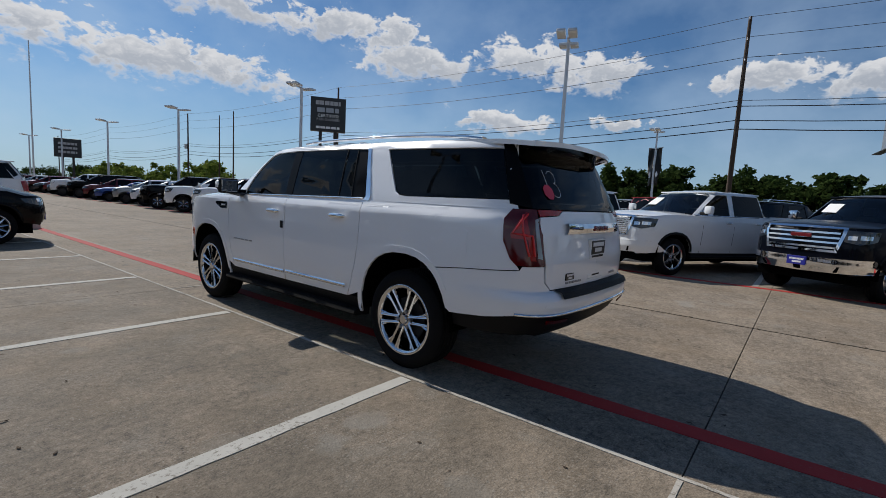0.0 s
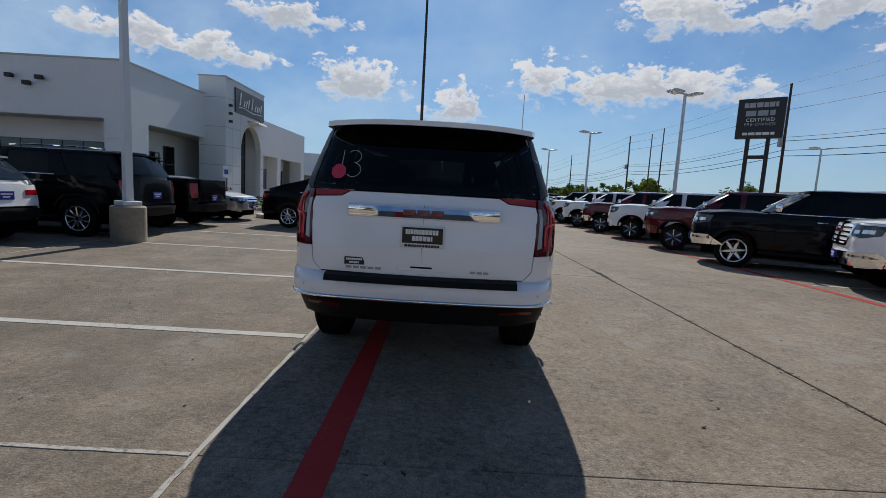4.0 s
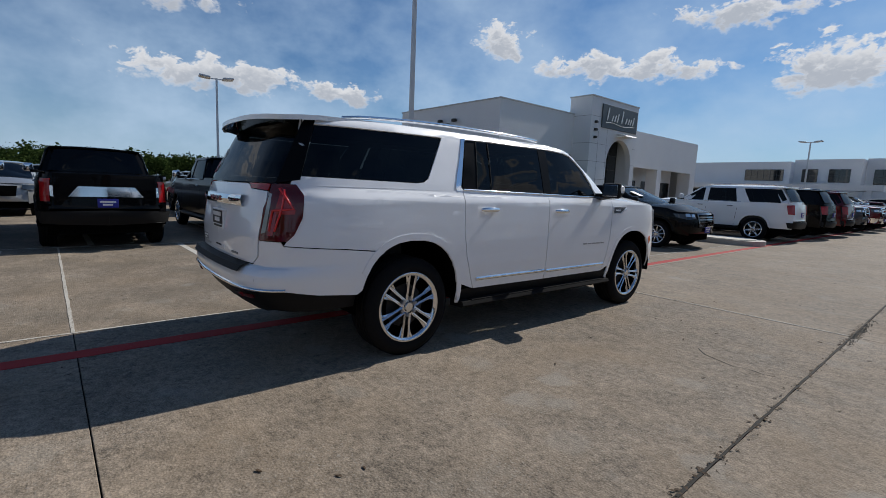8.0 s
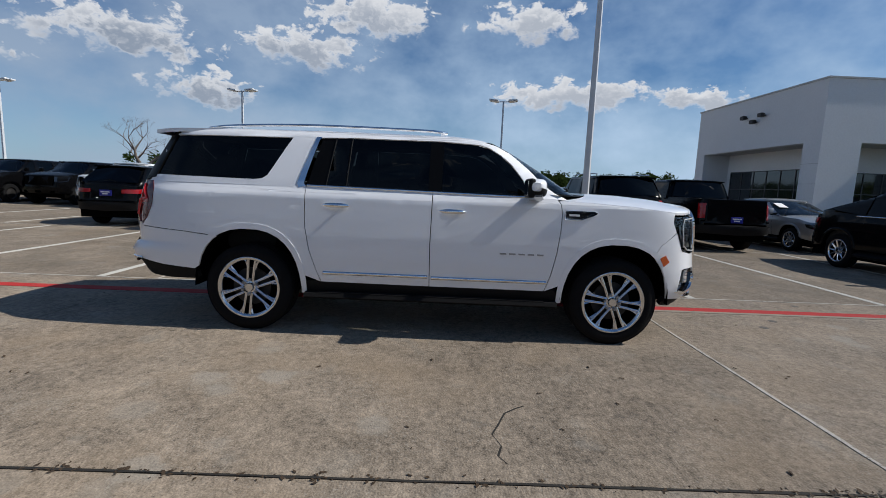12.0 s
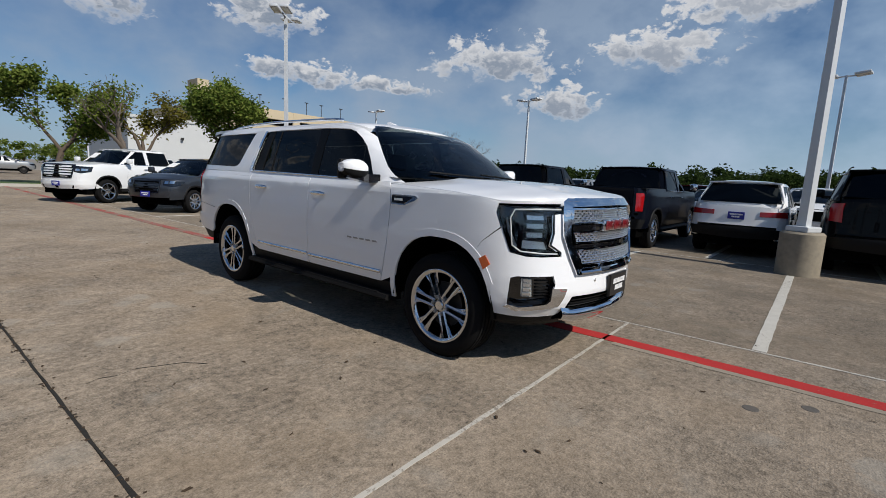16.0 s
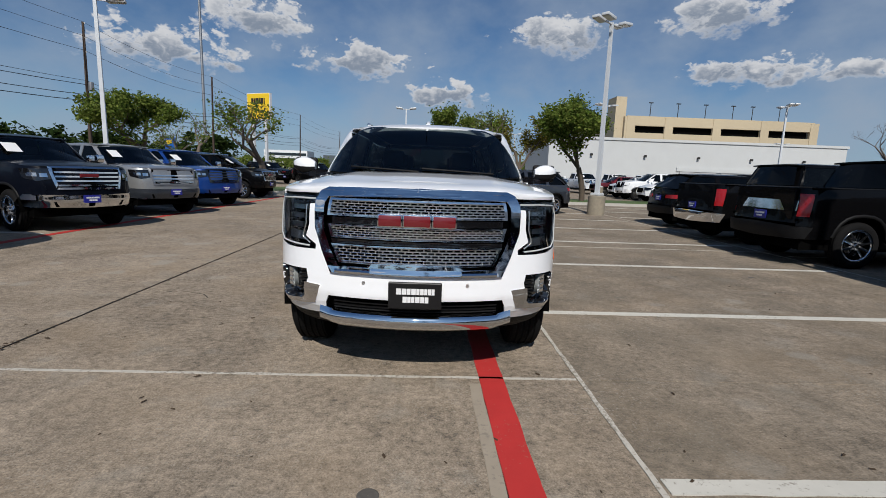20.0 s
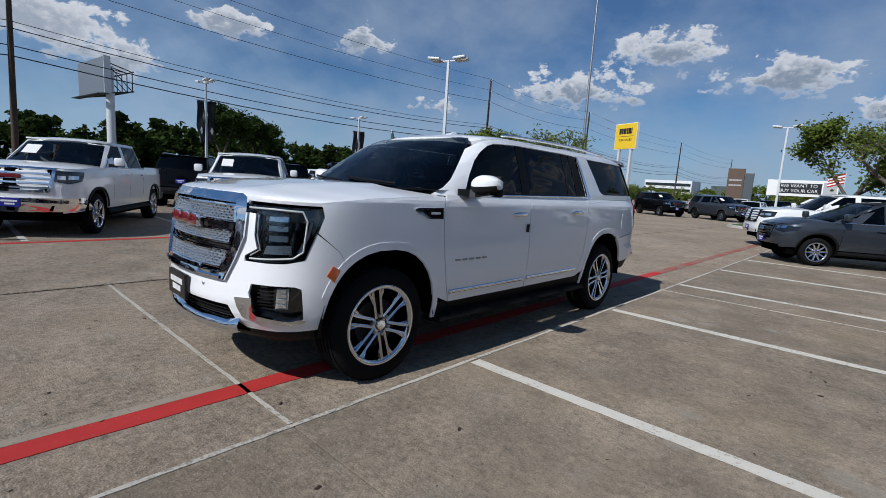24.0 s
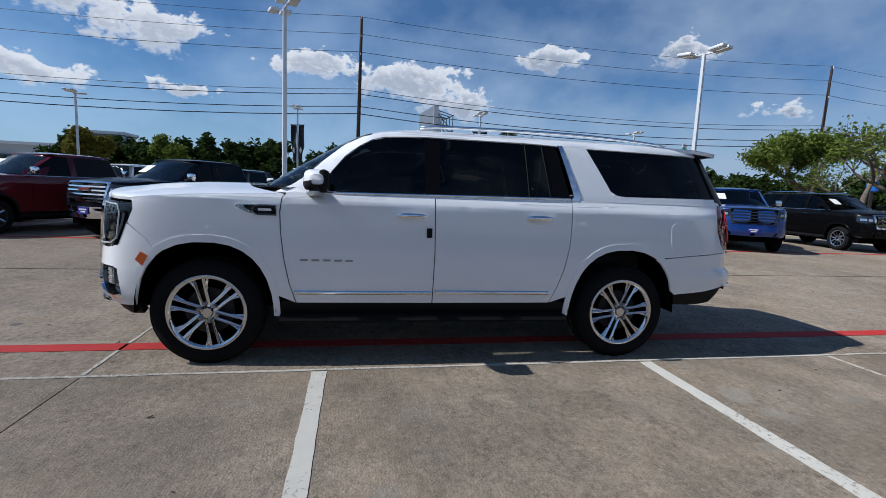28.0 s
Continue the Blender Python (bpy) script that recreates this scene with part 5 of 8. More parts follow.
    for v in bm.verts:
        if v.co.z > 1.95:
            v.co.x *= .4
    part("roof_antenna", bm, WHITE, car)
    # rear glass and hatch
    rg = [(G.sx(0, 1.845, False), 1.845), (G.sx(.685, 1.845, False), 1.845), (G.sx(.715, 1.80, False), 1.80), (G.sx(.80, 1.40, False), 1.40), (G.sx(.80, 1.378, False), 1.378), (G.sx(0, 1.378, False), 1.378)]
    panel("rear_window", G, [rg[::-1]], PRIVACY, car, .1, .0, .004, "dark tinted rear glass", whole=True)
    ht = [(B.sx(0, 1.368, False), 1.368), (B.sx(.51, 1.366, False), 1.366), (B.sx(.575, 1.330, False), 1.330), (B.sx(.768, 1.318, False), 1.318), (B.sx(.766, 1.0, False), 1.0), (B.sx(.755, .87, False), .87), (B.sx(.70, .816, False), .816), (B.sx(0, .812, False), .812)]
    panel("tailgate", B, [ht[::-1]], WHITE, car, .08, .004, .02, whole=True)
    yt = lambda x, z: B.flat(B.sx(abs(x), z, False), z).y
    tailp = [(meet - .002, .884)] + sorted([(y, z) for y, z in ra if y < meet - .012 and .585 < z < .88], key=lambda p: -p[1])
    rbp = [(B.sx(0, .806, False), .806), (B.sx(.70, .808, False), .808), (B.sx(.763, .866, False), .866), (B.sx(.776, .98, False), .98), (B.sx(.90, .978, False), .978)] + S([(-2.72, .948), (-2.3, .918), (-2.172, .905)]) + S(tailp) + S([(-2.2, .575), (-2.5, .60), (-2.7, .635)]) + [(B.sx(.80, .652, False), .652), (B.sx(0, .645, False), .645)]
    panel("rear_bumper", B, [rbp[::-1]], WHITE, car, .08, .0, .02, whole=True)
    vp = [(B.sx(0, .635, False), .635), (B.sx(.80, .642, False), .642)] + S([(-2.7, .628), (-2.5, .592), (-2.2, .567), (-2.19, .47), (-2.4, .455)]) + [(B.sx(.80, .46, False), .46), (B.sx(.70, .435, False), .435), (B.sx(0, .43, False), .43)]
    panel("rear_valance", B, [vp[::-1]], TRIM, car, .1, -.035, .05, whole=True)
    bm = ribbon(B, [(B.sx(x, .648, False), .648) for x in np.linspace(0, .93, 24)], .012, .0, .016)
    part("bumper_strip", both_sides(bm), CHROME, car, "thin chrome strip")
    bm = bmesh.new()
    grid(bm, [[(x, yt(x, .806) - d, .812 - .02 * d * 10) for x in np.linspace(-.66, .66, 15)] for d in (0, .03, .065, .085, .09)])
    for v in bm.verts:
        if v.co.y < yt(v.co.x, .806) - .08:
            v.co.z -= .035
    part("bumper_step", bm, TRIM, car, "black ribbed step pad")
    # bar, badge shape, plate, handle
    bm = bmesh.new()
    rows = []
    for x in np.linspace(-.515, .515, 25):
        e = 1 - .35 * (abs(x) / .515) ** 6
        y = yt(x, 1.24)
        rows.append([(x, y - .004, 1.284), (x, y - .048 * e, 1.279), (x, y - .060 * e, 1.246), (x, y - .045 * e, 1.208), (x, y - .004, 1.190)])
    grid(bm, rows)
    bmesh.ops.recalc_face_normals(bm, faces=bm.faces)
    tb = part("tailgate_bar", crisp(bm, 40), CHROME, car, "wide chrome bar")
    for x0, x1 in ((-.138, -.052), (-.044, .044), (.052, .138)):
        o = boxed(x0, x1, yt(0, 1.25) - .068, yt(0, 1.25) - .03, 1.224, 1.264, .006)
        part("badge_letter_block", crisp(o), REDTEXT, tb, "red enamel badge shape")
    yq = yt(0, 1.1)
    rp = part("rear_plate", boxed(-.152, .152, yq - .022, yq + .004, 1.006, 1.156, .005), PLATEWHITE, car, "black dealer plate in white frame")
    part("plate_face", boxed(-.138, .138, yq - .025, yq - .02, 1.038, 1.146, .002), PLATEBLACK, rp)
    bm = bmesh.new()
    word_bars(bm, -.115, .115, yq - .0275, yq - .024, (1.100, 1.132), 4, .024)
    word_bars(bm, -.07, .07, yq - .0275, yq - .024, (1.056, 1.088), 5, .024)
    part("plate_lettering", bm, PLATEWHITE, rp)
    bm = bmesh.new()
    word_bars(bm, -.12, .12, yq - .0245, yq - .02, (1.014, 1.030), 6, .022)
    part("frame_lettering", bm, PLATEBLACK, rp)
    ds = part("dealer_sticker", boxed(-.53, -.39, yt(.46, .89) - .008, yt(.46, .89) + .004, .868, .920, .002), PLATEBLACK, car, "small black dealer sticker")
    bm = bmesh.new()
    word_bars(bm, -.518, -.402, yt(.46, .89) - .0095, yt(.46, .89) - .007, (.898, .912), 7, .016)
    word_bars(bm, -.495, -.425, yt(.46, .89) - .0095, yt(.46, .89) - .007, (.876, .890), 8, .016)
    part("sticker_lettering", bm, PLATEWHITE, ds)
    for nm, x0, x1, z in (("model_lettering", -.52, -.265, .850), ("trim_lettering", .335, .472, .856)):
        bm = bmesh.new()
        k = 5 if x0 < 0 else 3
        for i in range(k):
            x = x0 + (x1 - x0) * i / k
            box(bm, x, x + (x1 - x0) / k * .78, yt(x, z) - .010, yt(x, z), z - .008, z + .008)
        part(nm, bm, DULLMETAL, car)
    hr = part("handle_recess", boxed(-.168, .168, yt(.1, .865) - .006, yt(.1, .865) + .02, .838, .888, .012), WHITE, car)
    part("tailgate_grip", boxed(-.075, .075, yt(.1, .865) - .010, yt(.1, .865), .866, .878, .003), TRIM, hr)
    for x in (-.80, -.30, .30, .80):
        lt = bmesh.new()
        lathe(lt, [(.001, -.003), (.012, -.003), (.014, .0)], "x", 12, Matrix.Translation((x, yt(abs(x), .74) - .002, .715)) @ Matrix.Rotation(radians(-90), 4, "Z"))
        part("parking_sensor", lt, ALLOY, car)
    # writing and sticker on the rear glass
    def on_glass(bm, x, z, off=.003):
        for v in bm.verts:
            zz = z + v.co.z
            p = G.flat(G.sx(abs(x + v.co.x), zz, False), zz)
            v.co = Vector((x + v.co.x, p.y - off + v.co.y, zz))
        return bm
    tube_pts = [(-.04, 0, .10), (-.045, 0, -.06)]
    bm = tube(bmesh.new(), tube_pts, .0016, 6)
    tube(bm, [(-.015 + .055 + .05 * math.cos(a), 0, .055 + .045 * math.sin(a)) for a in np.linspace(2.6, -1.5, 12)] + [(.04 + .055 * math.cos(a), 0, -.04 + .05 * math.sin(a)) for a in np.linspace(1.5, -2.4, 12)], .0016, 6)
    part("window_number", on_glass(bm, -.56, 1.555), CHALK, car, "number 13 in white marker")
    bm = bmesh.new()
    prism(bm, [(.055 * math.cos(radians(22.5 + 45 * k)), .055 * math.sin(radians(22.5 + 45 * k))) for k in range(8)], "y", -.002, .0)
    part("window_sticker", on_glass(bm, -.62, 1.50, .005), STICKER, car, "round pink sticker")
    # dark cabin: floor, dash, wheel, seats
    fl = boxed(-.80, .80, -2.45, 1.35, .44, .56)
    part("floor_pan", fl, VOID, car)
    for x in (-.93, .88):
        part("cabin_lining", boxed(x, x + .05, -1.15, 1.2, .55, 1.33), CABIN, car)
        part("rear_cabin_lining", boxed(x, x + .05, -2.5, -1.16, 1.02, 1.33), CABIN, car)
    part("bulkhead", boxed(-.88, .88, 1.2, 1.24, .45, 1.30), VOID, car)
    part("nose_structure", boxed(-.62, .62, 1.3, 2.42, .40, 1.18, .05), VOID, car)
    part("tail_structure", boxed(-.78, .78, -2.70, -2.25, .50, .95, .05), VOID, car)
    part("dashboard", boxed(-.86, .86, .78, 1.22, 1.0, 1.33, .06), CABIN, car)
    part("headliner", boxed(-.68, .68, -2.45, .3, 1.86, 1.875), CABIN, car)
    sw = bmesh.new()
    lathe(sw, [(.18 + .014 * math.cos(a), .014 * math.sin(a)) for a in np.linspace(0, 2 * math.pi, 9)[:-1]], "x", 24, pose(-.42, .66, 1.22, 0, 0, 0) @ Matrix.Rotation(radians(-65), 4, "X") @ Matrix.Rotation(radians(90), 4, "Y"), True)
    part("steering_wheel", sw, TRIM, car)
    for x, y in ((-.42, .05), (.42, .05), (-.42, -.95), (.42, -.95), (-.40, -1.85), (.40, -1.85)):
        st = bmesh.new()
        box(st, -.25, .25, -.22, .30, .72, .92, .06)
        box(st, -.24, .24, -.34, -.18, .88, 1.44, .06, Matrix.Rotation(radians(0), 4, "X"))
        box(st, -.13, .13, -.36, -.25, 1.47, 1.66, .04)
        bmesh.ops.translate(st, vec=(x, y, 0), verts=st.verts)
        part("seat", crisp(st), CABIN, car, "dark seat with headrest")
    part("front_axle", tube(bmesh.new(), [(-.8, AF, .38), (.8, AF, .38)], .05, 8), VOID, car)
    part("rear_axle", tube(bmesh.new(), [(-.8, AR, .40), (.8, AR, .40)], .06, 8), VOID, car)
    wheels(car, .985, (AF, AR), .41, .41, .288, .275)
    return car


hero()

# ---- parked vehicles ----


KINDS = {
    "pickup": dict(W=1.015, zs=.46, zb=1.33, H=1.93, yf=2.86, yr=-2.98, wf=1.87, wr=-1.87, rt=.41, ws0=1.48, ws1=.62, rt1=-.98, rt0=-1.12, zh=1.27, bed=True),
    "suv": dict(W=1.01, zs=.46, zb=1.32, H=1.91, yf=2.48, yr=-2.72, wf=1.535, wr=-1.535, rt=.40, ws0=1.28, ws1=.42, rt1=-2.32, rt0=-2.60, zh=1.22, bed=False),
    "crossover": dict(W=.93, zs=.40, zb=1.10, H=1.66, yf=2.28, yr=-2.36, wf=1.39, wr=-1.39, rt=.35, ws0=1.30, ws1=.25, rt1=-1.75, rt0=-2.22, zh=.98, bed=False),
    "coupe": dict(W=.99, zs=.38, zb=1.14, H=1.69, yf=2.40, yr=-2.50, wf=1.48, wr=-1.48, rt=.37, ws0=1.25, ws1=.12, rt1=-.95, rt0=-2.30, zh=1.0, bed=False),
    "sedan": dict(W=.92, zs=.34, zb=.96, H=1.47, yf=2.42, yr=-2.50, wf=1.42, wr=-1.42, rt=.33, ws0=1.10, ws1=.05, rt1=-1.05, rt0=-1.75, zh=.84, bed=False),
}


def vehicle(kind, mat, label, category, at, group="", grille="bars", lod=0, wheel=6, tail=None, bumper=None, glassm=None, tag=True, wheel_mat=None, trim=None):
    """A parked vehicle with its front towards local +y."""
    p = KINDS[kind]
    W, zs, zb, H, yf, yr, zh = (p[k] for k in ("W", "zs", "zb", "H", "yf", "yr", "zh"))
    name = {"pickup": "pickup_truck", "suv": "sport_utility_vehicle", "crossover": "crossover_car", "coupe": "coupe_crossover", "sedan": "sedan_car"}[kind]
    car = thing(name, label, category, at, group)
    step = .15 if lod == 0 else .4
    bumper = bumper or mat
    glassm = glassm or PRIVACY
    trim = trim or CHROME
    bedz = zb + (.05 if p["bed"] else 0)
    B = Shell([(zs - .15, W - .09), (zs, W - .03), (zs + .18, W - .005), ((zs + zb) / 2 + .08, W), (zb - .12, W - .012), (zb, W - .045), (zb + .06, W - .06)],
              [(zs - .15, yf - .22), (zs, yf - .06), (zs + .16, yf), ((zs + zh) / 2 + .1, yf - .01), (zh - .04, yf - .06), (zh + .03, yf - .14), (zb + .06, yf - .3)],
              [(zs - .15, yr + .14), (zs, yr + .05), (zs + .2, yr), (zs + .34, yr + .03), (zb - .02, yr + .07), (zb + .06, yr + .09)], 7, 9, .12, .05 if not p["bed"] else .02)
    G = Shell([(zb - .02, W - .035), (zb + .12, W - .075), (H - .10, W - .19), (H - .04, W - .24), (H, W - .32)],
              [(zb - .02, p["ws0"] + .04), (zb + .1, p["ws0"] - .16), (H - .1, p["ws1"] + .10), (H - .03, p["ws1"] - .05), (H, p["ws1"] - .2)],
              [(zb - .02, p["rt0"] - .01), (zb + .1, p["rt0"] + .01), (H - .1, p["rt1"] - .02), (H, p["rt1"] + .1)], 6, 9, .12, .05, -.45)
    S = lambda pts, sh=B: [(sh.sy(y, z), z) for y, z in pts]
    rx, rz = p["rt"] + .075, p["rt"] + .10
    fa = [q for q in arch(p["wf"], p["rt"], rx, rz, k=12) if q[1] > zs]
    ra = [q for q in arch(p["wr"], p["rt"], rx, rz, k=12) if q[1] > zs]
    xn = W * .70
    hood_y = p["ws0"] - .22
    for s in (1, -1):
        front = [(B.sx(xn, z), z) for z in (zs, (zs + zh) / 2, zh)]
        top = S([(yf - .40, zh + .01), ((yf + hood_y) / 2, (zh + zb) / 2 + .03), (hood_y, zb)])
        if p["bed"]:
            top += S([(p["rt0"] - .02, zb), (p["rt0"] - .06, bedz)])
        rear = [(B.sx(W * .78, z, False), z) for z in (bedz, (zs + zb) / 2, zs + .02)]
        side = front + top + rear + S(ra[::-1]) + S(fa[::-1])
        panel("body_side", B, [side], mat, car, step, lip=.03, side=s)
        if lod < 2:
            arcs = [ribbon(B, S(arch(yc, p["rt"], rx + .01, rz + .01, a0=12, a1=168, k=10)), .03, .0, .018) for yc in (p["wf"], p["wr"])]
            for a in arcs:
                part("wheel_arch_trim", flip_x(a) if s < 0 else a, TRIM if kind in ("pickup", "crossover") and mat not in (SILVERP,) else mat, car)
        # greenhouse
        a0, a1 = p["ws0"] - .26, p["ws1"] - .10
        wl = lambda z: a0 + (a1 - a0) * (z - zb) / (H - .1 - zb)
        rl = lambda z: p["rt0"] + .10 + (p["rt1"] - p["rt0"] + .02) * (z - zb) / (H - .1 - zb)
        zt, z0 = H - .10, zb + .025
        yb = {"pickup": .14, "suv": .10, "crossover": .02, "coupe": .0, "sedan": -.08}[kind]
        outline = [(p["ws0"] - .20, zb), (p["ws1"] - .15, H - .035), (p["rt1"] + .15, H - .035), (p["rt0"] + .09, zb)]
        holes, wins = [], []
        cuts = [(wl, lambda z: yb + .05)]
        if kind in ("suv",):
            cuts += [(lambda z: yb - .05, lambda z: yb - .95 - .12 * (zt - z) / (zt - zb)), (lambda z: yb - 1.16 - .28 * (zt - z) / (zt - zb), rl)]
        elif kind == "pickup":
            cuts += [(lambda z: yb - .05, lambda z: max(rl(z), -1.0))]
        else:
            cuts += [(lambda z: yb - .05, lambda z: max(rl(z), yb - .92 - .05 * (zt - z)))]
            if kind == "crossover":
                cuts += [(lambda z: yb - 1.02 - .05 * (zt - z), rl)]
        for f0, f1 in cuts:
            top_z = zt
            if kind == "coupe" and f1 is not cuts[0][1]:
                top_z = zt - .04
            q = [(f0(z0) - .02, z0), (f0((z0 + top_z) / 2) - .02, (z0 + top_z) / 2), (f0(top_z) - .03, top_z), (f1(top_z) + .02, top_z), (f1(z0) + .02, z0)]
            holes.append(S(q, G))
            wins.append(q)
        panel("cab_side", G, [S(outline, G)] + holes, mat, car, step, lip=.03, side=s)
        for q in wins:
            cy, cz = sum(a for a, _ in q) / 5, sum(b for _, b in q) / 5
            panel("side_window", G, [S([(cy + (a - cy) * .995, cz + (b - cz) * .99) for a, b in q], G)], glassm, car, .5, -.012, .003, side=s)
        if lod < 2:
            bm = ribbon(G, S([(wl(zb) + .0 - 2.1 * k / 8 * (1 if kind != "pickup" else .95), zb + .012) for k in range(9)], G), .012, .0, .010)
            part("belt_moulding", flip_x(bm) if s < 0 else bm, trim, car)
            # doors: seams, handles, sill
            seams = [ribbon(B, [(B.sy(y - .02 * k, zs + .04 + (zb - zs - .06) * k / 4), zs + .04 + (zb - zs - .06) * k / 4) for k in range(5)], .005, .001, .001) for y in (hood_y - .12, yb, yb - (1.02 if kind != "pickup" else 1.0))]
            for q in seams:
                part("door_seam", flip_x(q) if s < 0 else q, VOID, car)
            for y in (yb + .14, yb - .86):
                z = zb - .14
                c = B.flat(B.sy(y, z), z)
                h = boxed(c.x, c.x + .035, y - .09, y + .09, z - .014, z + .014, .008)
                part("door_handle", flip_x(h) if s < 0 else h, trim if kind == "pickup" or kind == "suv" else mat, car)
            sl = bmesh.new()
            prism(sl, [(W - .12, zs - .10), (W + .0, zs - .08), (W + .01, zs - .04), (W - .1, zs + .04)], "y", p["wr"] + rx, p["wf"] - rx)
            part("running_board", flip_x(sl) if s < 0 else sl, TRIM, car)
        # mirror
        my = a0 - .12
        m = boxed(W + .02, W + .20, my - .06, my + .07, zb + .05, zb + .23, .04)
        mo = part("wing_mirror", crisp(flip_x(m) if s < 0 else m), trim if kind == "pickup" and trim is CHROME and mat is not WHITE2 else mat, car)
        m = boxed(W - .08, W + .08, my - .02, my + .05, zb + .02, zb + .09, .01)
        part("mirror_arm", flip_x(m) if s < 0 else m, TRIM, mo)
        # lamps
        hw = .62 if kind in ("pickup", "suv") else .56
        lz0, lz1 = (zh - .27, zh - .035) if kind in ("pickup", "suv") else (zh - .19, zh - .03)
        lo = [(B.sx(W * hw, lz1), lz1), (B.sx(W * hw, lz0 + .04), lz0 + .04), (B.sx(W * .80, lz0), lz0)] + S([(yf - .42, lz0 + .06), (yf - .50, lz1 - .01)])
        h = panel("headlamp", B, [lo], GLOSSBLACK, car, .08 if lod < 2 else .3, .006, .02, side=s)
        if lod < 2:
            ins = [[(B.sx(W * (hw + .04 + .13 * k), z), z), (B.sx(W * (hw + .04 + .13 * k), z + .07), z + .07), (B.sx(W * (hw + .14 + .13 * k), z + .07), z + .07), (B.sx(W * (hw + .14 + .13 * k), z), z)] for k, z in ((0, lz0 + .075), (1, lz0 + .085))]
            for q in ins:
                panel("lamp_lens", B, [q], ALLOY, h, .06, .012, .01, side=s)
        if p["bed"]:
            tl = [(B.sy(yr + .27, 1.27), 1.27), (B.sy(yr + .22, .88), .88), (B.sx(W * .79, .88, False), .88), (B.sx(W * .77, 1.27, False), 1.27)]
        elif kind == "suv":
            tl = [(B.sy(yr + .30, 1.27), 1.27), (B.sy(yr + .24, .98), .98), (B.sx(W * .74, .96, False), .96), (B.sx(W * .74, 1.29, False), 1.29)]
        else:
            tl = [(B.sy(yr + .40, zb - .08), zb - .08), (B.sy(yr + .34, zb - .20), zb - .20), (B.sx(W * .45, zb - .20, False), zb - .20), (B.sx(W * .45, zb - .10, False), zb - .10)]
        t = panel("tail_lamp", B, [tl], REDLENS, car, .06 if lod < 2 else .2, .012, .03, side=s)
    # nose: grille, bumper, plate
    panel("nose", B, [[(B.sx(0, zh), zh), (B.sx(xn, zh), zh), (B.sx(xn, zs + .06), zs + .06), (B.sx(0, zs + .06), zs + .06)]], bumper if kind not in ("pickup", "suv") else mat, car, step, -.002, .02, whole=True)
    if kind in ("pickup", "suv"):
        gz0, gz1, gw = zh - .40, zh - .03, W * .60
        b0, b1 = zs + .02, zs + .27
        panel("front_bumper", B, [[(B.sx(0, b1), b1), (B.sx(W * .93, b1 + .02), b1 + .02), (B.sx(W * .96, b0 + .04), b0 + .04), (B.sx(0, b0), b0)]], bumper, car, step, .018, .05, whole=True)
        panel("lower_intake", B, [[(B.sx(0, b0 + .13), b0 + .13), (B.sx(W * .62, b0 + .13), b0 + .13), (B.sx(W * .58, b0 + .03), b0 + .03), (B.sx(0, b0 + .03), b0 + .03)]], VOID, car, .5, .022, .01, whole=True)
    else:
        gz0, gz1, gw = zh - .36, zh - .06, W * .45
    panel("grille_back", B, [[(B.sx(0, gz1), gz1), (B.sx(gw, gz1), gz1), (B.sx(gw * .9, gz0), gz0), (B.sx(0, gz0), gz0)]], VOID, car, .5, .006, .01, whole=True)
    if lod < 2:
        gm = GLOSSBLACK if grille == "black" else CHROME
        if grille != "mesh":
            for k in range(4 if grille != "ford" else 3):
                z = gz0 + (gz1 - gz0) * (k + .6) / 4.4
                panel("grille_bar", B, [[(B.sx(0, z + .016), z + .016), (B.sx(gw * .94, z + .016), z + .016), (B.sx(gw * .93, z - .016), z - .016), (B.sx(0, z - .016), z - .016)]], gm, car, .5, .016, .02, whole=True)
        else:
            bms = []
            for r in range(9):
                for c in range(14):
                    z, x = gz0 + (gz1 - gz0) * (r + .5) / 9, gw * .9 * (c + .5 * (r % 2) + .3) / 14
                    y = B.flat(B.sx(x, z), z).y + .012
                    for sg in (-1, 1):
                        bms.append((sg * x, y, z))
            bm = bmesh.new()
            for x, y, z in bms:
                box(bm, x - .014, x + .014, y - .01, y + .006, z - .010, z + .010)
            part("grille_mesh", bm, CHROME, car)
        ring = [(B.sx(0, gz1 + .04), gz1 + .04), (B.sx(gw + .03, gz1 + .03), gz1 + .03), (B.sx(gw + .03, gz1 - .08), gz1 - .08), (B.sx(gw * .93, gz0 - .03), gz0 - .03), (B.sx(0, gz0 - .03), gz0 - .03), (B.sx(0, gz0 + .01), gz0 + .01), (B.sx(gw * .87, gz0 + .01), gz0 + .01), (B.sx(gw * .97, gz1 - .08), gz1 - .08), (B.sx(gw * .97, gz1), gz1), (B.sx(0, gz1), gz1)]
        panel("grille_surround", B, [ring], gm if grille != "ford" else DULLMETAL, car, .3, .02, .03, whole=True)
        if kind in ("pickup", "suv") and grille in ("bars", "mesh"):
            z = (gz0 + gz1) / 2 + .06
            y = B.flat(B.sx(.1, z), z).y + .03
            part("grille_badge", boxed(-.17, .17, y - .03, y + .004, z - .035, z + .035, .01), REDTEXT, car, "small red badge shape")
    if tag:
        z = zs + .19 if kind in ("pickup", "suv") else zs + .16
        y = B.flat(0 + B.sx(0, z), z).y + .02
        o = part("front_plate", boxed(-.155, .155, y, y + .014, z - .078, z + .078, .004), PLATEBLUE, car, "blue dealer plate")
        bm = bmesh.new()
        word_bars(bm, -.12, .12, y + .0145, y + .016, (z + .01, z + .042), 3, .026)
        part("plate_lettering", bm, PLATEWHITE, o)
        part("plate_lettering", word_bars(bmesh.new(), -.08, .08, y + .0145, y + .016, (z - .042, z - .01), 2, .026), PLATEWHITE, o)
    # tail
    tz = bedz if p["bed"] else zb
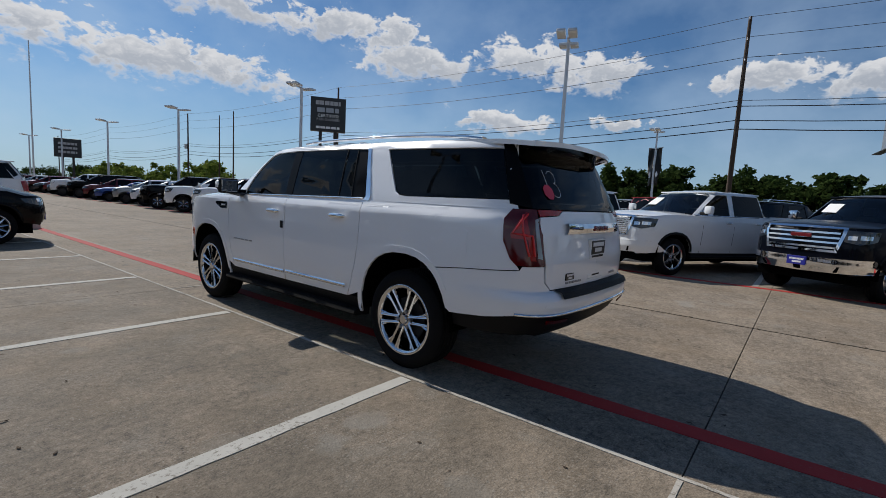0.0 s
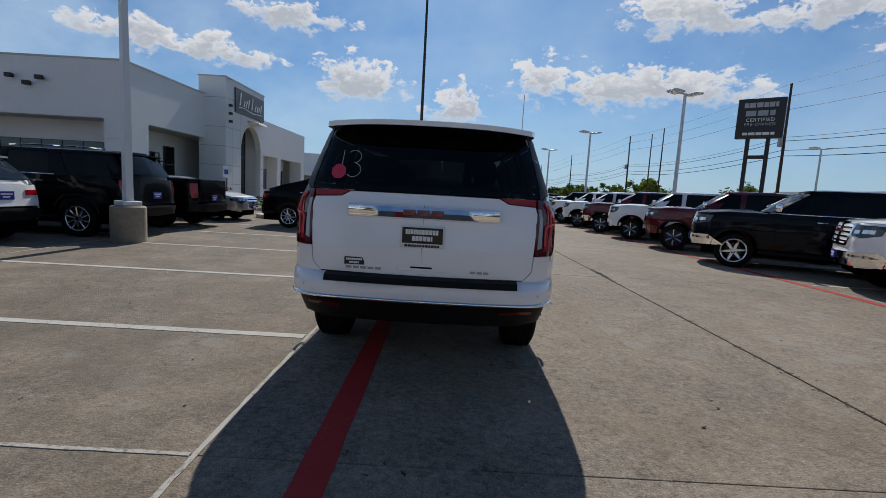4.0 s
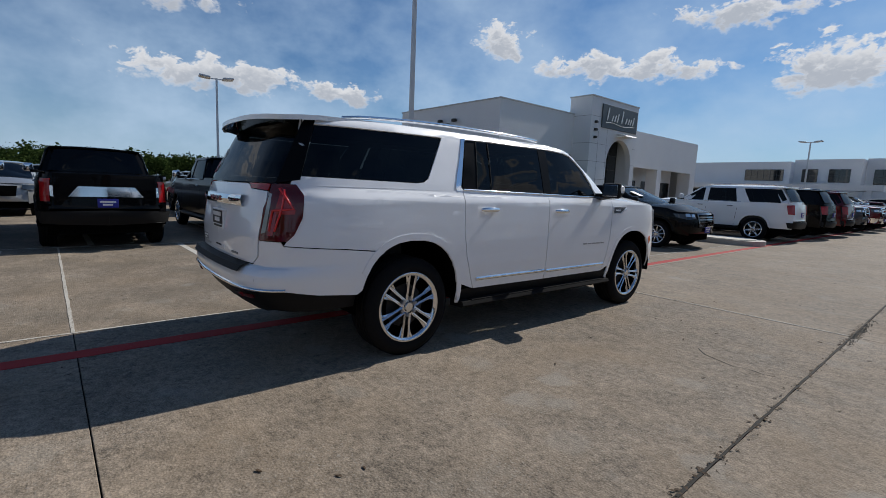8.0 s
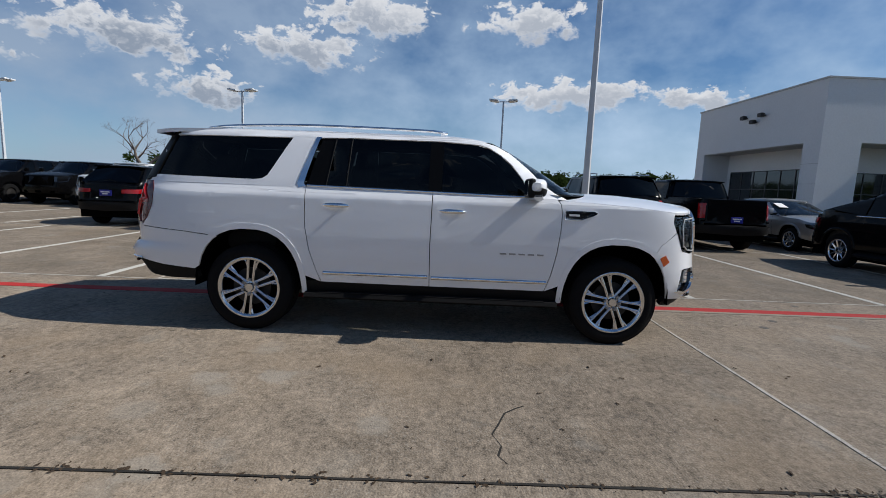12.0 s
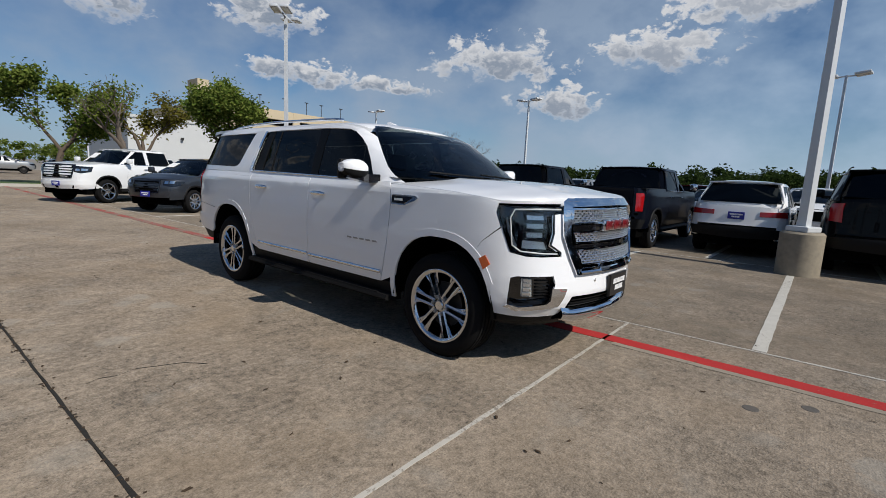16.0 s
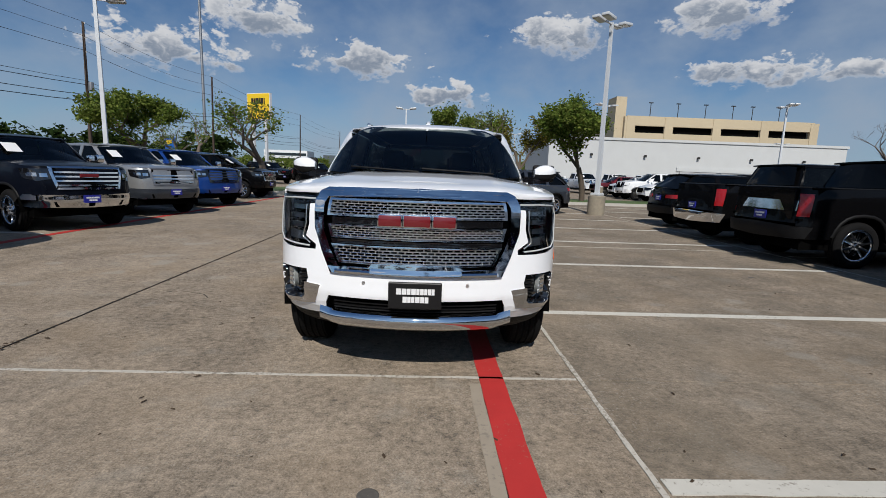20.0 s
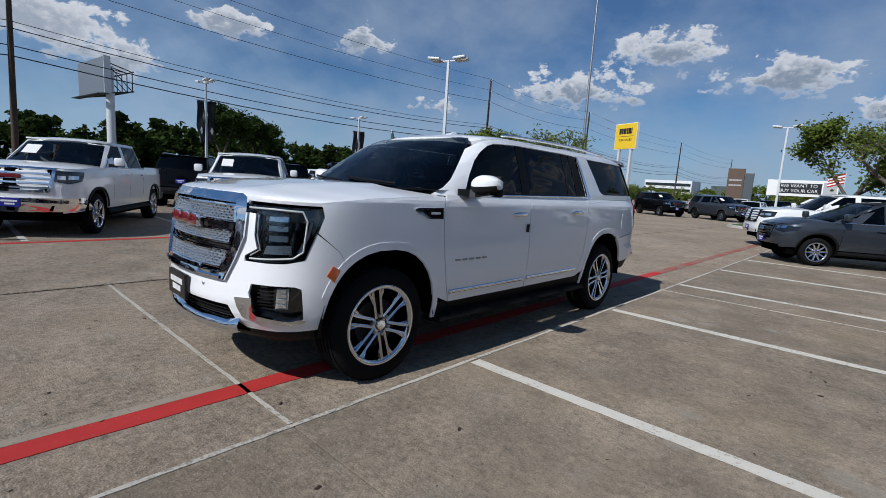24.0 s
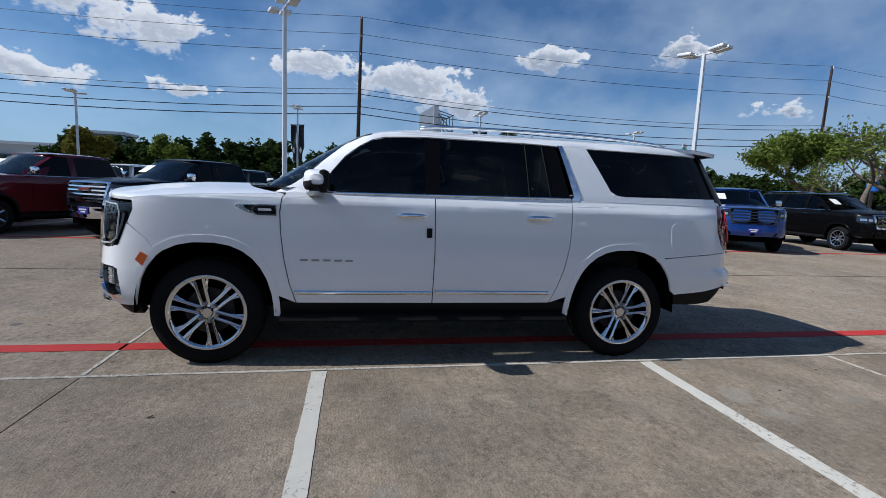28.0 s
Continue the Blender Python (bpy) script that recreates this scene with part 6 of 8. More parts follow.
    panel("tailgate", B, [[(B.sx(0, zs + .30, False), zs + .30), (B.sx(W * .80, zs + .30, False), zs + .30), (B.sx(W * .80, tz, False), tz), (B.sx(0, tz, False), tz)]], mat, car, step, -.002, .02, whole=True)
    panel("rear_bumper", B, [[(B.sx(0, zs + .02, False), zs + .02), (B.sx(W * .88, zs + .06, False), zs + .06), (B.sx(W * .93, zs + .24, False), zs + .24), (B.sx(0, zs + .26, False), zs + .26)]], (CHROME if bumper is CHROME else (TRIM if kind != "sedan" else mat)), car, step, .02 if not p["bed"] else .07, .06, whole=True)
    if tag:
        z = (zs + .40) if p["bed"] else (zs + .50)
        y = -abs(B.flat(B.sx(0, z, False), z).y) - .006
        o = part("rear_plate", boxed(-.155, .155, y - .012, y + .01, z - .078, z + .078, .004), PLATEBLUE, car, "blue dealer plate")
        bm = bmesh.new()
        word_bars(bm, -.12, .12, y - .014, y - .012, (z + .01, z + .042), 3, .026)
        part("plate_lettering", bm, PLATEWHITE, o)
        part("plate_lettering", word_bars(bmesh.new(), -.08, .08, y - .014, y - .012, (z - .042, z - .01), 2, .026), PLATEWHITE, o)
    if tail:
        z = zs + .60
        panel("tailgate_trim", B, [[(B.sx(0, z - .09, False), z - .09), (B.sx(W * .78, z - .09, False), z - .09), (B.sx(W * .78, z + .09, False), z + .09), (B.sx(0, z + .09, False), z + .09)]], tail, car, .4, .014, .02, "bright tailgate panel", whole=True)
    # bonnet
    rows = []
    for v in np.linspace(0, 1, 8):
        row = []
        for s in np.linspace(-1, 1, 13):
            a = abs(s)
            ye = hood_y + v * (yf - .42 - hood_y)
            ze = np.interp(v, [0, .5, 1], [zb + .0, (zh + zb) / 2 + .03, zh + .012])
            xe = B.flat(B.sy(ye, min(ze, zb)), min(ze, zb)).x
            x = s * xe
            yc = p["ws0"] + .08 + v * (yf - .10 - p["ws0"] - .08)
            zc = np.interp(v, [0, .4, .8, 1], [zb + .07, zb + .06, zh + .06, zh + .01])
            y = yc * (1 - a ** 4) + ye * a ** 4
            if v > .7:
                y += (B.flat(B.sx(a * xe, zh), zh).y - y) * ((v - .7) / .3) ** 1.5
            row.append((x, y, zc + (ze - zc) * a ** 2.6))
        rows.append(row)
    bm = bmesh.new()
    grid(bm, rows)
    bmesh.ops.recalc_face_normals(bm, faces=bm.faces)
    part("bonnet", crisp(bm, 45), mat, car)
    # windscreen, roof, rear window
    zt = H - .06
    ws = [(G.sx(0, zt), zt), (G.sx(W * .60, zt - .01), zt - .01), (G.sx(W * .70, H - .14), H - .14), (G.sx(W * .87, zb + .09), zb + .09), (G.sx(W * .87, zb + .04), zb + .04), (G.sx(0, zb + .04), zb + .04)]
    panel("windscreen", G, [ws], WINDSCREEN, car, .3, .002, .004, whole=True)
    if lod < 2 and tag:
        o = boxed(.34, .60, -.002, .002, -.17, .17)
        z = zb + .30
        n = G.normal(G.sx(.47, z), z)
        m = Matrix.Translation(G.pt(G.sx(.47, z), z, .012) + Vector((0, 0, 0))) @ Matrix.Rotation(-math.asin(n.z), 4, "X").inverted() @ Matrix.Translation((-.47, 0, 0))
        bmesh.ops.transform(o, matrix=m, verts=o.verts)
        part("window_sheet", o, PAPER, car, "white price sheet on the windscreen")
    rr = [(G.sx(0, zt - .02, False), zt - .02), (G.sx(W * .66, zt - .02, False), zt - .02), (G.sx(W * .80, zb + .08, False), zb + .08), (G.sx(0, zb + .08, False), zb + .08)]
    panel("rear_window", G, [rr[::-1]], PRIVACY, car, .4, .006, .004, whole=True)
    panel("rear_pillar", G, [[(G.sx(0, H - .03, False), H - .03), (G.sx(W * .72, H - .03, False), H - .03), (G.sx(W * .93, zb, False), zb), (G.sx(0, zb, False), zb)][::-1]], mat if kind in ("pickup", "sedan", "coupe") else mat, car, .4, -.002, .0, whole=True)
    panel("front_pillar", G, [[(G.sx(0, H - .03), H - .03), (G.sx(W * .66, H - .03), H - .03), (G.sx(W * .95, zb), zb), (G.sx(W * .86, zb), zb), (G.sx(W * .68, H - .12), H - .12), (G.sx(0, H - .09), H - .09)]], mat, car, .3, -.001, .0, whole=True)
    rows = []
    for y in np.linspace(p["ws1"] + .02, p["rt1"] + (0 if kind != "coupe" else .1), 9):
        f = (y - p["rt1"]) / (p["ws1"] - p["rt1"])
        zc = H + .01 - .05 * max(0, f - .8) / .2 - .03 * max(0, .25 - f) / .25
        rows.append([(s * (W - .25), y - (.10 * abs(s) ** 3 if f > .9 else 0), zc + (H - .04 - zc) * abs(s) ** 2.6) for s in np.linspace(-1, 1, 11)])
    bm = bmesh.new()
    grid(bm, rows)
    r = bmesh.ops.extrude_edge_only(bm, edges=[e for e in bm.edges if e.is_boundary])["geom"]
    bmesh.ops.translate(bm, vec=(0, 0, -.03), verts=[v for v in r if isinstance(v, bmesh.types.BMVert)])
    bmesh.ops.recalc_face_normals(bm, faces=bm.faces)
    part("roof", crisp(bm, 40), mat, car)
    if kind == "suv" and lod < 2:
        for s in (1, -1):
            part("roof_rail", tube(bmesh.new(), [(s * (W - .30), .1 - 2.1 * k / 8, H + .015 + .03 * math.sin(math.pi * k / 8) ** .4) for k in range(9)], .016, 6), trim, car)
    if p["bed"]:
        part("cargo_bed", boxed(-W + .14, W - .14, yr + .08, p["rt0"] - .05, .80, .84), VOID, car)
        for s in (1, -1):
            part("bed_wall", boxed(s * (W - .13) - .04, s * (W - .13) + .04, yr + .32, p["rt0"] - .04, .80, bedz - .01), mat, car)
            part("bed_rail", boxed(s * (W - .11) - .05, s * (W - .11) + .05, yr + .24, p["rt0"] - .04, bedz - .012, bedz + .012, .01), TRIM, car)
        part("cab_back", boxed(-W + .12, W - .12, p["rt0"] - .05, p["rt0"] + .02, .6, zb + .04), mat, car)
        part("tailgate_inner", boxed(-W + .26, W - .26, yr + .05, yr + .10, .82, bedz, .01), mat, car)
    elif kind == "sedan" or kind == "coupe":
        part("boot_lid", grid(bmesh.new(), [[(s * W * .86, p["rt0"] + .12 + (yr + .1 - p["rt0"] - .12) * v, zb + .035 * (1 - s * s) - .02 * v) for s in np.linspace(-1, 1, 9)] for v in np.linspace(0, 1, 4)]), mat, car)
    part("underbody", boxed(-W + .16, W - .16, yr + .16, yf - .30, zs - .16, zs + .14), VOID, car)
    part("cabin", boxed(-W + .13, W - .13, p["rt0"] + .12, p["ws0"] - .3, zs + .10, zb - .04), CABIN, car)
    if lod < 2:
        for x in (-.4, .4):
            bm = boxed(x - .22, x + .22, -.32, -.18, zb - .3, zb + .17, .06)
            box(bm, x - .12, x + .12, -.33, -.23, zb + .19, zb + .36, .04)
            part("seat", crisp(bm), CABIN, car)
        for yc in (p["wf"], p["wr"]):
            ln = bmesh.new()
            pts = [q for q in arch(yc, p["rt"], rx + .02, rz + .02, a0=0, a1=180, k=8)]
            grid(ln, [[(x, y, z) for y, z in pts] for x in (-W + .02, W - .02)])
            part("wheel_liner", ln, VOID, car)
    if lod == 2:
        # far off: joined by surface
        by = {}
        for o in list(car.children):
            nm = {"privacy_glass": "windows", "windscreen_glass": "windscreen", "red_lens": "tail_lamps", "gloss_black": "headlamps"}.get(o.data.materials[0].name, "body" if o.data.materials[0] is mat else "trim")
            by.setdefault(nm, []).append(o)
        for nm, obs in by.items():
            bm = bmesh.new()
            mats = []
            for o in obs:
                if o.data.materials[0] not in mats:
                    mats.append(o.data.materials[0])
                a = len(bm.faces)
                bm.from_mesh(o.data)
                bm.faces.ensure_lookup_table()
                for f in bm.faces[a:]:
                    f.material_index = mats.index(o.data.materials[0])
                for c in list(o.children):
                    bpy.data.objects.remove(c)
                bpy.data.objects.remove(o)
            part(nm, bm, mats, car)
    if lod == 0:
        wheels(car, W - .03, (p["wf"], p["wr"]), p["rt"], p["rt"], p["rt"] * .68, .25, wheel, wheel_mat)
    else:
        far_wheels(car, W - .03, (p["wf"], p["wr"]), p["rt"], lod)
    return car


FARW = {}


def far_wheels(car, x, ys, r, lod):
    if r not in FARW:
        a, b = bmesh.new(), bmesh.new()
        lathe(a, [(r * .66, .0), (r - .02, .0), (r, -.04), (r, -.22), (r * .6, -.24)], "x", 20)
        lathe(b, [(.001, -.03), (r * .2, -.03), (r * .56, -.06), (r * .62, -.004), (r * .66, .002)], "x", 16)
        out = []
        c = bmesh.new()
        for k in range(6):
            m = Matrix.Rotation(2 * math.pi * k / 6, 4, "X")
            grid(c, [[m @ Vector((-.045 + .04 * q, -.028, r * q)), m @ Vector((-.03 + .04 * q, 0, r * q)), m @ Vector((-.045 + .04 * q, .028, r * q))] for q in (.06, .35, .63)])
        for nm, bm, mt in (("wheel", a, RUBBER), ("rim", b, DARKIRON), ("spokes", c, ALLOY)):
            bmesh.ops.recalc_face_normals(bm, faces=bm.faces)
            me = bpy.data.meshes.new(nm)
            bm.to_mesh(me)
            bm.free()
            me.materials.append(mt)
            out.append(me)
        FARW[r] = out
    for y in ys:
        for s in (1, -1):
            w = new("wheel", FARW[r][0])
            w.parent = car
            w.matrix_basis = Matrix.Translation((s * x, y, r)) @ Matrix.Rotation(0 if s > 0 else math.pi, 4, "Z")
            for nm, me in zip(("rim", "spokes")[:2 if lod < 2 else 1], FARW[r][1:]):
                new(nm, me).parent = w


def at(x, y, yaw):
    return pose(x, y, 0, 0, 0, yaw)


def car_park():
    E = "angled row of parked vehicles beside the lane"
    Wt = "row of vehicles parked tail out"
    # east row, noses towards the lane
    vehicle("pickup", WHITE2, "white heavy pickup with chrome mesh grille and large mirrors", "truck", at(9.36, -2.1, 60), E, "mesh", wheel=6, bumper=WHITE2)
    vehicle("pickup", WHITE2, "white crew cab pickup with black grille bars and chrome bumper", "truck", at(10.2, 1.55, 60), E, "bars", wheel=6, bumper=CHROME)
    vehicle("pickup", NAVYP, "black crew cab pickup with chrome grille bars", "truck", at(9.15, 4.95, 60), E, "bars", wheel=6, bumper=CHROME)
    vehicle("pickup", NAVYP, "dark pickup with wide chrome grille", "truck", at(9.3, -5.5, 62), E, "bars", wheel=6, bumper=CHROME)
    vehicle("pickup", SILVERP, "grey metallic pickup with dark grille", "truck", at(9.35, -8.8, 62), E, "ford", wheel=6, bumper=GREYP)
    vehicle("pickup", BLUEP, "bright blue pickup with black grille", "truck", at(9.4, -12.1, 62), E, "black", wheel=6, bumper=BLUEP, wheel_mat=GLOSSBLACK)
    vehicle("suv", BLACKP, "black sport utility vehicle with chrome mesh grille", "car", at(9.6, -16.5, 84), E, "mesh", wheel=10, bumper=BLACKP)
    vehicle("pickup", MAROONP, "maroon crew cab pickup with black wheels", "truck", at(9.4, 8.4, 60), E, "black", 1, 6, bumper=MAROONP, wheel_mat=GLOSSBLACK)
    a = vehicle("pickup", WHITE2, "white pickup in the angled row", "truck", at(9.4, 11.8, 60), E, "bars", 1, 6, bumper=WHITE2)
    b = vehicle("pickup", MAROONP, "maroon pickup in the angled row", "truck", at(9.3, 15.0, 60), E, "bars", 1, 6, bumper=CHROME)
    copy_thing(a, at(9.2, 18.3, 60))
    copy_thing(a, at(9.2, 21.5, 60))
    c = vehicle("pickup", BLACKP, "black pickup in the angled row", "truck", at(9.2, 24.8, 60), E, "bars", 1, 6, bumper=BLACKP)
    # second line behind the east row
    vehicle("pickup", REDP, "red pickup behind the front row", "truck", at(17.0, .5, -120), "", "bars", 1, 6)
    vehicle("suv", BLACKP, "black sport utility vehicle behind the front row", "car", at(17.2, -3.4, -120), "", "bars", 1, 6)
    vehicle("pickup", GREYP, "grey pickup behind the front row", "truck", at(17.0, 5.2, -120), "", "bars", 1, 6)
    copy_thing(c, at(17.2, -7.5, -120))
    copy_thing(a, at(17.0, 9.5, -120))
    copy_thing(b, at(17.0, -11.8, -120))
    # west row, tails towards the lane
    vehicle("pickup", NAVYP, "dark blue double cab pickup with red tail lamps", "truck", at(-9.68, -.05, 90), Wt, "bars", wheel=6)
    vehicle("pickup", BLACKP, "black heavy pickup with silver tailgate panel", "truck", at(-9.35, -3.1, 90), Wt, "bars", wheel=10, tail=ALLOY)
    vehicle("pickup", BLACKP, "black pickup with chrome rear bumper", "truck", at(-9.6, -5.85, 90), Wt, "bars", wheel=6, bumper=CHROME)
    vehicle("crossover", BLACKP, "black crossover with slim tail lamps", "car", at(-9.6, -8.85, 90), Wt, "bars", wheel=10)
    vehicle("crossover", WHITE2, "white crossover with dark tail lamps", "car", at(-10.3, 2.5, 90), Wt, "bars", wheel=10)
    vehicle("suv", BLACKP, "large black sport utility vehicle", "car", at(-9.4, 4.95, 90), Wt, "bars", wheel=10)
    vehicle("pickup", BLACKP, "black crew cab pickup with tail out", "truck", at(-9.7, 7.75, 90), Wt, "bars", wheel=6)
    vehicle("sedan", SILVERP, "silver sedan with chrome grille", "car", at(-9.3, 10.9, -90), "", "bars", wheel=10)
    vehicle("coupe", BLACKP, "black sloping roof crossover parked across the bays", "car", at(-3.42, 9.78, -92), "", "black", wheel=10)
    # north row beyond the kerb island
    N = "row of vehicles beyond the kerb island"
    vehicle("suv", WHITE2, "white sport utility vehicle with tail out", "car", at(-2.9, 15.7, 90), N, "bars", 0, 6)
    vehicle("suv", BLACKP, "black sport utility vehicle with tail out", "car", at(-2.6, 18.9, 90), N, "bars", 1, 6)
    vehicle("suv", MAROONP, "maroon sport utility vehicle with tail out", "car", at(-2.5, 22.0, 90), N, "bars", 1, 6)
    g = vehicle("pickup", GREYP, "grey pickup in the far row", "truck", at(-2.6, 25.4, -90), N, "bars", 1, 6)
    copy_thing(b, at(-2.4, 28.8, -90))
    copy_thing(c, at(-2.4, 32.2, -90))
    copy_thing(c, at(-2.4, 35.6, -90))
    # south side
    vehicle("crossover", GREYP, "dark grey metallic crossover parked at an angle", "car", at(-3.3, -12.25, -62), "", "black", wheel=10)
    vehicle("pickup", WHITE2, "white crew cab pickup parked at an angle", "truck", at(-2.7, -17.0, -62), "", "black", wheel=6)
    s = vehicle("pickup", WHITE2, "white work pickup facing the lot", "truck", at(-11.8, -39.5, 8), "far row of white pickups", "bars", 1, 6)
    for k in range(1, 5):
        copy_thing(s, at(-11.8 - 3.4 * k, -39.5 - .3 * k, 8))
    vehicle("suv", GREYP, "dark grey sport utility vehicle with mesh grille", "car", at(5.6, -38.0, 50), "", "mesh", 1, 10)
    k = vehicle("suv", BLACKP, "black sport utility vehicle with chrome grille", "car", at(10.2, -38.2, 50), "", "mesh", 1, 10)
    copy_thing(k, at(14.6, -38.3, 50))
    copy_thing(k, at(19.0, -38.5, 50))
    vehicle("crossover", WHITE2, "small white crossover with tail lamps", "car", at(4.2, -44, 178), "", "bars", 1, 10)
    vehicle("sedan", WHITE2, "white sedan beyond the lane", "car", at(1.2, -45, 60), "", "bars", 1, 10)
    # far rows, many and small
    r = random.Random(11)
    kinds = []
    for kind, mat, lab in (("crossover", WHITE2, "white crossover far along the row"), ("crossover", SILVERP, "silver crossover far along the row"), ("sedan", BLUEP, "blue car far along the row"), ("crossover", MAROONP, "maroon crossover far along the row"), ("suv", BLACKP, "black utility vehicle far along the row"), ("pickup", WHITE2, "white pickup far along the row"), ("sedan", GREYP, "grey car far along the row")):
        kinds.append(vehicle(kind, mat, lab, "car", at(9.2, 28.2 + 3.1 * len(kinds), 60), "far row of parked cars", "bars", 2, tag=False))
    for i in range(7, 26):
        copy_thing(r.choice(kinds), at(9.2 + r.uniform(-.3, .3), 28.2 + 3.1 * i, 60))
    for i in range(14):
        copy_thing(r.choice(kinds), at(-2.6 + r.uniform(-.3, .3), 39.5 + 3.2 * i, r.choice((90, -90))))
    for i in range(16):
        copy_thing(r.choice(kinds), at(-16.5 + r.uniform(-.4, .4), -34 + 2.9 * i, -90))
    for i in range(12):
        copy_thing(r.choice(kinds), at(-24 + r.uniform(-.4, .4), -30 + 2.9 * i, 90))
    for i in range(14):
        copy_thing(r.choice(kinds), at(-34 + 4.2 * i + r.uniform(-.4, .4), -56 + r.uniform(-1, 1), r.choice((80, 0, 180))))
    for i in range(12):
        copy_thing(r.choice(kinds), at(24.5 + r.uniform(-.4, .4), -14 + 3.0 * i, -90))


car_park()

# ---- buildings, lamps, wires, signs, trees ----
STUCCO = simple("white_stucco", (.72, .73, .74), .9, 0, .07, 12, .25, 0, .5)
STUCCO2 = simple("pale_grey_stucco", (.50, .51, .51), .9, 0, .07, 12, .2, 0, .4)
BEIGE = simple("beige_concrete", (.46, .38, .26), .9, 0, .07, 2, .1, 0, .2)
STEELWHITE = simple("white_painted_steel", (.58, .60, .62), .4, .1, .05, 8)
STEELDARK = simple("dark_bronze_steel", (.03, .028, .027), .5, .3, .1, 8)
SEAM = simple("panel_seam", (.30, .30, .30), .9, 0, .1)
LAMPLENS = simple("lamp_lens_white", (.75, .75, .70), .3, 0, .05)
WOODPOLE = simple("creosote_wood", (.06, .04, .028), .9, 0, .3, 9, .4)
WIRE = simple("black_cable", (.01, .01, .011), .6)
SIGNBLACK = simple("sign_black", (.012, .013, .015), .35, 0, .1, 3)
SIGNSLATE = simple("sign_slate", (.07, .085, .095), .5, 0, .1, 3)
SIGNYELLOW = simple("sign_yellow", (.75, .50, .02), .45, 0, .05, 3)
SIGNWHITE = simple("sign_white", (.75, .75, .74), .5, 0, .03)
SIGNGREY = simple("sign_grey_letters", (.40, .40, .41), .5, 0, .03)
SIGNGREEN = simple("sign_green", (.01, .22, .12), .5, 0, .05)
SIGNBLUE = simple("sign_blue", (.01, .10, .40), .5, 0, .05)
SIGNBROWN = simple("sign_brown", (.10, .065, .045), .6, 0, .1, 3)
DARKGLASS = simple("dark_window_glass", (.010, .014, .017), .06, 0, .1, 2, 0, .6)
MULLION = simple("bronze_mullion", (.10, .10, .10), .5, .4)
BARK = simple("tree_bark", (.10, .075, .055), .95, 0, .3, 14, .6)
TWIG = simple("bare_twigs", (.13, .105, .085), .95, 0, .3, 14)
FLAGRED = simple("cloth_red", (.40, .03, .03), .9)
FLAGBLUE = simple("cloth_blue", (.02, .03, .15), .9)


def leaf_material(name, a, b):
    m, n = material(name)
    r = n.add("ShaderNodeNewGeometry").outputs["Random Per Island"]
    c = n.mix(r, a, b)
    d = n.add("ShaderNodeBsdfDiffuse", (c,))
    t = n.add("ShaderNodeBsdfTranslucent", (c,))
    s = n.add("ShaderNodeMixShader", (.3, d.outputs[0], t.outputs[0]))
    n.add("ShaderNodeOutputMaterial", (s.outputs[0],))
    return m


LEAF = leaf_material("oak_leaves", (.06, .105, .018), (.20, .24, .055))
LEAFDARK = leaf_material("dark_leaves", (.018, .035, .010), (.05, .075, .022))
LEAFYELLOW = leaf_material("yellowing_leaves", (.10, .10, .02), (.20, .17, .04))


def wall_box(name, parent, mat, x0, x1, y0, y1, z0, z1, label="", bev=0.0):
    return part(name, boxed(x0, x1, y0, y1, z0, z1, bev), mat, parent, label)


def glazing(parent, axis, plane, a0, a1, z0, z1, cols, rows=1, out=1):
    """A window band with frame and single panes on a wall facing along axis."""
    t = .06 * out
    fr = bmesh.new()

    def bar(a, b, c, d):
        if axis == "x":
            box(fr, min(plane, plane + t), max(plane, plane + t), a, b, c, d)
        else:
            box(fr, a, b, min(plane, plane + t), max(plane, plane + t), c, d)
    w = .04
    for k in range(cols + 1):
        a = a0 + (a1 - a0) * k / cols
        bar(a - w / 2, a + w / 2, z0, z1)
    for k in range(rows + 1):
        z = z0 + (z1 - z0) * k / rows
        for j in range(cols):
            bar(a0 + (a1 - a0) * j / cols + w / 2, a0 + (a1 - a0) * (j + 1) / cols - w / 2, z - w / 2, z + w / 2)
    win = part("window", fr, MULLION, parent)
    for k in range(cols):
        for j in range(rows):
            a, b = a0 + (a1 - a0) * k / cols + w / 2, a0 + (a1 - a0) * (k + 1) / cols - w / 2
            c, d = z0 + (z1 - z0) * j / rows + w / 2, z0 + (z1 - z0) * (j + 1) / rows - w / 2
            p0, p1 = sorted((plane + .01 * out, plane + .03 * out))
            part("pane", boxed(p0, p1, a, b, c, d) if axis == "x" else boxed(a, b, p0, p1, c, d), DARKGLASS, win)


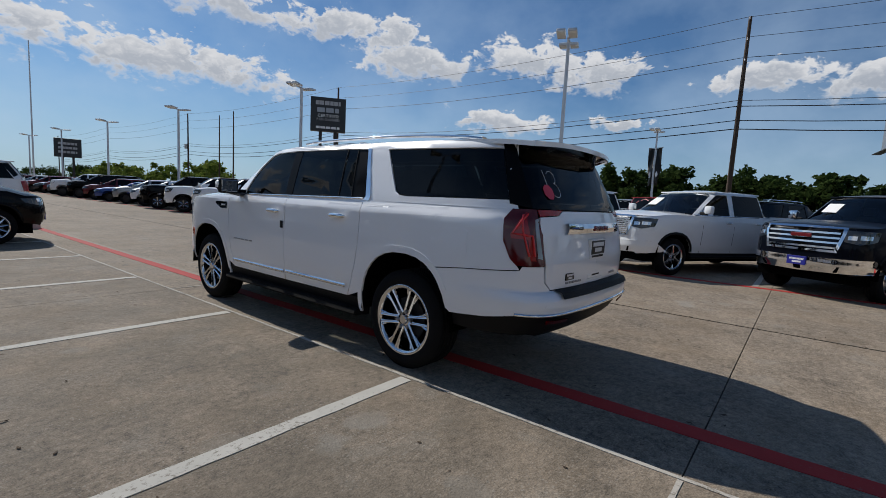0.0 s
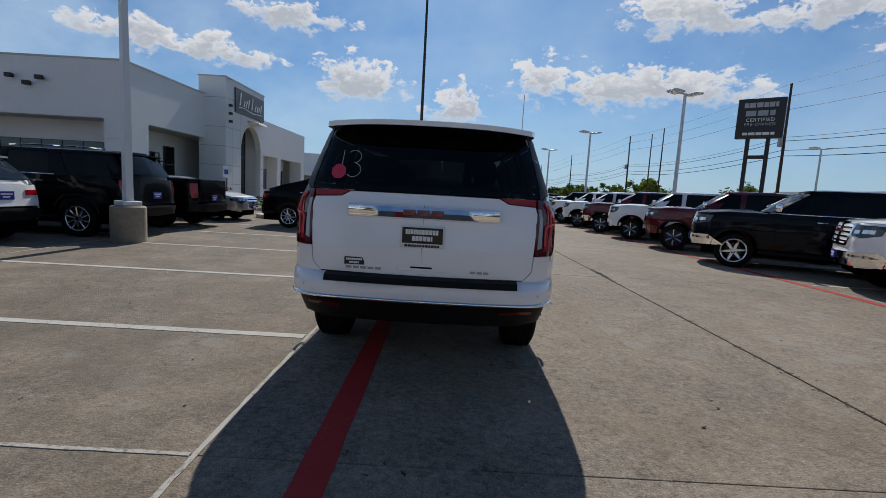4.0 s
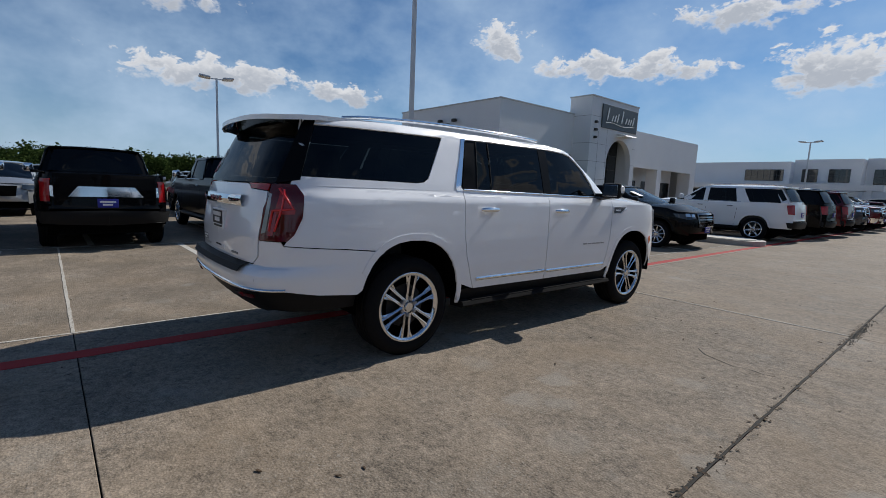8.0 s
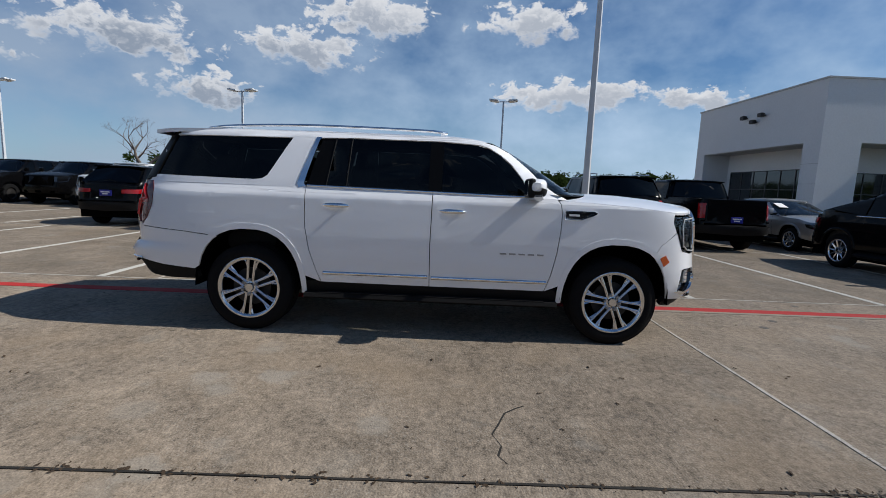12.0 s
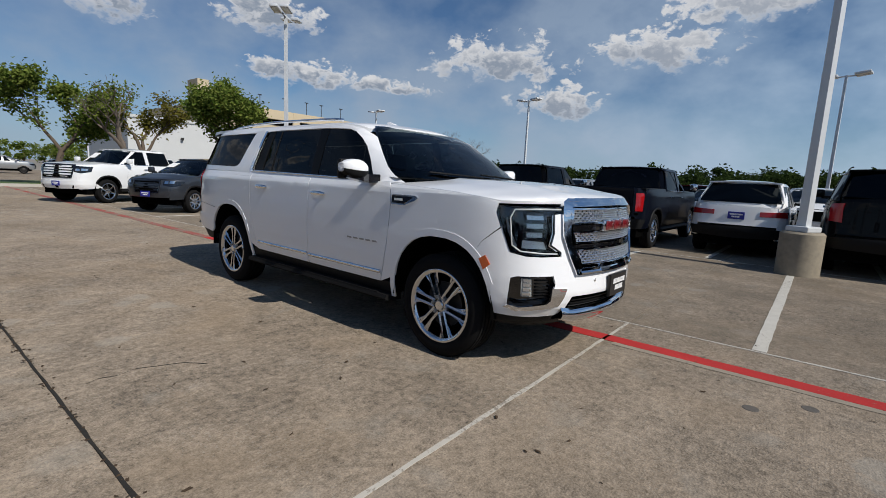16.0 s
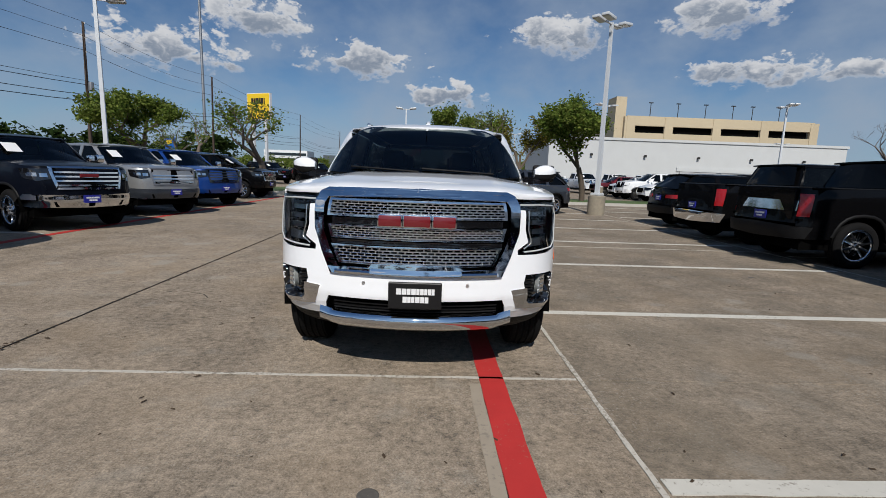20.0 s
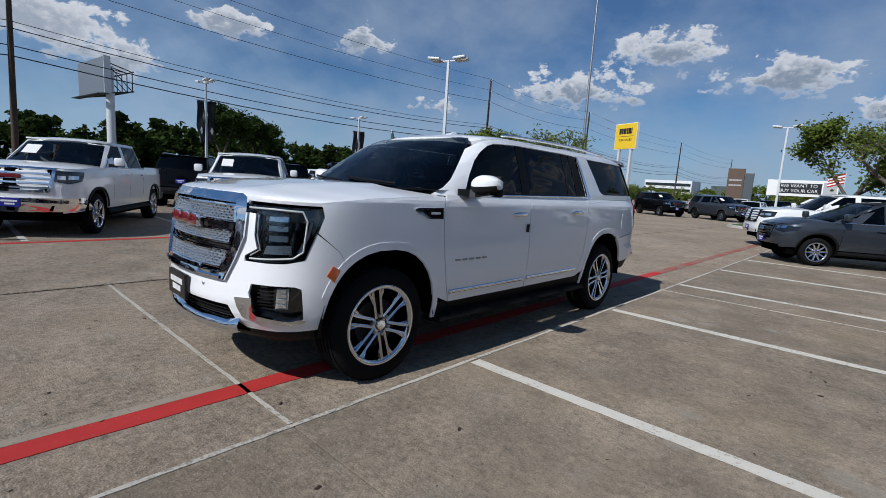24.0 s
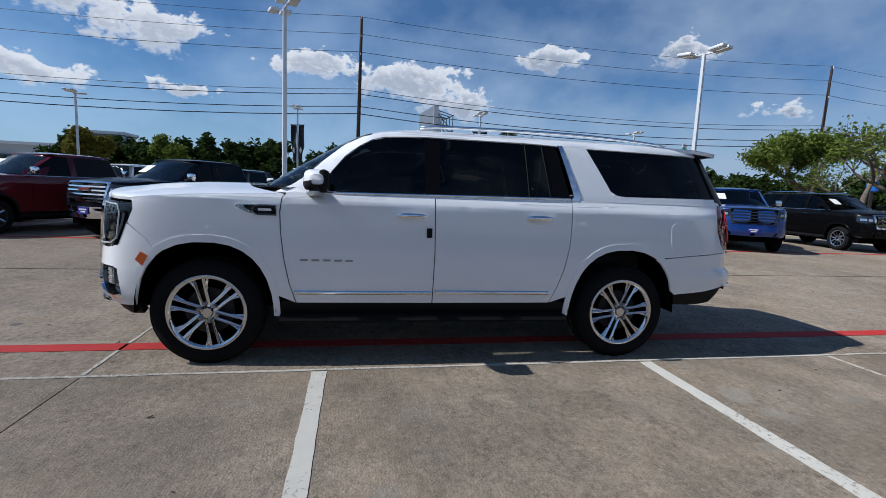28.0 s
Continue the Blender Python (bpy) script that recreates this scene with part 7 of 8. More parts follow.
def showroom():
    b = thing("showroom_building", "white stucco showroom with arched entrance tower", "building")
    W = wall_box
    zr, zf = 6.72, 4.05
    W("south_fascia", b, STUCCO, -25.3, -15.4, 16.6, 17.0, zf, zr)
    W("west_pier", b, STUCCO, -25.3, -24.4, 16.6, 18.2, 0, zf)
    W("corner_pier", b, STUCCO, -16.4, -15.4, 16.6, 18.4, 0, zf)
    W("south_wall", b, STUCCO, -24.4, -16.4, 18.2, 18.5, 0, zf)
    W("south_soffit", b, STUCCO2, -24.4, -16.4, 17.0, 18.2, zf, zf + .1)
    W("west_wall", b, STUCCO2, -25.3, -25.0, 18.2, 45, 0, zr)
    W("east_fascia_south", b, STUCCO, -15.8, -15.4, 17.0, 24.0, zf, zr)
    W("east_fascia_north", b, STUCCO, -15.8, -15.4, 30.2, 45, zf - .35, zr - .15)
    W("east_wall", b, STUCCO, -17.6, -17.3, 18.4, 44, 0, zf)
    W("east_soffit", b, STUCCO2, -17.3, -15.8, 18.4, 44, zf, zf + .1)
    W("north_pier", b, STUCCO, -16.6, -15.4, 43.9, 45, 0, zf - .35)
    W("middle_pier", b, STUCCO, -16.4, -15.4, 37.0, 37.8, 0, zf - .35)
    W("north_wall", b, STUCCO2, -25.0, -16.6, 44.7, 45, 0, zr)
    W("roof", b, STUCCO2, -25.0, -15.8, 17.0, 44.7, zr - .5, zr - .3)
    W("parapet_cap", b, STUCCO2, -25.35, -15.35, 16.55, 17.05, zr, zr + .08)
    W("parapet_cap_east", b, STUCCO2, -15.85, -15.35, 17.05, 24.0, zr, zr + .08)
    for y in (2.2, 3.1):
        W("pier_joint", b, STUCCO2, -16.42, -15.385, 16.585, 16.6, y - .01, y + .01)
    glazing(b, "y", 18.2, -24.0, -16.5, .95, 3.0, 7, 2, -1)
    glazing(b, "x", -17.3, 18.5, 22.3, .85, 2.85, 4, 2)
    glazing(b, "x", -17.3, 22.75, 23.85, .05, 3.3, 1, 3)
    glazing(b, "x", -17.3, 31.0, 36.8, .85, 2.7, 5, 2)
    glazing(b, "x", -17.3, 38.0, 43.6, .85, 2.7, 5, 2)
    # tower with arch
    tw = thing("entrance_tower", "white stucco entrance tower with arched opening", "building")
    y0, y1, yc, r = 24.0, 30.2, 27.95, 1.7
    outer = [(y0, 0), (yc - r, 0), (yc - r, 3.6)] + [(yc - r * math.cos(a), 3.6 + r * math.sin(a)) for a in np.linspace(.15, math.pi - .15, 14)] + [(yc + r, 3.6), (yc + r, 0), (y1, 0), (y1, 7.85), (y0, 7.85)]
    part("front_wall", prism(bmesh.new(), outer, "x", -14.45, -14.05), STUCCO, tw)
    W("tower_south_wall", tw, STUCCO, -15.75, -14.45, 24.0, 24.4, 0, 7.85)
    W("tower_north_wall", tw, STUCCO, -15.75, -14.45, 29.8, 30.2, 0, 7.85)
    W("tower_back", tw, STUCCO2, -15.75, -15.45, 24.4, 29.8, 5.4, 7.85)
    W("tower_roof", tw, STUCCO2, -15.45, -14.45, 24.4, 29.8, 7.5, 7.7)
    W("tower_cap", tw, STUCCO2, -15.8, -14.0, 23.95, 30.25, 7.85, 7.93)
    glazing(tw, "x", -15.3, 26.2, 29.7, .05, 5.35, 3, 5)
    for z in (1.2, 2.4, 3.6, 4.8, 6.6):
        W("wall_joint", tw, SEAM, -14.055, -14.047, 24.0, 26.2 if z < 5 else 25.15, z - .012, z + .012)
        W("side_joint", tw, SEAM, -15.7, -14.06, 23.994, 24.002, z - .012, z + .012)
        if z < 5:
            W("wall_joint", tw, SEAM, -14.055, -14.047, 29.7, 30.2, z - .012, z + .012)
    for y in (25.0, 26.1):
        W("upright_joint", tw, SEAM, -14.055, -14.047, y - .012, y + .012, 0, 5.85)
    ol = thing("entrance_lamp", "broad white lamp hood over the arch", "lamp")
    hd = bmesh.new()
    grid(hd, [[(-14.05 + .75 * math.cos(a) + .1, 27.95 + w, 5.45 + .22 * math.sin(a)) for a in np.linspace(.1, math.pi * .62, 7)] for w in (-.75, -.7, .7, .75)])
    bmesh.ops.solidify(hd, geom=hd.faces[:], thickness=.03)
    part("hood", crisp(hd, 50), STEELWHITE, ol)
    part("lamp_tube", boxed(-14.04, -13.5, 27.3, 28.6, 5.46, 5.52, .02), LAMPLENS, ol)
    for y in (24.5, 30.6):
        for z in (5.2, 5.7, 6.2):
            W("spot_lamp", tw, STEELDARK, -15.4 if y > 30 else -14.05, (-15.4 if y > 30 else -14.05) + .2, y - .1, y + .1, z - .08, z + .08, "", .02)
    sg = thing("showroom_sign", "dark slate sign with white script bars", "sign")
    part("board", boxed(-14.04, -13.94, 25.2, 29.95, 5.92, 7.5, .02), SIGNSLATE, sg)
    bm = bmesh.new()
    x = -13.93
    for k, (y, h) in enumerate(((25.7, .85), (26.3, .4), (26.65, .45), (27.0, .6), (27.6, .85), (28.15, .42), (28.5, .4), (28.8, .42), (29.15, .6))):
        part("script_bar", prism(bmesh.new(), [(y, 6.45), (y + .12, 6.45), (y + .30, 6.45 + h), (y + .18, 6.45 + h)], "x", x, x + .03), SIGNWHITE, sg)
    tube(bm, [(x + .015, 25.6 + 3.9 * k / 8, 6.28 + .06 * math.sin(k)) for k in range(9)], .02, 6)
    part("script_underline", bm, SIGNWHITE, sg)
    # wall lamps and cameras on the fascia
    for x0, z in ((-20.6, 5.75), (-19.8, 5.45), (-19.2, 5.72)):
        f = thing("flood_lamp", "small black flood lamp on the wall", "lamp")
        part("bracket", boxed(x0 - .03, x0 + .03, 16.45, 16.6, z - .03, z + .03), STEELDARK, f)
        part("lamp_head", boxed(x0 - .16, x0 + .16, 16.25, 16.46, z - .1, z + .1, .03), STEELDARK, f)
    s = thing("bay_sign", "white and blue bay sign on a post", "sign")
    part("post", tube(bmesh.new(), [(-10.8, 17.2, 0), (-10.8, 17.2, 2.0)], .03, 8), STEELDARK, s)
    part("plate", boxed(-10.98, -10.62, 17.15, 17.17, 1.55, 2.1, .01), SIGNWHITE, s)
    part("symbol_bar", boxed(-10.9, -10.7, 17.14, 17.149, 1.72, 1.95), SIGNBLUE, s)
    # second building and further ones
    b2 = thing("dealership_building", "white two storey building with dark upper windows", "building")
    W("main_block", b2, STUCCO, -42, -11.2, 60, 80, 0, 5.9)
    W("east_block", b2, STUCCO, -11.2, -5.3, 61.5, 80, 0, 6.2)
    W("end_tower", b2, STUCCO, -5.3, -2.5, 64, 80, 0, 6.4)
    W("canopy", b2, STUCCO, -30, -3.0, 57.5, 60, 2.75, 3.35)
    for x in (-28, -22, -16, -10, -4):
        W("canopy_post", b2, STUCCO, x - .2, x + .2, 57.6, 58.0, 0, 2.75)
    glazing(b2, "y", 60, -15.6, -11.8, 3.75, 5.0, 6, 2, -1)
    glazing(b2, "y", 61.5, -10.4, -9.0, 3.7, 5.1, 2, 2, -1)
    glazing(b2, "y", 61.5, -8.0, -6.2, 3.7, 5.1, 2, 2, -1)
    glazing(b2, "y", 64, -4.6, -3.2, 3.6, 5.2, 2, 2, -1)
    glazing(b2, "y", 60, -30, -12.0, .3, 2.6, 12, 1, -1)
    b3 = thing("low_shop_building", "low pale building far down the lane", "building")
    W("block", b3, STUCCO2, -9, 5.0, 120, 135, 0, 4.2)
    W("block_roof_band", b3, STUCCO, -9.1, 5.1, 119.9, 120, 3.4, 4.3)
    glazing(b3, "y", 119.9, -8, 4, .5, 3.0, 8, 1, -1)
    hg = bmesh.new()
    r = random.Random(3)
    for _ in range(5200):
        x, y, z = r.uniform(-14.8, -13.4), r.uniform(17.5, 23.5), .95 * r.random() ** .6
        if r.random() < .4:
            x, y, z = r.uniform(-13.5, -8.0), r.uniform(18.5, 21), .55 * r.random() ** .6
        s_ = r.uniform(.04, .09)
        a, t = r.uniform(0, 6.3), r.uniform(-1, 1)
        u = Vector((math.cos(a), math.sin(a), t)).normalized() * s_
        v = Vector((-math.sin(a), math.cos(a), r.uniform(-.5, .5))).normalized() * s_ * .7
        c = Vector((x, y, z + .05))
        hg.faces.new([hg.verts.new(c + q) for q in (u, v, -u, -v)])
    tagged(finish("hedge", hg, LEAFDARK), "clipped green hedge before the showroom", "hedge", kind="stuff")


def kerb_island(name, pts, top, label):
    """A raised island: kerb ring and planted middle."""
    k = tagged(finish(name, prism(bmesh.new(), pts, "z", -.02, .15), KERB), label, "kerb", kind="structure")
    cx, cy = sum(p[0] for p in pts) / len(pts), sum(p[1] for p in pts) / len(pts)
    inner = []
    for x, y in pts:
        d = math.hypot(x - cx, y - cy)
        inner.append((x - (x - cx) / d * .25, y - (y - cy) / d * .25))
    o = finish("planting_top", prism(bmesh.new(), inner, "z", .15, .17), top, k)
    return k


def rounded(x0, x1, y0, y1, r):
    out = []
    for cx, cy, a0 in ((x1 - r, y0 + r, -90), (x1 - r, y1 - r, 0), (x0 + r, y1 - r, 90), (x0 + r, y0 + r, 180)):
        out += [(cx + r * math.cos(radians(a0 + 22.5 * k)), cy + r * math.sin(radians(a0 + 22.5 * k))) for k in range(5)]
    return out


def lamp_post():
    """A parking lot lamp: round footing, tapered pole, cross arm with four flat heads."""
    l = thing("street_lamp", "tall white parking lot lamp on a concrete footing", "lamp", pose(0, 0, 0), "parking lot lamps")
    f = bmesh.new()
    lathe(f, [(.001, .76), (.30, .76), (.33, .73), (.33, .0)], "z", 28)
    bmesh.ops.recalc_face_normals(f, faces=f.faces)
    part("footing", crisp(f), FOOTING, l, "round weathered concrete footing")
    part("base_plate", boxed(-.19, .19, -.19, .19, .76, .86, .02), STEELWHITE, l)
    p = bmesh.new()
    grid(p, [[(sx * w, sy * w, z) for sx, sy in ((-1, -1), (1, -1), (1, 1), (-1, 1))] for w, z in ((.075, .86), (.062, 4.0), (.052, 7.15))], True)
    p.faces.new(p.verts[-4:])
    bmesh.ops.recalc_face_normals(p, faces=p.faces)
    part("pole", p, STEELWHITE, l)
    part("cross_arm", boxed(-.45, .45, -.03, .03, 7.08, 7.14, .01), STEELWHITE, l)
    for s in (1, -1):
        for y in (-.16, .22):
            m = pose(s * .62, y, 7.18, 0, s * -6, 0)
            h = part("lamp_head", crisp(boxed(-.30, .30, -.15, .15, -.05, .06, .03, m)), STEELWHITE, l)
            part("lens", boxed(-.24, .24, -.12, .12, -.058, -.05, 0, m), LAMPLENS, h)
    return l


def lamps():
    first = None
    for x, y, a in ((12.1, 3.0, 20), (12.0, -12.6, 20), (12.1, 18.6, 20), (12.1, 34.2, 20), (12.1, 49.8, 20), (12.1, 65.4, 20), (12.1, 81, 20), (-6.56, 3.7, 60), (-6.72, -12.6, 40), (-26.5, -13.2, 80), (-26.3, 4.0, 80), (-26.4, -29, 80),
                    (2.07, -38.6, 0), (29.9, -8.5, 0), (33.0, 5.0, 0), (33.5, -23.6, 0), (33.2, 20, 0), (33.2, 36, 0), (-14, -32, 20), (-8, 52, 0), (-4, 75, 0), (-50, -60, 0), (-12, -60, 0)):
        if first is None:
            first = lamp_post()
            first.matrix_world = pose(x, y, 0, 0, 0, a)
        else:
            copy_thing(first, pose(x, y, 0, 0, 0, a))
    # banners on two of the outer lamps
    for x, y in ((29.9, -8.5), (33.0, 5.0), (33.5, -23.6)):
        b = thing("pole_banner", "black cloth banner with pale mark on a lamp pole", "banner")
        for d in (1, -1):
            rows = [[(x + d * (.08 + .46 * t) * .35 + .09 * math.sin(4 * t + 2.4 * z), y + d * (.08 + .46 * t) * (.94 - .25 * (z < 4.2)), z - .18 * t * (z < 4)) for t in np.linspace(0, 1, 6)] for z in np.linspace(3.3, 5.9, 9)]
            bm = bmesh.new()
            grid(bm, rows)
            bmesh.ops.solidify(bm, geom=bm.faces[:], thickness=.01)
            part("cloth", crisp(bm, 60), SIGNBLACK, b)
            bm = bmesh.new()
            prism(bm, [(y + d * .26, 3.75), (y + d * .36, 4.0), (y + d * .26, 4.25), (y + d * .16, 4.0)], "x", x - .13, x - .115)
            bmesh.ops.translate(bm, vec=(d * .16, 0, 0), verts=bm.verts)
            part("mark", bm, SIGNWHITE, b)
            part("bracket", tube(bmesh.new(), [(x, y, 5.93), (x + d * .20, y + d * .55, 5.93)], .02, 6), STEELDARK, b)


def power_line():
    ys = [-170, -120, -72, -45, .5, 46, 92, 140, 190]
    tops = {}
    for y in ys:
        x = 36 + (y - .5) * .02
        p = thing("utility_pole", "dark wooden utility pole with cross arms", "pole", pose(x, y, -.12, .6, -.7, 0), "roadside utility poles")
        b = bmesh.new()
        lathe(b, [(.19, 0), (.15, 8), (.11, 15.3), (.001, 15.3)], "z", 12)
        bmesh.ops.recalc_face_normals(b, faces=b.faces)
        part("shaft", crisp(b), WOODPOLE, p)
        part("upper_arm", boxed(-.06, .06, -.05, .05, 0, .1), WOODPOLE, p)
        for z in (15.1, 13.7, 12.3):
            i = bmesh.new()
            lathe(i, [(.001, .0), (.05, .02), (.03, .07), (.055, .1), (.03, .16), (.001, .18)], "z", 8)
            bmesh.ops.translate(i, vec=(-.14, 0, z), verts=i.verts)
            part("insulator", i, DULLMETAL, p)
        if y in (46, -45, 92):
            t = bmesh.new()
            lathe(t, [(.001, .9), (.24, .88), (.26, .1), (.24, 0), (.001, 0)], "z", 14)
            bmesh.ops.translate(t, vec=(-.42, 0, 8.6), verts=t.verts)
            bmesh.ops.recalc_face_normals(t, faces=t.faces)
            part("transformer", crisp(t), DULLMETAL, p)
        tops[y] = x
    for h, r in ((15.2, .016), (13.85, .016), (12.45, .02), (9.5, .02), (9.1, .03), (8.1, .03), (7.5, .035)):
        pts = []
        for a, b in zip(ys, ys[1:]):
            for k in range(10):
                t = k / 10
                pts.append((tops[a] + (tops[b] - tops[a]) * t - .14, a + (b - a) * t, h - 4 * (.7 if h > 10 else .9) * t * (1 - t)))
        w = tube(bmesh.new(), pts, r, 5)
        tagged(finish("power_cable", w, WIRE), "black overhead cable between utility poles", "cable", "overhead cables")
    for x, y, h, r, m in ((-5.2, 85, 46, .34, STEELDARK), (44, -90, 50, .30, DULLMETAL), (18, 110, 26, .16, STEELWHITE), (5.5, 130, 22, .15, DULLMETAL), (30, 60, 12, .12, WOODPOLE), (31, 66, 12, .12, WOODPOLE)):
        b = bmesh.new()
        lathe(b, [(r, -.12), (r * .55, h), (.001, h)], "z", 14)
        bmesh.ops.recalc_face_normals(b, faces=b.faces)
        bmesh.ops.translate(b, vec=(x, y, 0), verts=b.verts)
        tagged(finish("tall_pole", crisp(b), m), "very tall slender steel pole", "pole")


def place_text(text, size, mat, parent, m, spacing=1.0, name="lettering"):
    bm = text_mesh(text, size, .015, spacing)
    bmesh.ops.transform(bm, matrix=m, verts=bm.verts)
    return part(name, bm, mat, parent)


def signs():
    # dealer pylon on two legs
    m = pose(27.2, 35.6, 0, 0, 0, -38)
    s = thing("pylon_sign", "tall black dealer sign on two dark legs", "sign", m)
    for x in (-.75, .75):
        part("leg", boxed(x - .16, x + .16, -.16, .16, -.12, 7.7, .02), STEELDARK, s)
    part("tie_bar", boxed(-.6, .6, -.1, .1, 5.9, 6.2), STEELDARK, s)
    part("board", boxed(-1.75, 1.75, -.35, .35, 7.65, 11.05, .06), SIGNBLACK, s)
    bm = bmesh.new()
    word_bars(bm, -1.25, 1.25, -.375, -.35, (10.28, 10.68), 1, .5)
    part("brand_bars", bm, SIGNGREY, s)
    bm = bmesh.new()
    word_bars(bm, -1.1, 1.1, -.375, -.35, (9.55, 10.0), 2, .75)
    part("outlined_bars", bm, DULLMETAL, s)
    place_text("CERTIFIED", .42, SIGNWHITE, s, pose(0, -.36, 9.2), 1.1)
    place_text("PRE-OWNED", .36, SIGNGREY, s, pose(0, -.36, 8.82), 1.15)
    bm = bmesh.new()
    word_bars(bm, -1.2, 1.2, -.375, -.35, (7.92, 8.15), 3, .6)
    part("dealer_bars", bm, SIGNWHITE, s)
    # smaller pylon further on
    s = thing("pylon_sign", "black dealer sign far down the road", "sign", pose(12.8, 66, 0, 0, 0, -12))
    for x in (-.5, .5):
        part("leg", boxed(x - .12, x + .12, -.1, .1, -.12, 4.0), STEELDARK, s)
    part("board", boxed(-1.3, 1.3, -.25, .25, 4.0, 6.2, .05), SIGNBLACK, s)
    bm = bmesh.new()
    for z in (5.6, 5.1, 4.6):
        word_bars(bm, -.9, .9, -.27, -.25, (z - .13, z + .13), int(z * 10), .4)
    part("word_bars", bm, SIGNGREY, s)
    # yellow rental sign
    s = thing("yellow_sign", "yellow sign with dark words on two white poles", "sign", pose(24.3, -64.2, 0, 0, 0, 158))
    for x in (-1.1, 1.1):
        part("pole", boxed(x - .17, x + .17, -.17, .17, -.12, 8.3), STEELWHITE, s)
    part("board", boxed(-1.95, 1.95, -.25, .25, 8.2, 11.75, .05), SIGNYELLOW, s)
    part("board_edge", boxed(-2.0, 2.0, -.22, .22, 8.15, 11.8), SIGNWHITE, s)
    bm = bmesh.new()
    word_bars(bm, -1.2, 1.2, -.27, -.25, (10.3, 11.1), 7, .55)
    part("brand_bars", bm, SIGNBLACK, s)
    place_text("CAR SALES", .46, SIGNBLACK, s, pose(0, -.26, 9.45), 1.1)
    part("rule", boxed(-1.5, 1.5, -.27, -.25, 9.95, 10.0), SIGNBLACK, s)
    # wide hoarding
    s = thing("billboard", "white roadside billboard with black headline", "sign", pose(11.5, -150, 0, 0, 0, 180))
    for x in (-4, 4):
        part("post", boxed(x - .2, x + .2, -.2, .2, -.12, 4.3), STEELDARK, s)
    part("board", boxed(-7.5, 7.5, -.25, .25, 4.2, 8.4, .05), SIGNWHITE, s)
    part("headline_field", boxed(-5.2, 4.2, -.28, -.25, 4.9, 7.6), SIGNBLACK, s)
    place_text("WE WANT TO", 1.15, SIGNWHITE, s, pose(-.6, -.30, 6.9), 1.05)
    place_text("BUY YOUR CAR", 1.15, SIGNWHITE, s, pose(-.6, -.30, 5.6), 1.0)
    part("side_picture", boxed(4.5, 7.2, -.28, -.25, 4.5, 8.0), SIGNGREY, s)
    # brown monument
    s = thing("monument_sign", "tall brown monument sign", "sign", pose(11.4, -72, 0, 0, 0, 185))
    part("slab", boxed(-1.0, 1.0, -.3, .3, -.12, 6.2, .03), SIGNBROWN, s)
    part("side_slab", boxed(1.0, 2.1, -.2, .2, -.12, 5.6, .03), SIGNSLATE, s)
    bm = bmesh.new()
    for z in (4.6, 3.9):
        word_bars(bm, -.75, .75, -.32, -.3, (z - .1, z + .1), int(z * 10), .4)
    part("word_bars", bm, SIGNGREY, s)
    # big roadside panel seen almost edge on
    s = thing("billboard", "roadside billboard on one steel column seen edge on", "sign", pose(81, -14, 0, 0, 0, 5.7))
    c = bmesh.new()
    lathe(c, [(.6, -.12), (.52, 15.5), (.001, 15.5)], "z", 16)
    bmesh.ops.recalc_face_normals(c, faces=c.faces)
    part("column", crisp(c), STEELWHITE, s)
    part("panel", boxed(-2, 9, 1.0, 1.3, 11.5, 16.4), DULLMETAL, s)
    part("panel_edge", boxed(-2.15, -2, .5, 1.35, 11.4, 16.5), STEELWHITE, s)
    part("catwalk", boxed(-2.6, 9, 1.3, 2.3, 11.1, 11.2), STEELDARK, s)
    bm = bmesh.new()
    for x in np.linspace(-1.5, 8.5, 6):
        tube(bm, [(x, 1.0, 11.4), (x, -2.4, 12.2), (x, -2.4, 15.0), (x, 1.0, 15.8)], .09, 5)
        tube(bm, [(x, -2.4, 12.2), (x, 1.0, 15.8)], .07, 5)
    for z in (12.2, 15.0):
        tube(bm, [(-2, -2.4, z), (9, -2.4, z)], .09, 5)
    part("truss", bm, STEELDARK, s)
    # green road sign on a gantry
    s = thing("road_sign", "green highway sign on a steel gantry", "sign", pose(43.5, -36.4, 0, 0, 0, 128))
    part("panel", boxed(-.8, .8, -.06, .06, 6.1, 7.5, .02), SIGNGREEN, s)
    part("panel_top", boxed(-.8, .8, -.05, .05, 7.55, 7.9, .02), SIGNWHITE, s)
    bm = bmesh.new()
    word_bars(bm, -.5, .5, -.075, -.06, (6.85, 7.0), 4, .3)
    part("word_bars", bm, SIGNWHITE, s)
    bm = bmesh.new()
    for z in (6.4, 7.1):
        tube(bm, [(-3, .2, z), (2.0, .2, z)], .06, 6)
    tube(bm, [(-3, .2, -.1), (-3, .2, 7.3)], .14, 8)
    for k in range(8):
        tube(bm, [(-3 + .6 * k, .2, 6.4), (-2.7 + .6 * k, .2, 7.1)], .03, 5)
    part("gantry", bm, DULLMETAL, s)
    s = thing("blue_sign", "small blue and yellow shop sign", "sign", pose(20.5, -33, 0, 0, 0, 150))
    part("board", boxed(-.6, .6, -.1, .1, 2.6, 3.5, .02), SIGNBLUE, s)
    part("yellow_tag", boxed(-.35, .35, -.12, -.1, 3.0, 3.3), SIGNYELLOW, s)
    part("post", boxed(-.08, .08, -.08, .08, -.1, 2.6), STEELDARK, s)
    # flag
    s = thing("flag_pole", "white flag pole with striped flag", "flag", pose(1.8, -120, 0))
    part("pole", tube(bmesh.new(), [(0, 0, -.1), (0, 0, 9)], [.09, .05], 8), STEELWHITE, s)
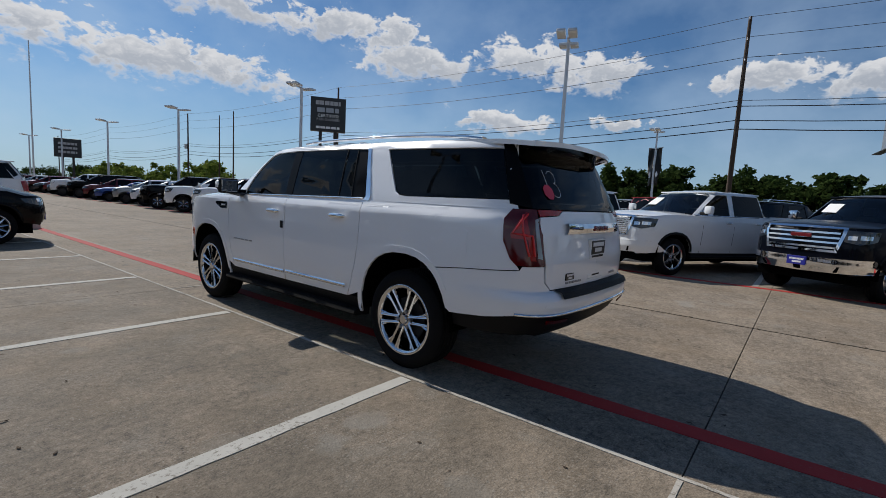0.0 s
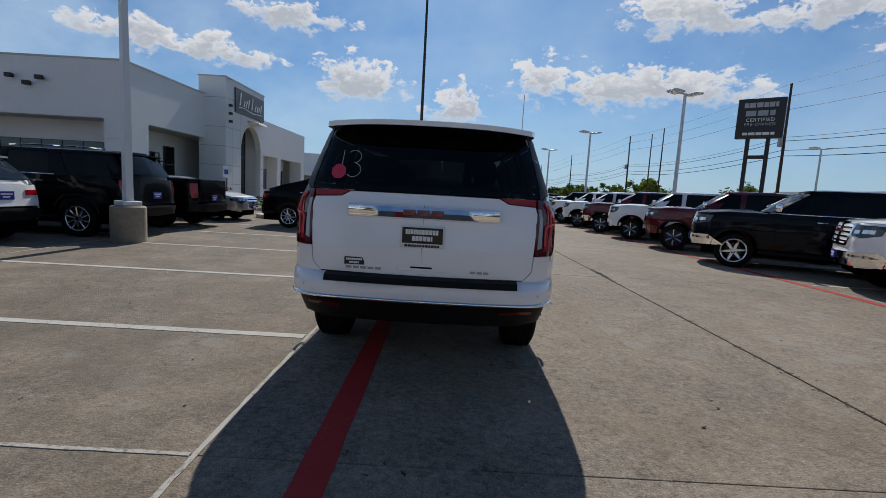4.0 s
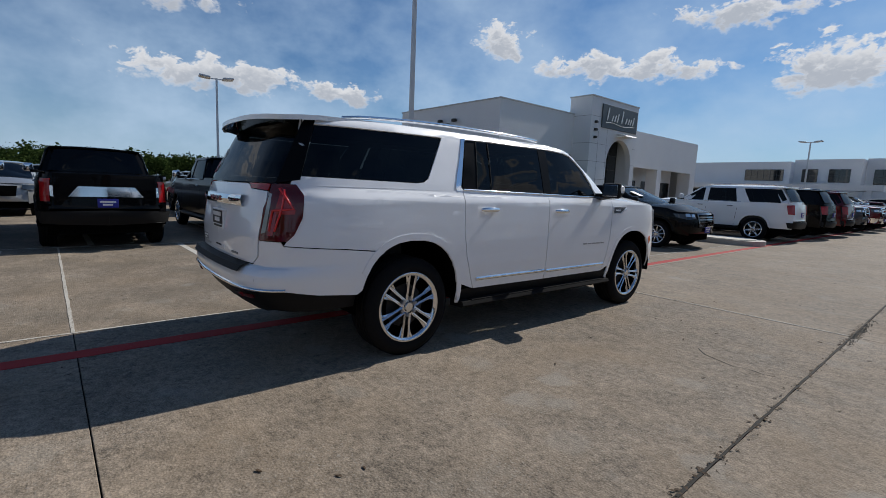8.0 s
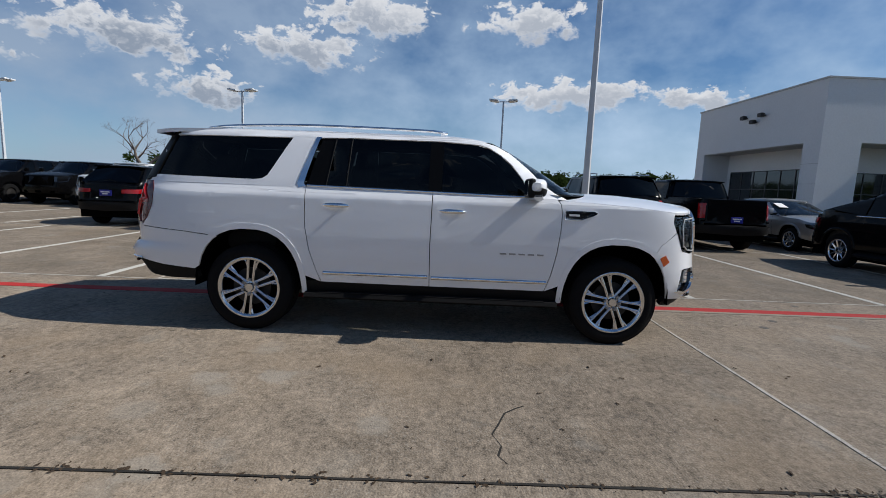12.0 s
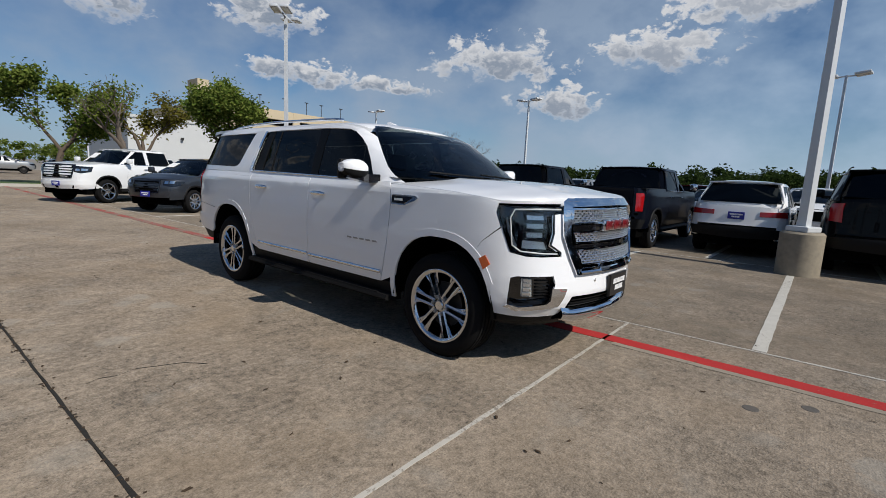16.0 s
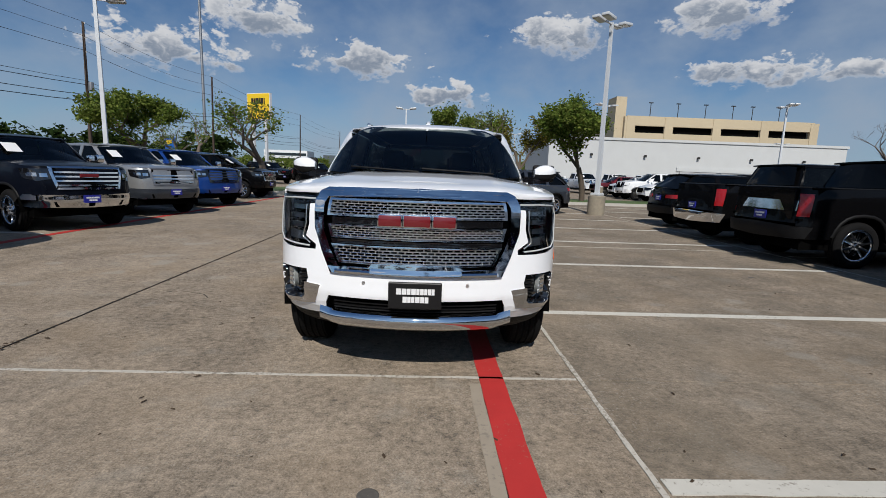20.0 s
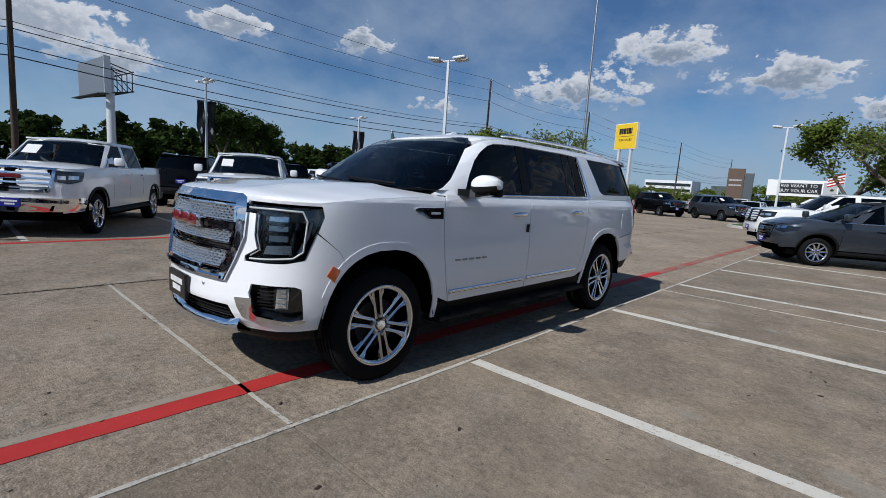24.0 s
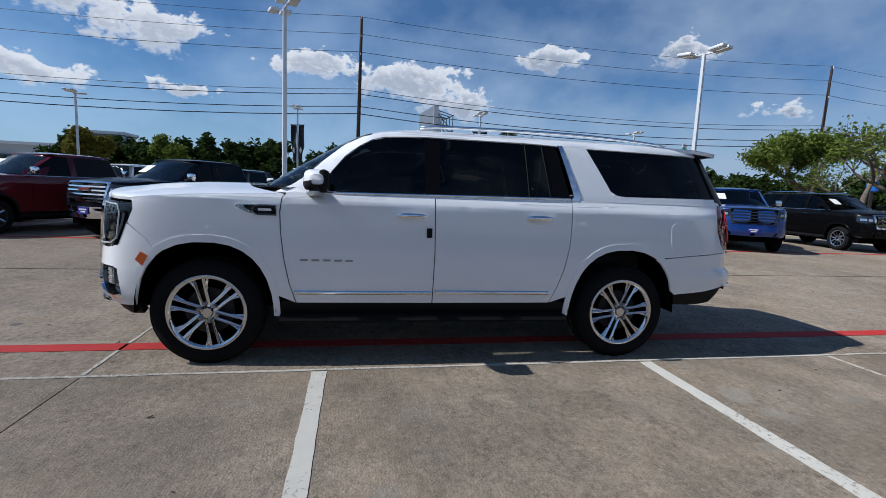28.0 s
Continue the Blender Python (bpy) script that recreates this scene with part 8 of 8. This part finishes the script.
    for k in range(7):
        bm = bmesh.new()
        grid(bm, [[(.1 + 2.6 * t, .25 * math.sin(5 * t), 6.6 - .9 * t + .3 * k + d) for t in np.linspace(0, 1, 9)] for d in (0, .3)])
        part("stripe", bm, FLAGRED if k % 2 == 0 else SIGNWHITE, s)
    bm = bmesh.new()
    grid(bm, [[(.1 + 1.1 * t, .25 * math.sin(2.1 * t) - .02, 7.5 - .38 * t + d) for t in np.linspace(0, 1, 5)] for d in (0, 1.2)])
    part("canton", bm, FLAGBLUE, s)


def far_buildings():
    W = wall_box
    b = thing("service_building", "long low white service building", "building")
    W("block", b, STUCCO2, -78, -22, -100, -80, 0, 8.8)
    W("roof_edge", b, STUCCO2, -78.2, -21.8, -80.0, -79.8, 8.5, 8.95)
    W("service_door_band", b, STUCCO2, -74, -46, -80, -79.8, 3.3, 4.0)
    for k in range(7):
        W("roller_door", b, SIGNGREY, -73 + 3.9 * k, -70 + 3.9 * k, -79.95, -79.75, 0, 3.2)
    for k in range(5):
        W("wall_lamp", b, STEELDARK, -70 + 10 * k, -69.6 + 10 * k, -79.8, -79.5, 5.6, 6.0)
    g = thing("parking_garage", "beige open parking garage with lamp posts on top", "building")
    for z in (3.2, 6.6, 10.0, 13.4):
        W("deck_wall", g, BEIGE, -91, -46, -106, -104, z + .6, z + 2.4)
        # black strip put into the opening for the shade under the deck above
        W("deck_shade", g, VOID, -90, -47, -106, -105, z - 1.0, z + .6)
    W("top_wall", g, BEIGE, -91, -46, -105.9, -104.1, 15.8, 16.2)
    W("east_wall", g, BEIGE, -46, -45.5, -140, -104, 0, 16.0)
    W("west_wall", g, BEIGE, -91.5, -91, -140, -104, 0, 16.0)
    for x in (-91, -79, -67.5, -56, -47):
        W("column", g, BEIGE, x - 1.0, x + 1.0, -104.5, -103.9, 0, 16.0)
    W("stair_tower", g, BEIGE, -46, -43.5, -110, -105, 0, 20.5)
    for x in (-88, -81, -76, -69, -62, -55):
        part("roof_lamp", tube(bmesh.new(), [(x, -112, 16), (x, -112, 20.5)], .09, 6), STEELDARK, g)
        part("roof_lamp_head", boxed(x - .5, x + .5, -112.2, -111.8, 20.4, 20.6), STEELDARK, g)
    h = thing("hotel_tower", "tall cream hotel tower far away", "building")
    x0 = -16
    W("block", h, STUCCO, x0 - 5, x0 + 5, -305, -295, 0, 25)
    W("crown", h, BEIGE, x0 - 4, x0 + 4, -304, -296, 25, 27)
    for z in range(7):
        for x in range(4):
            W("window", h, DULLMETAL, x0 - 4 + 2.2 * x, x0 - 2.9 + 2.2 * x, -295.0, -294.9, 3 + 3 * z, 4.7 + 3 * z)
    o = thing("office_building", "white office block with dark window bands", "building")
    W("block", o, STUCCO, 62, 84, -255, -240, 0, 10.5)
    for z in (2.5, 5.2, 7.9):
        W("window_band", o, DARKGLASS, 62.5, 83.5, -240, -239.8, z, z + 1.3)
    W("dark_block", o, SIGNSLATE, 40, 56, -262, -250, 0, 9)
    e = thing("warehouse", "pale warehouse beyond the road", "building")
    W("block", e, STUCCO2, 110, 130, 60, 150, 0, 7.5)
    W("block_roof", e, STUCCO, 109.5, 130.5, 59.5, 150.5, 7.3, 7.9)
    for k in range(10):
        W("window", e, DARKGLASS, 109.4, 109.9, 63 + 8.5 * k, 68 + 8.5 * k, 3.0, 5.2)
    W("glass_block", e, DARKGLASS, 104, 110, 48, 58, 0, 10)
    W("glass_block_roof", e, STUCCO, 103.5, 110.5, 47.5, 58.5, 10, 10.6)


def leaf_cards(name, c, size, g, leaf, parent=None):
    """Many small pointed leaves, folded along the middle, at the places c."""
    n = len(c)
    u = g.normal(0, 1, (n, 3)) * np.array((1, 1, .6))
    u /= np.linalg.norm(u, axis=1)[:, None]
    v = np.cross(u, g.normal(0, 1, (n, 3)))
    v /= np.linalg.norm(v, axis=1)[:, None] + 1e-9
    w = np.cross(u, v)
    k = np.asarray(size)[:, None]
    verts = np.stack([c + u * k, c + (v * .55 + w * .2) * k, c - u * k * .9, c - (v * .55 - w * .2) * k], 1).reshape(-1, 3)
    me = bpy.data.meshes.new(name)
    me.from_pydata(verts.tolist(), [], np.arange(4 * n).reshape(-1, 4).tolist())
    me.materials.append(leaf)
    o = new(name, me)
    if parent:
        o.parent = parent
    return o


def tree(x, y, h, spread, seed, leaf, leaves=2600, bare=0.0, size=.16, label="", trunk=.16, forks=4):
    """A tree: trunk and limbs that fork, with leaves round the twig ends."""
    r = random.Random(seed)
    t = thing("tree", label, "tree", pose(x, y, .05))
    wood = bmesh.new()
    ends = []

    def grow(p, d, length, rad, depth):
        pts, rs = [p], [rad]
        n = 4
        for k in range(n):
            d = (d + Vector((r.gauss(0, .13), r.gauss(0, .13), r.gauss(.02, .08)))).normalized()
            p = p + d * length / n
            pts.append(p.copy())
            rs.append(rad * (1 - .42 * (k + 1) / n))
            if depth <= 2 or (depth == 3 and k > 1):
                ends.append((p.copy(), depth))
        tube(wood, pts, rs, 7 if depth > 3 else 4, False)
        if depth == 0:
            return
        for k in range(3 if depth > 1 else 4):
            a = r.uniform(0, 6.28)
            lean = r.uniform(.45, 1.0) if depth < forks else r.uniform(.55, .95)
            side = Vector((math.cos(a), math.sin(a), 0))
            nd = (d * math.cos(lean) + side * math.sin(lean) + Vector((0, 0, .10))).normalized()
            grow(p, nd, length * r.uniform(.62, .82), rs[-1] * .72, depth - 1)
    grow(Vector((0, 0, -.1)), Vector((.03, .02, 1)), h * .17, trunk, forks)
    # fit the growth to the tree's height and crown width
    top = max(e.z for e, _ in ends)
    far = sorted(math.hypot(e.x, e.y) for e, _ in ends)[int(len(ends) * .93)]
    kz, kx = h * .95 / top, h * .40 * spread / far
    for v in wood.verts:
        f = min(1.0, max(0.0, v.co.z / (h * .2)))
        v.co = Vector((v.co.x * (1 + (kx - 1) * f), v.co.y * (1 + (kx - 1) * f), v.co.z * kz))
    part("trunk", crisp(wood, 80), BARK if bare < .5 else TWIG, t)
    g = np.random.default_rng(seed)
    keep = [Vector((e.x * kx, e.y * kx, e.z * kz)) for e, d in ends if r.random() > .12 + bare * .8]
    if leaves and keep:
        hub = np.array([tuple(e) for e in keep])
        n = int(leaves * 2.3 * (1 - bare))
        c = hub[g.integers(0, len(hub), n)] + g.normal(0, 1, (n, 3)) * np.array((.21, .21, .17)) * (h / 6)
        c = c[c[:, 2] > h * .20]
        leaf_cards("crown", c, size * .60 * g.uniform(.6, 1.4, len(c)), g, leaf, t)
    return t


def woods():
    tree(-8.7, -20.3, 5.9, 1.30, 3, LEAF, 5200, 0, .15, "spreading live oak with thin green crown")
    tree(-4.3, -22.2, 5.4, 1.15, 4, LEAF, 900, .62, .12, "half bare oak on a planted island")
    tree(-2.0, -25.2, 5.9, 1.05, 5, LEAF, 4600, 0, .15, "green oak on a planted island")
    tree(-6.2, -25.6, 5.5, 1.1, 6, LEAFYELLOW, 2400, .25, .14, "thin yellowing oak behind the island")
    tree(18.2, -25.4, 5.8, 1.25, 7, LEAF, 5600, 0, .16, "rounded green oak on the verge")
    tree(8.0, -18.6, 4.7, 1.35, 8, LEAF, 1500, .55, .12, "sparse twiggy oak on the grass island")
    tree(14.0, -24.2, 4.8, 1.25, 9, LEAF, 900, .6, .12, "sparse twiggy oak beyond the island")
    tree(-25.4, -19.4, 5.4, 1.3, 10, LEAFDARK, 0, 1.0, .1, "bare leafless tree at the edge of the lot", forks=5)
    tree(-8, 116, 9, .7, 12, LEAFDARK, 6000, 0, .2, "dark upright tree beside the low building")
    tree(50, 27, 6.4, .8, 13, LEAFYELLOW, 3600, 0, .3, "yellow green tree beyond the road")
    tree(56, 22, 6.6, .8, 14, LEAF, 3600, 0, .3, "green tree beyond the road")
    tree(54, -19, 9.5, .9, 15, LEAFDARK, 4200, 0, .3, "dark green tree beyond the road")
    tree(58, -25, 9, .9, 16, LEAFDARK, 4200, 0, .3, "dark green tree beyond the road")
    # distant belts of trees: trunks and clumps of leaves, too many to count
    r = random.Random(21)

    def belt(name, spots, leaf, label):
        verts, faces, places, sizes = [], [], [], []
        g = np.random.default_rng(len(name))
        for x, y, h, w in spots:
            for k in range(3):
                a = r.uniform(0, 6.28)
                b = len(verts)
                verts += [(x - .2, y, -.1), (x + .2, y, -.1), (x + .1 + r.gauss(0, w * .2), y + r.gauss(0, .5), h * .6)]
                faces.append((b, b + 1, b + 2))
            k = int(430 * w / 6)
            hub = np.array([(x + r.gauss(0, w * .42), y + r.gauss(0, w * .42), h * r.uniform(.08, .80), r.uniform(.16, .34) * w) for _ in range(13)])
            b = hub[g.integers(0, 13, k * 3)]
            d = g.normal(0, 1, (k * 3, 3)) * np.array((1, 1, .8))
            d *= (b[:, 3] * g.uniform(.15, 1.05, k * 3))[:, None] / (np.linalg.norm(d, axis=1)[:, None] + 1e-9)
            c = b[:, :3] + d
            c[:, 2] = np.maximum(c[:, 2], .2)
            places.append(c)
            sizes.append(g.uniform(.28, .72, k * 3) * (h / 9))
        me = bpy.data.meshes.new("trunks")
        me.from_pydata(verts, [], faces)
        me.materials.append(BARK)
        o = leaf_cards(name, np.concatenate(places), np.concatenate(sizes), g, leaf)
        tagged(o, label, "woods", kind="stuff")
        new("trunks", me).parent = o
    belt("east_woods", [(r.uniform(92, 108), y + r.uniform(-2, 2), r.uniform(7.5, 11.5), r.uniform(4.5, 7)) for y in np.arange(-70, 62, 2.0)], LEAFDARK, "dark belt of trees beyond the road")
    belt("west_woods", [(r.uniform(-125, -105), y + r.uniform(-2, 2), r.uniform(4.8, 7.6), r.uniform(5, 7.5)) for y in np.arange(-75, 70, 1.7)], LEAFDARK, "dark belt of trees beyond the lot")
    belt("south_woods", [(x + r.uniform(-3, 3), r.uniform(-235, -215), r.uniform(6, 9.5), r.uniform(5, 9)) for x in np.arange(-60, 110, 5.5)], LEAF, "distant green trees")
    belt("south_east_woods", [(r.uniform(40, 75), r.uniform(-110, -60), r.uniform(5.5, 8.5), r.uniform(4, 7)) for _ in range(26)], LEAFDARK, "green trees beyond the verge")
    belt("north_east_woods", [(r.uniform(40, 70), y, r.uniform(5, 9), r.uniform(4, 6)) for y in np.arange(85, 190, 5)], LEAF, "distant green trees along the road")
    belt("north_woods", [(x, r.uniform(260, 290), r.uniform(6, 9), r.uniform(6, 9)) for x in np.arange(-110, 100, 7)], LEAFDARK, "distant tree line")


kerb_island("kerb_island_north", rounded(-7.5, -.45, 12.2, 13.5, .6), KERB, "raised concrete island at the lane's edge")
kerb_island("kerb_island_south", rounded(7.8, 15.5, -25.8, -19.9, 1.2), GRASS, "grass island with concrete kerb")
kerb_island("kerb_island_oak", rounded(-14.5, -5.5, -22.0, -18.9, 1.2), GRASS, "grass island with concrete kerb under the oaks")
kerb_island("kerb_island_far", rounded(-9, 3, -31.8, -27.2, 1.2), GRASS, "grass island with concrete kerb")
kerb_island("kerb_island_showroom", rounded(-15.3, -7.6, 17.4, 23.8, .8), GRASS, "planted bed before the showroom")
showroom()
lamps()
power_line()
signs()
far_buildings()
woods()
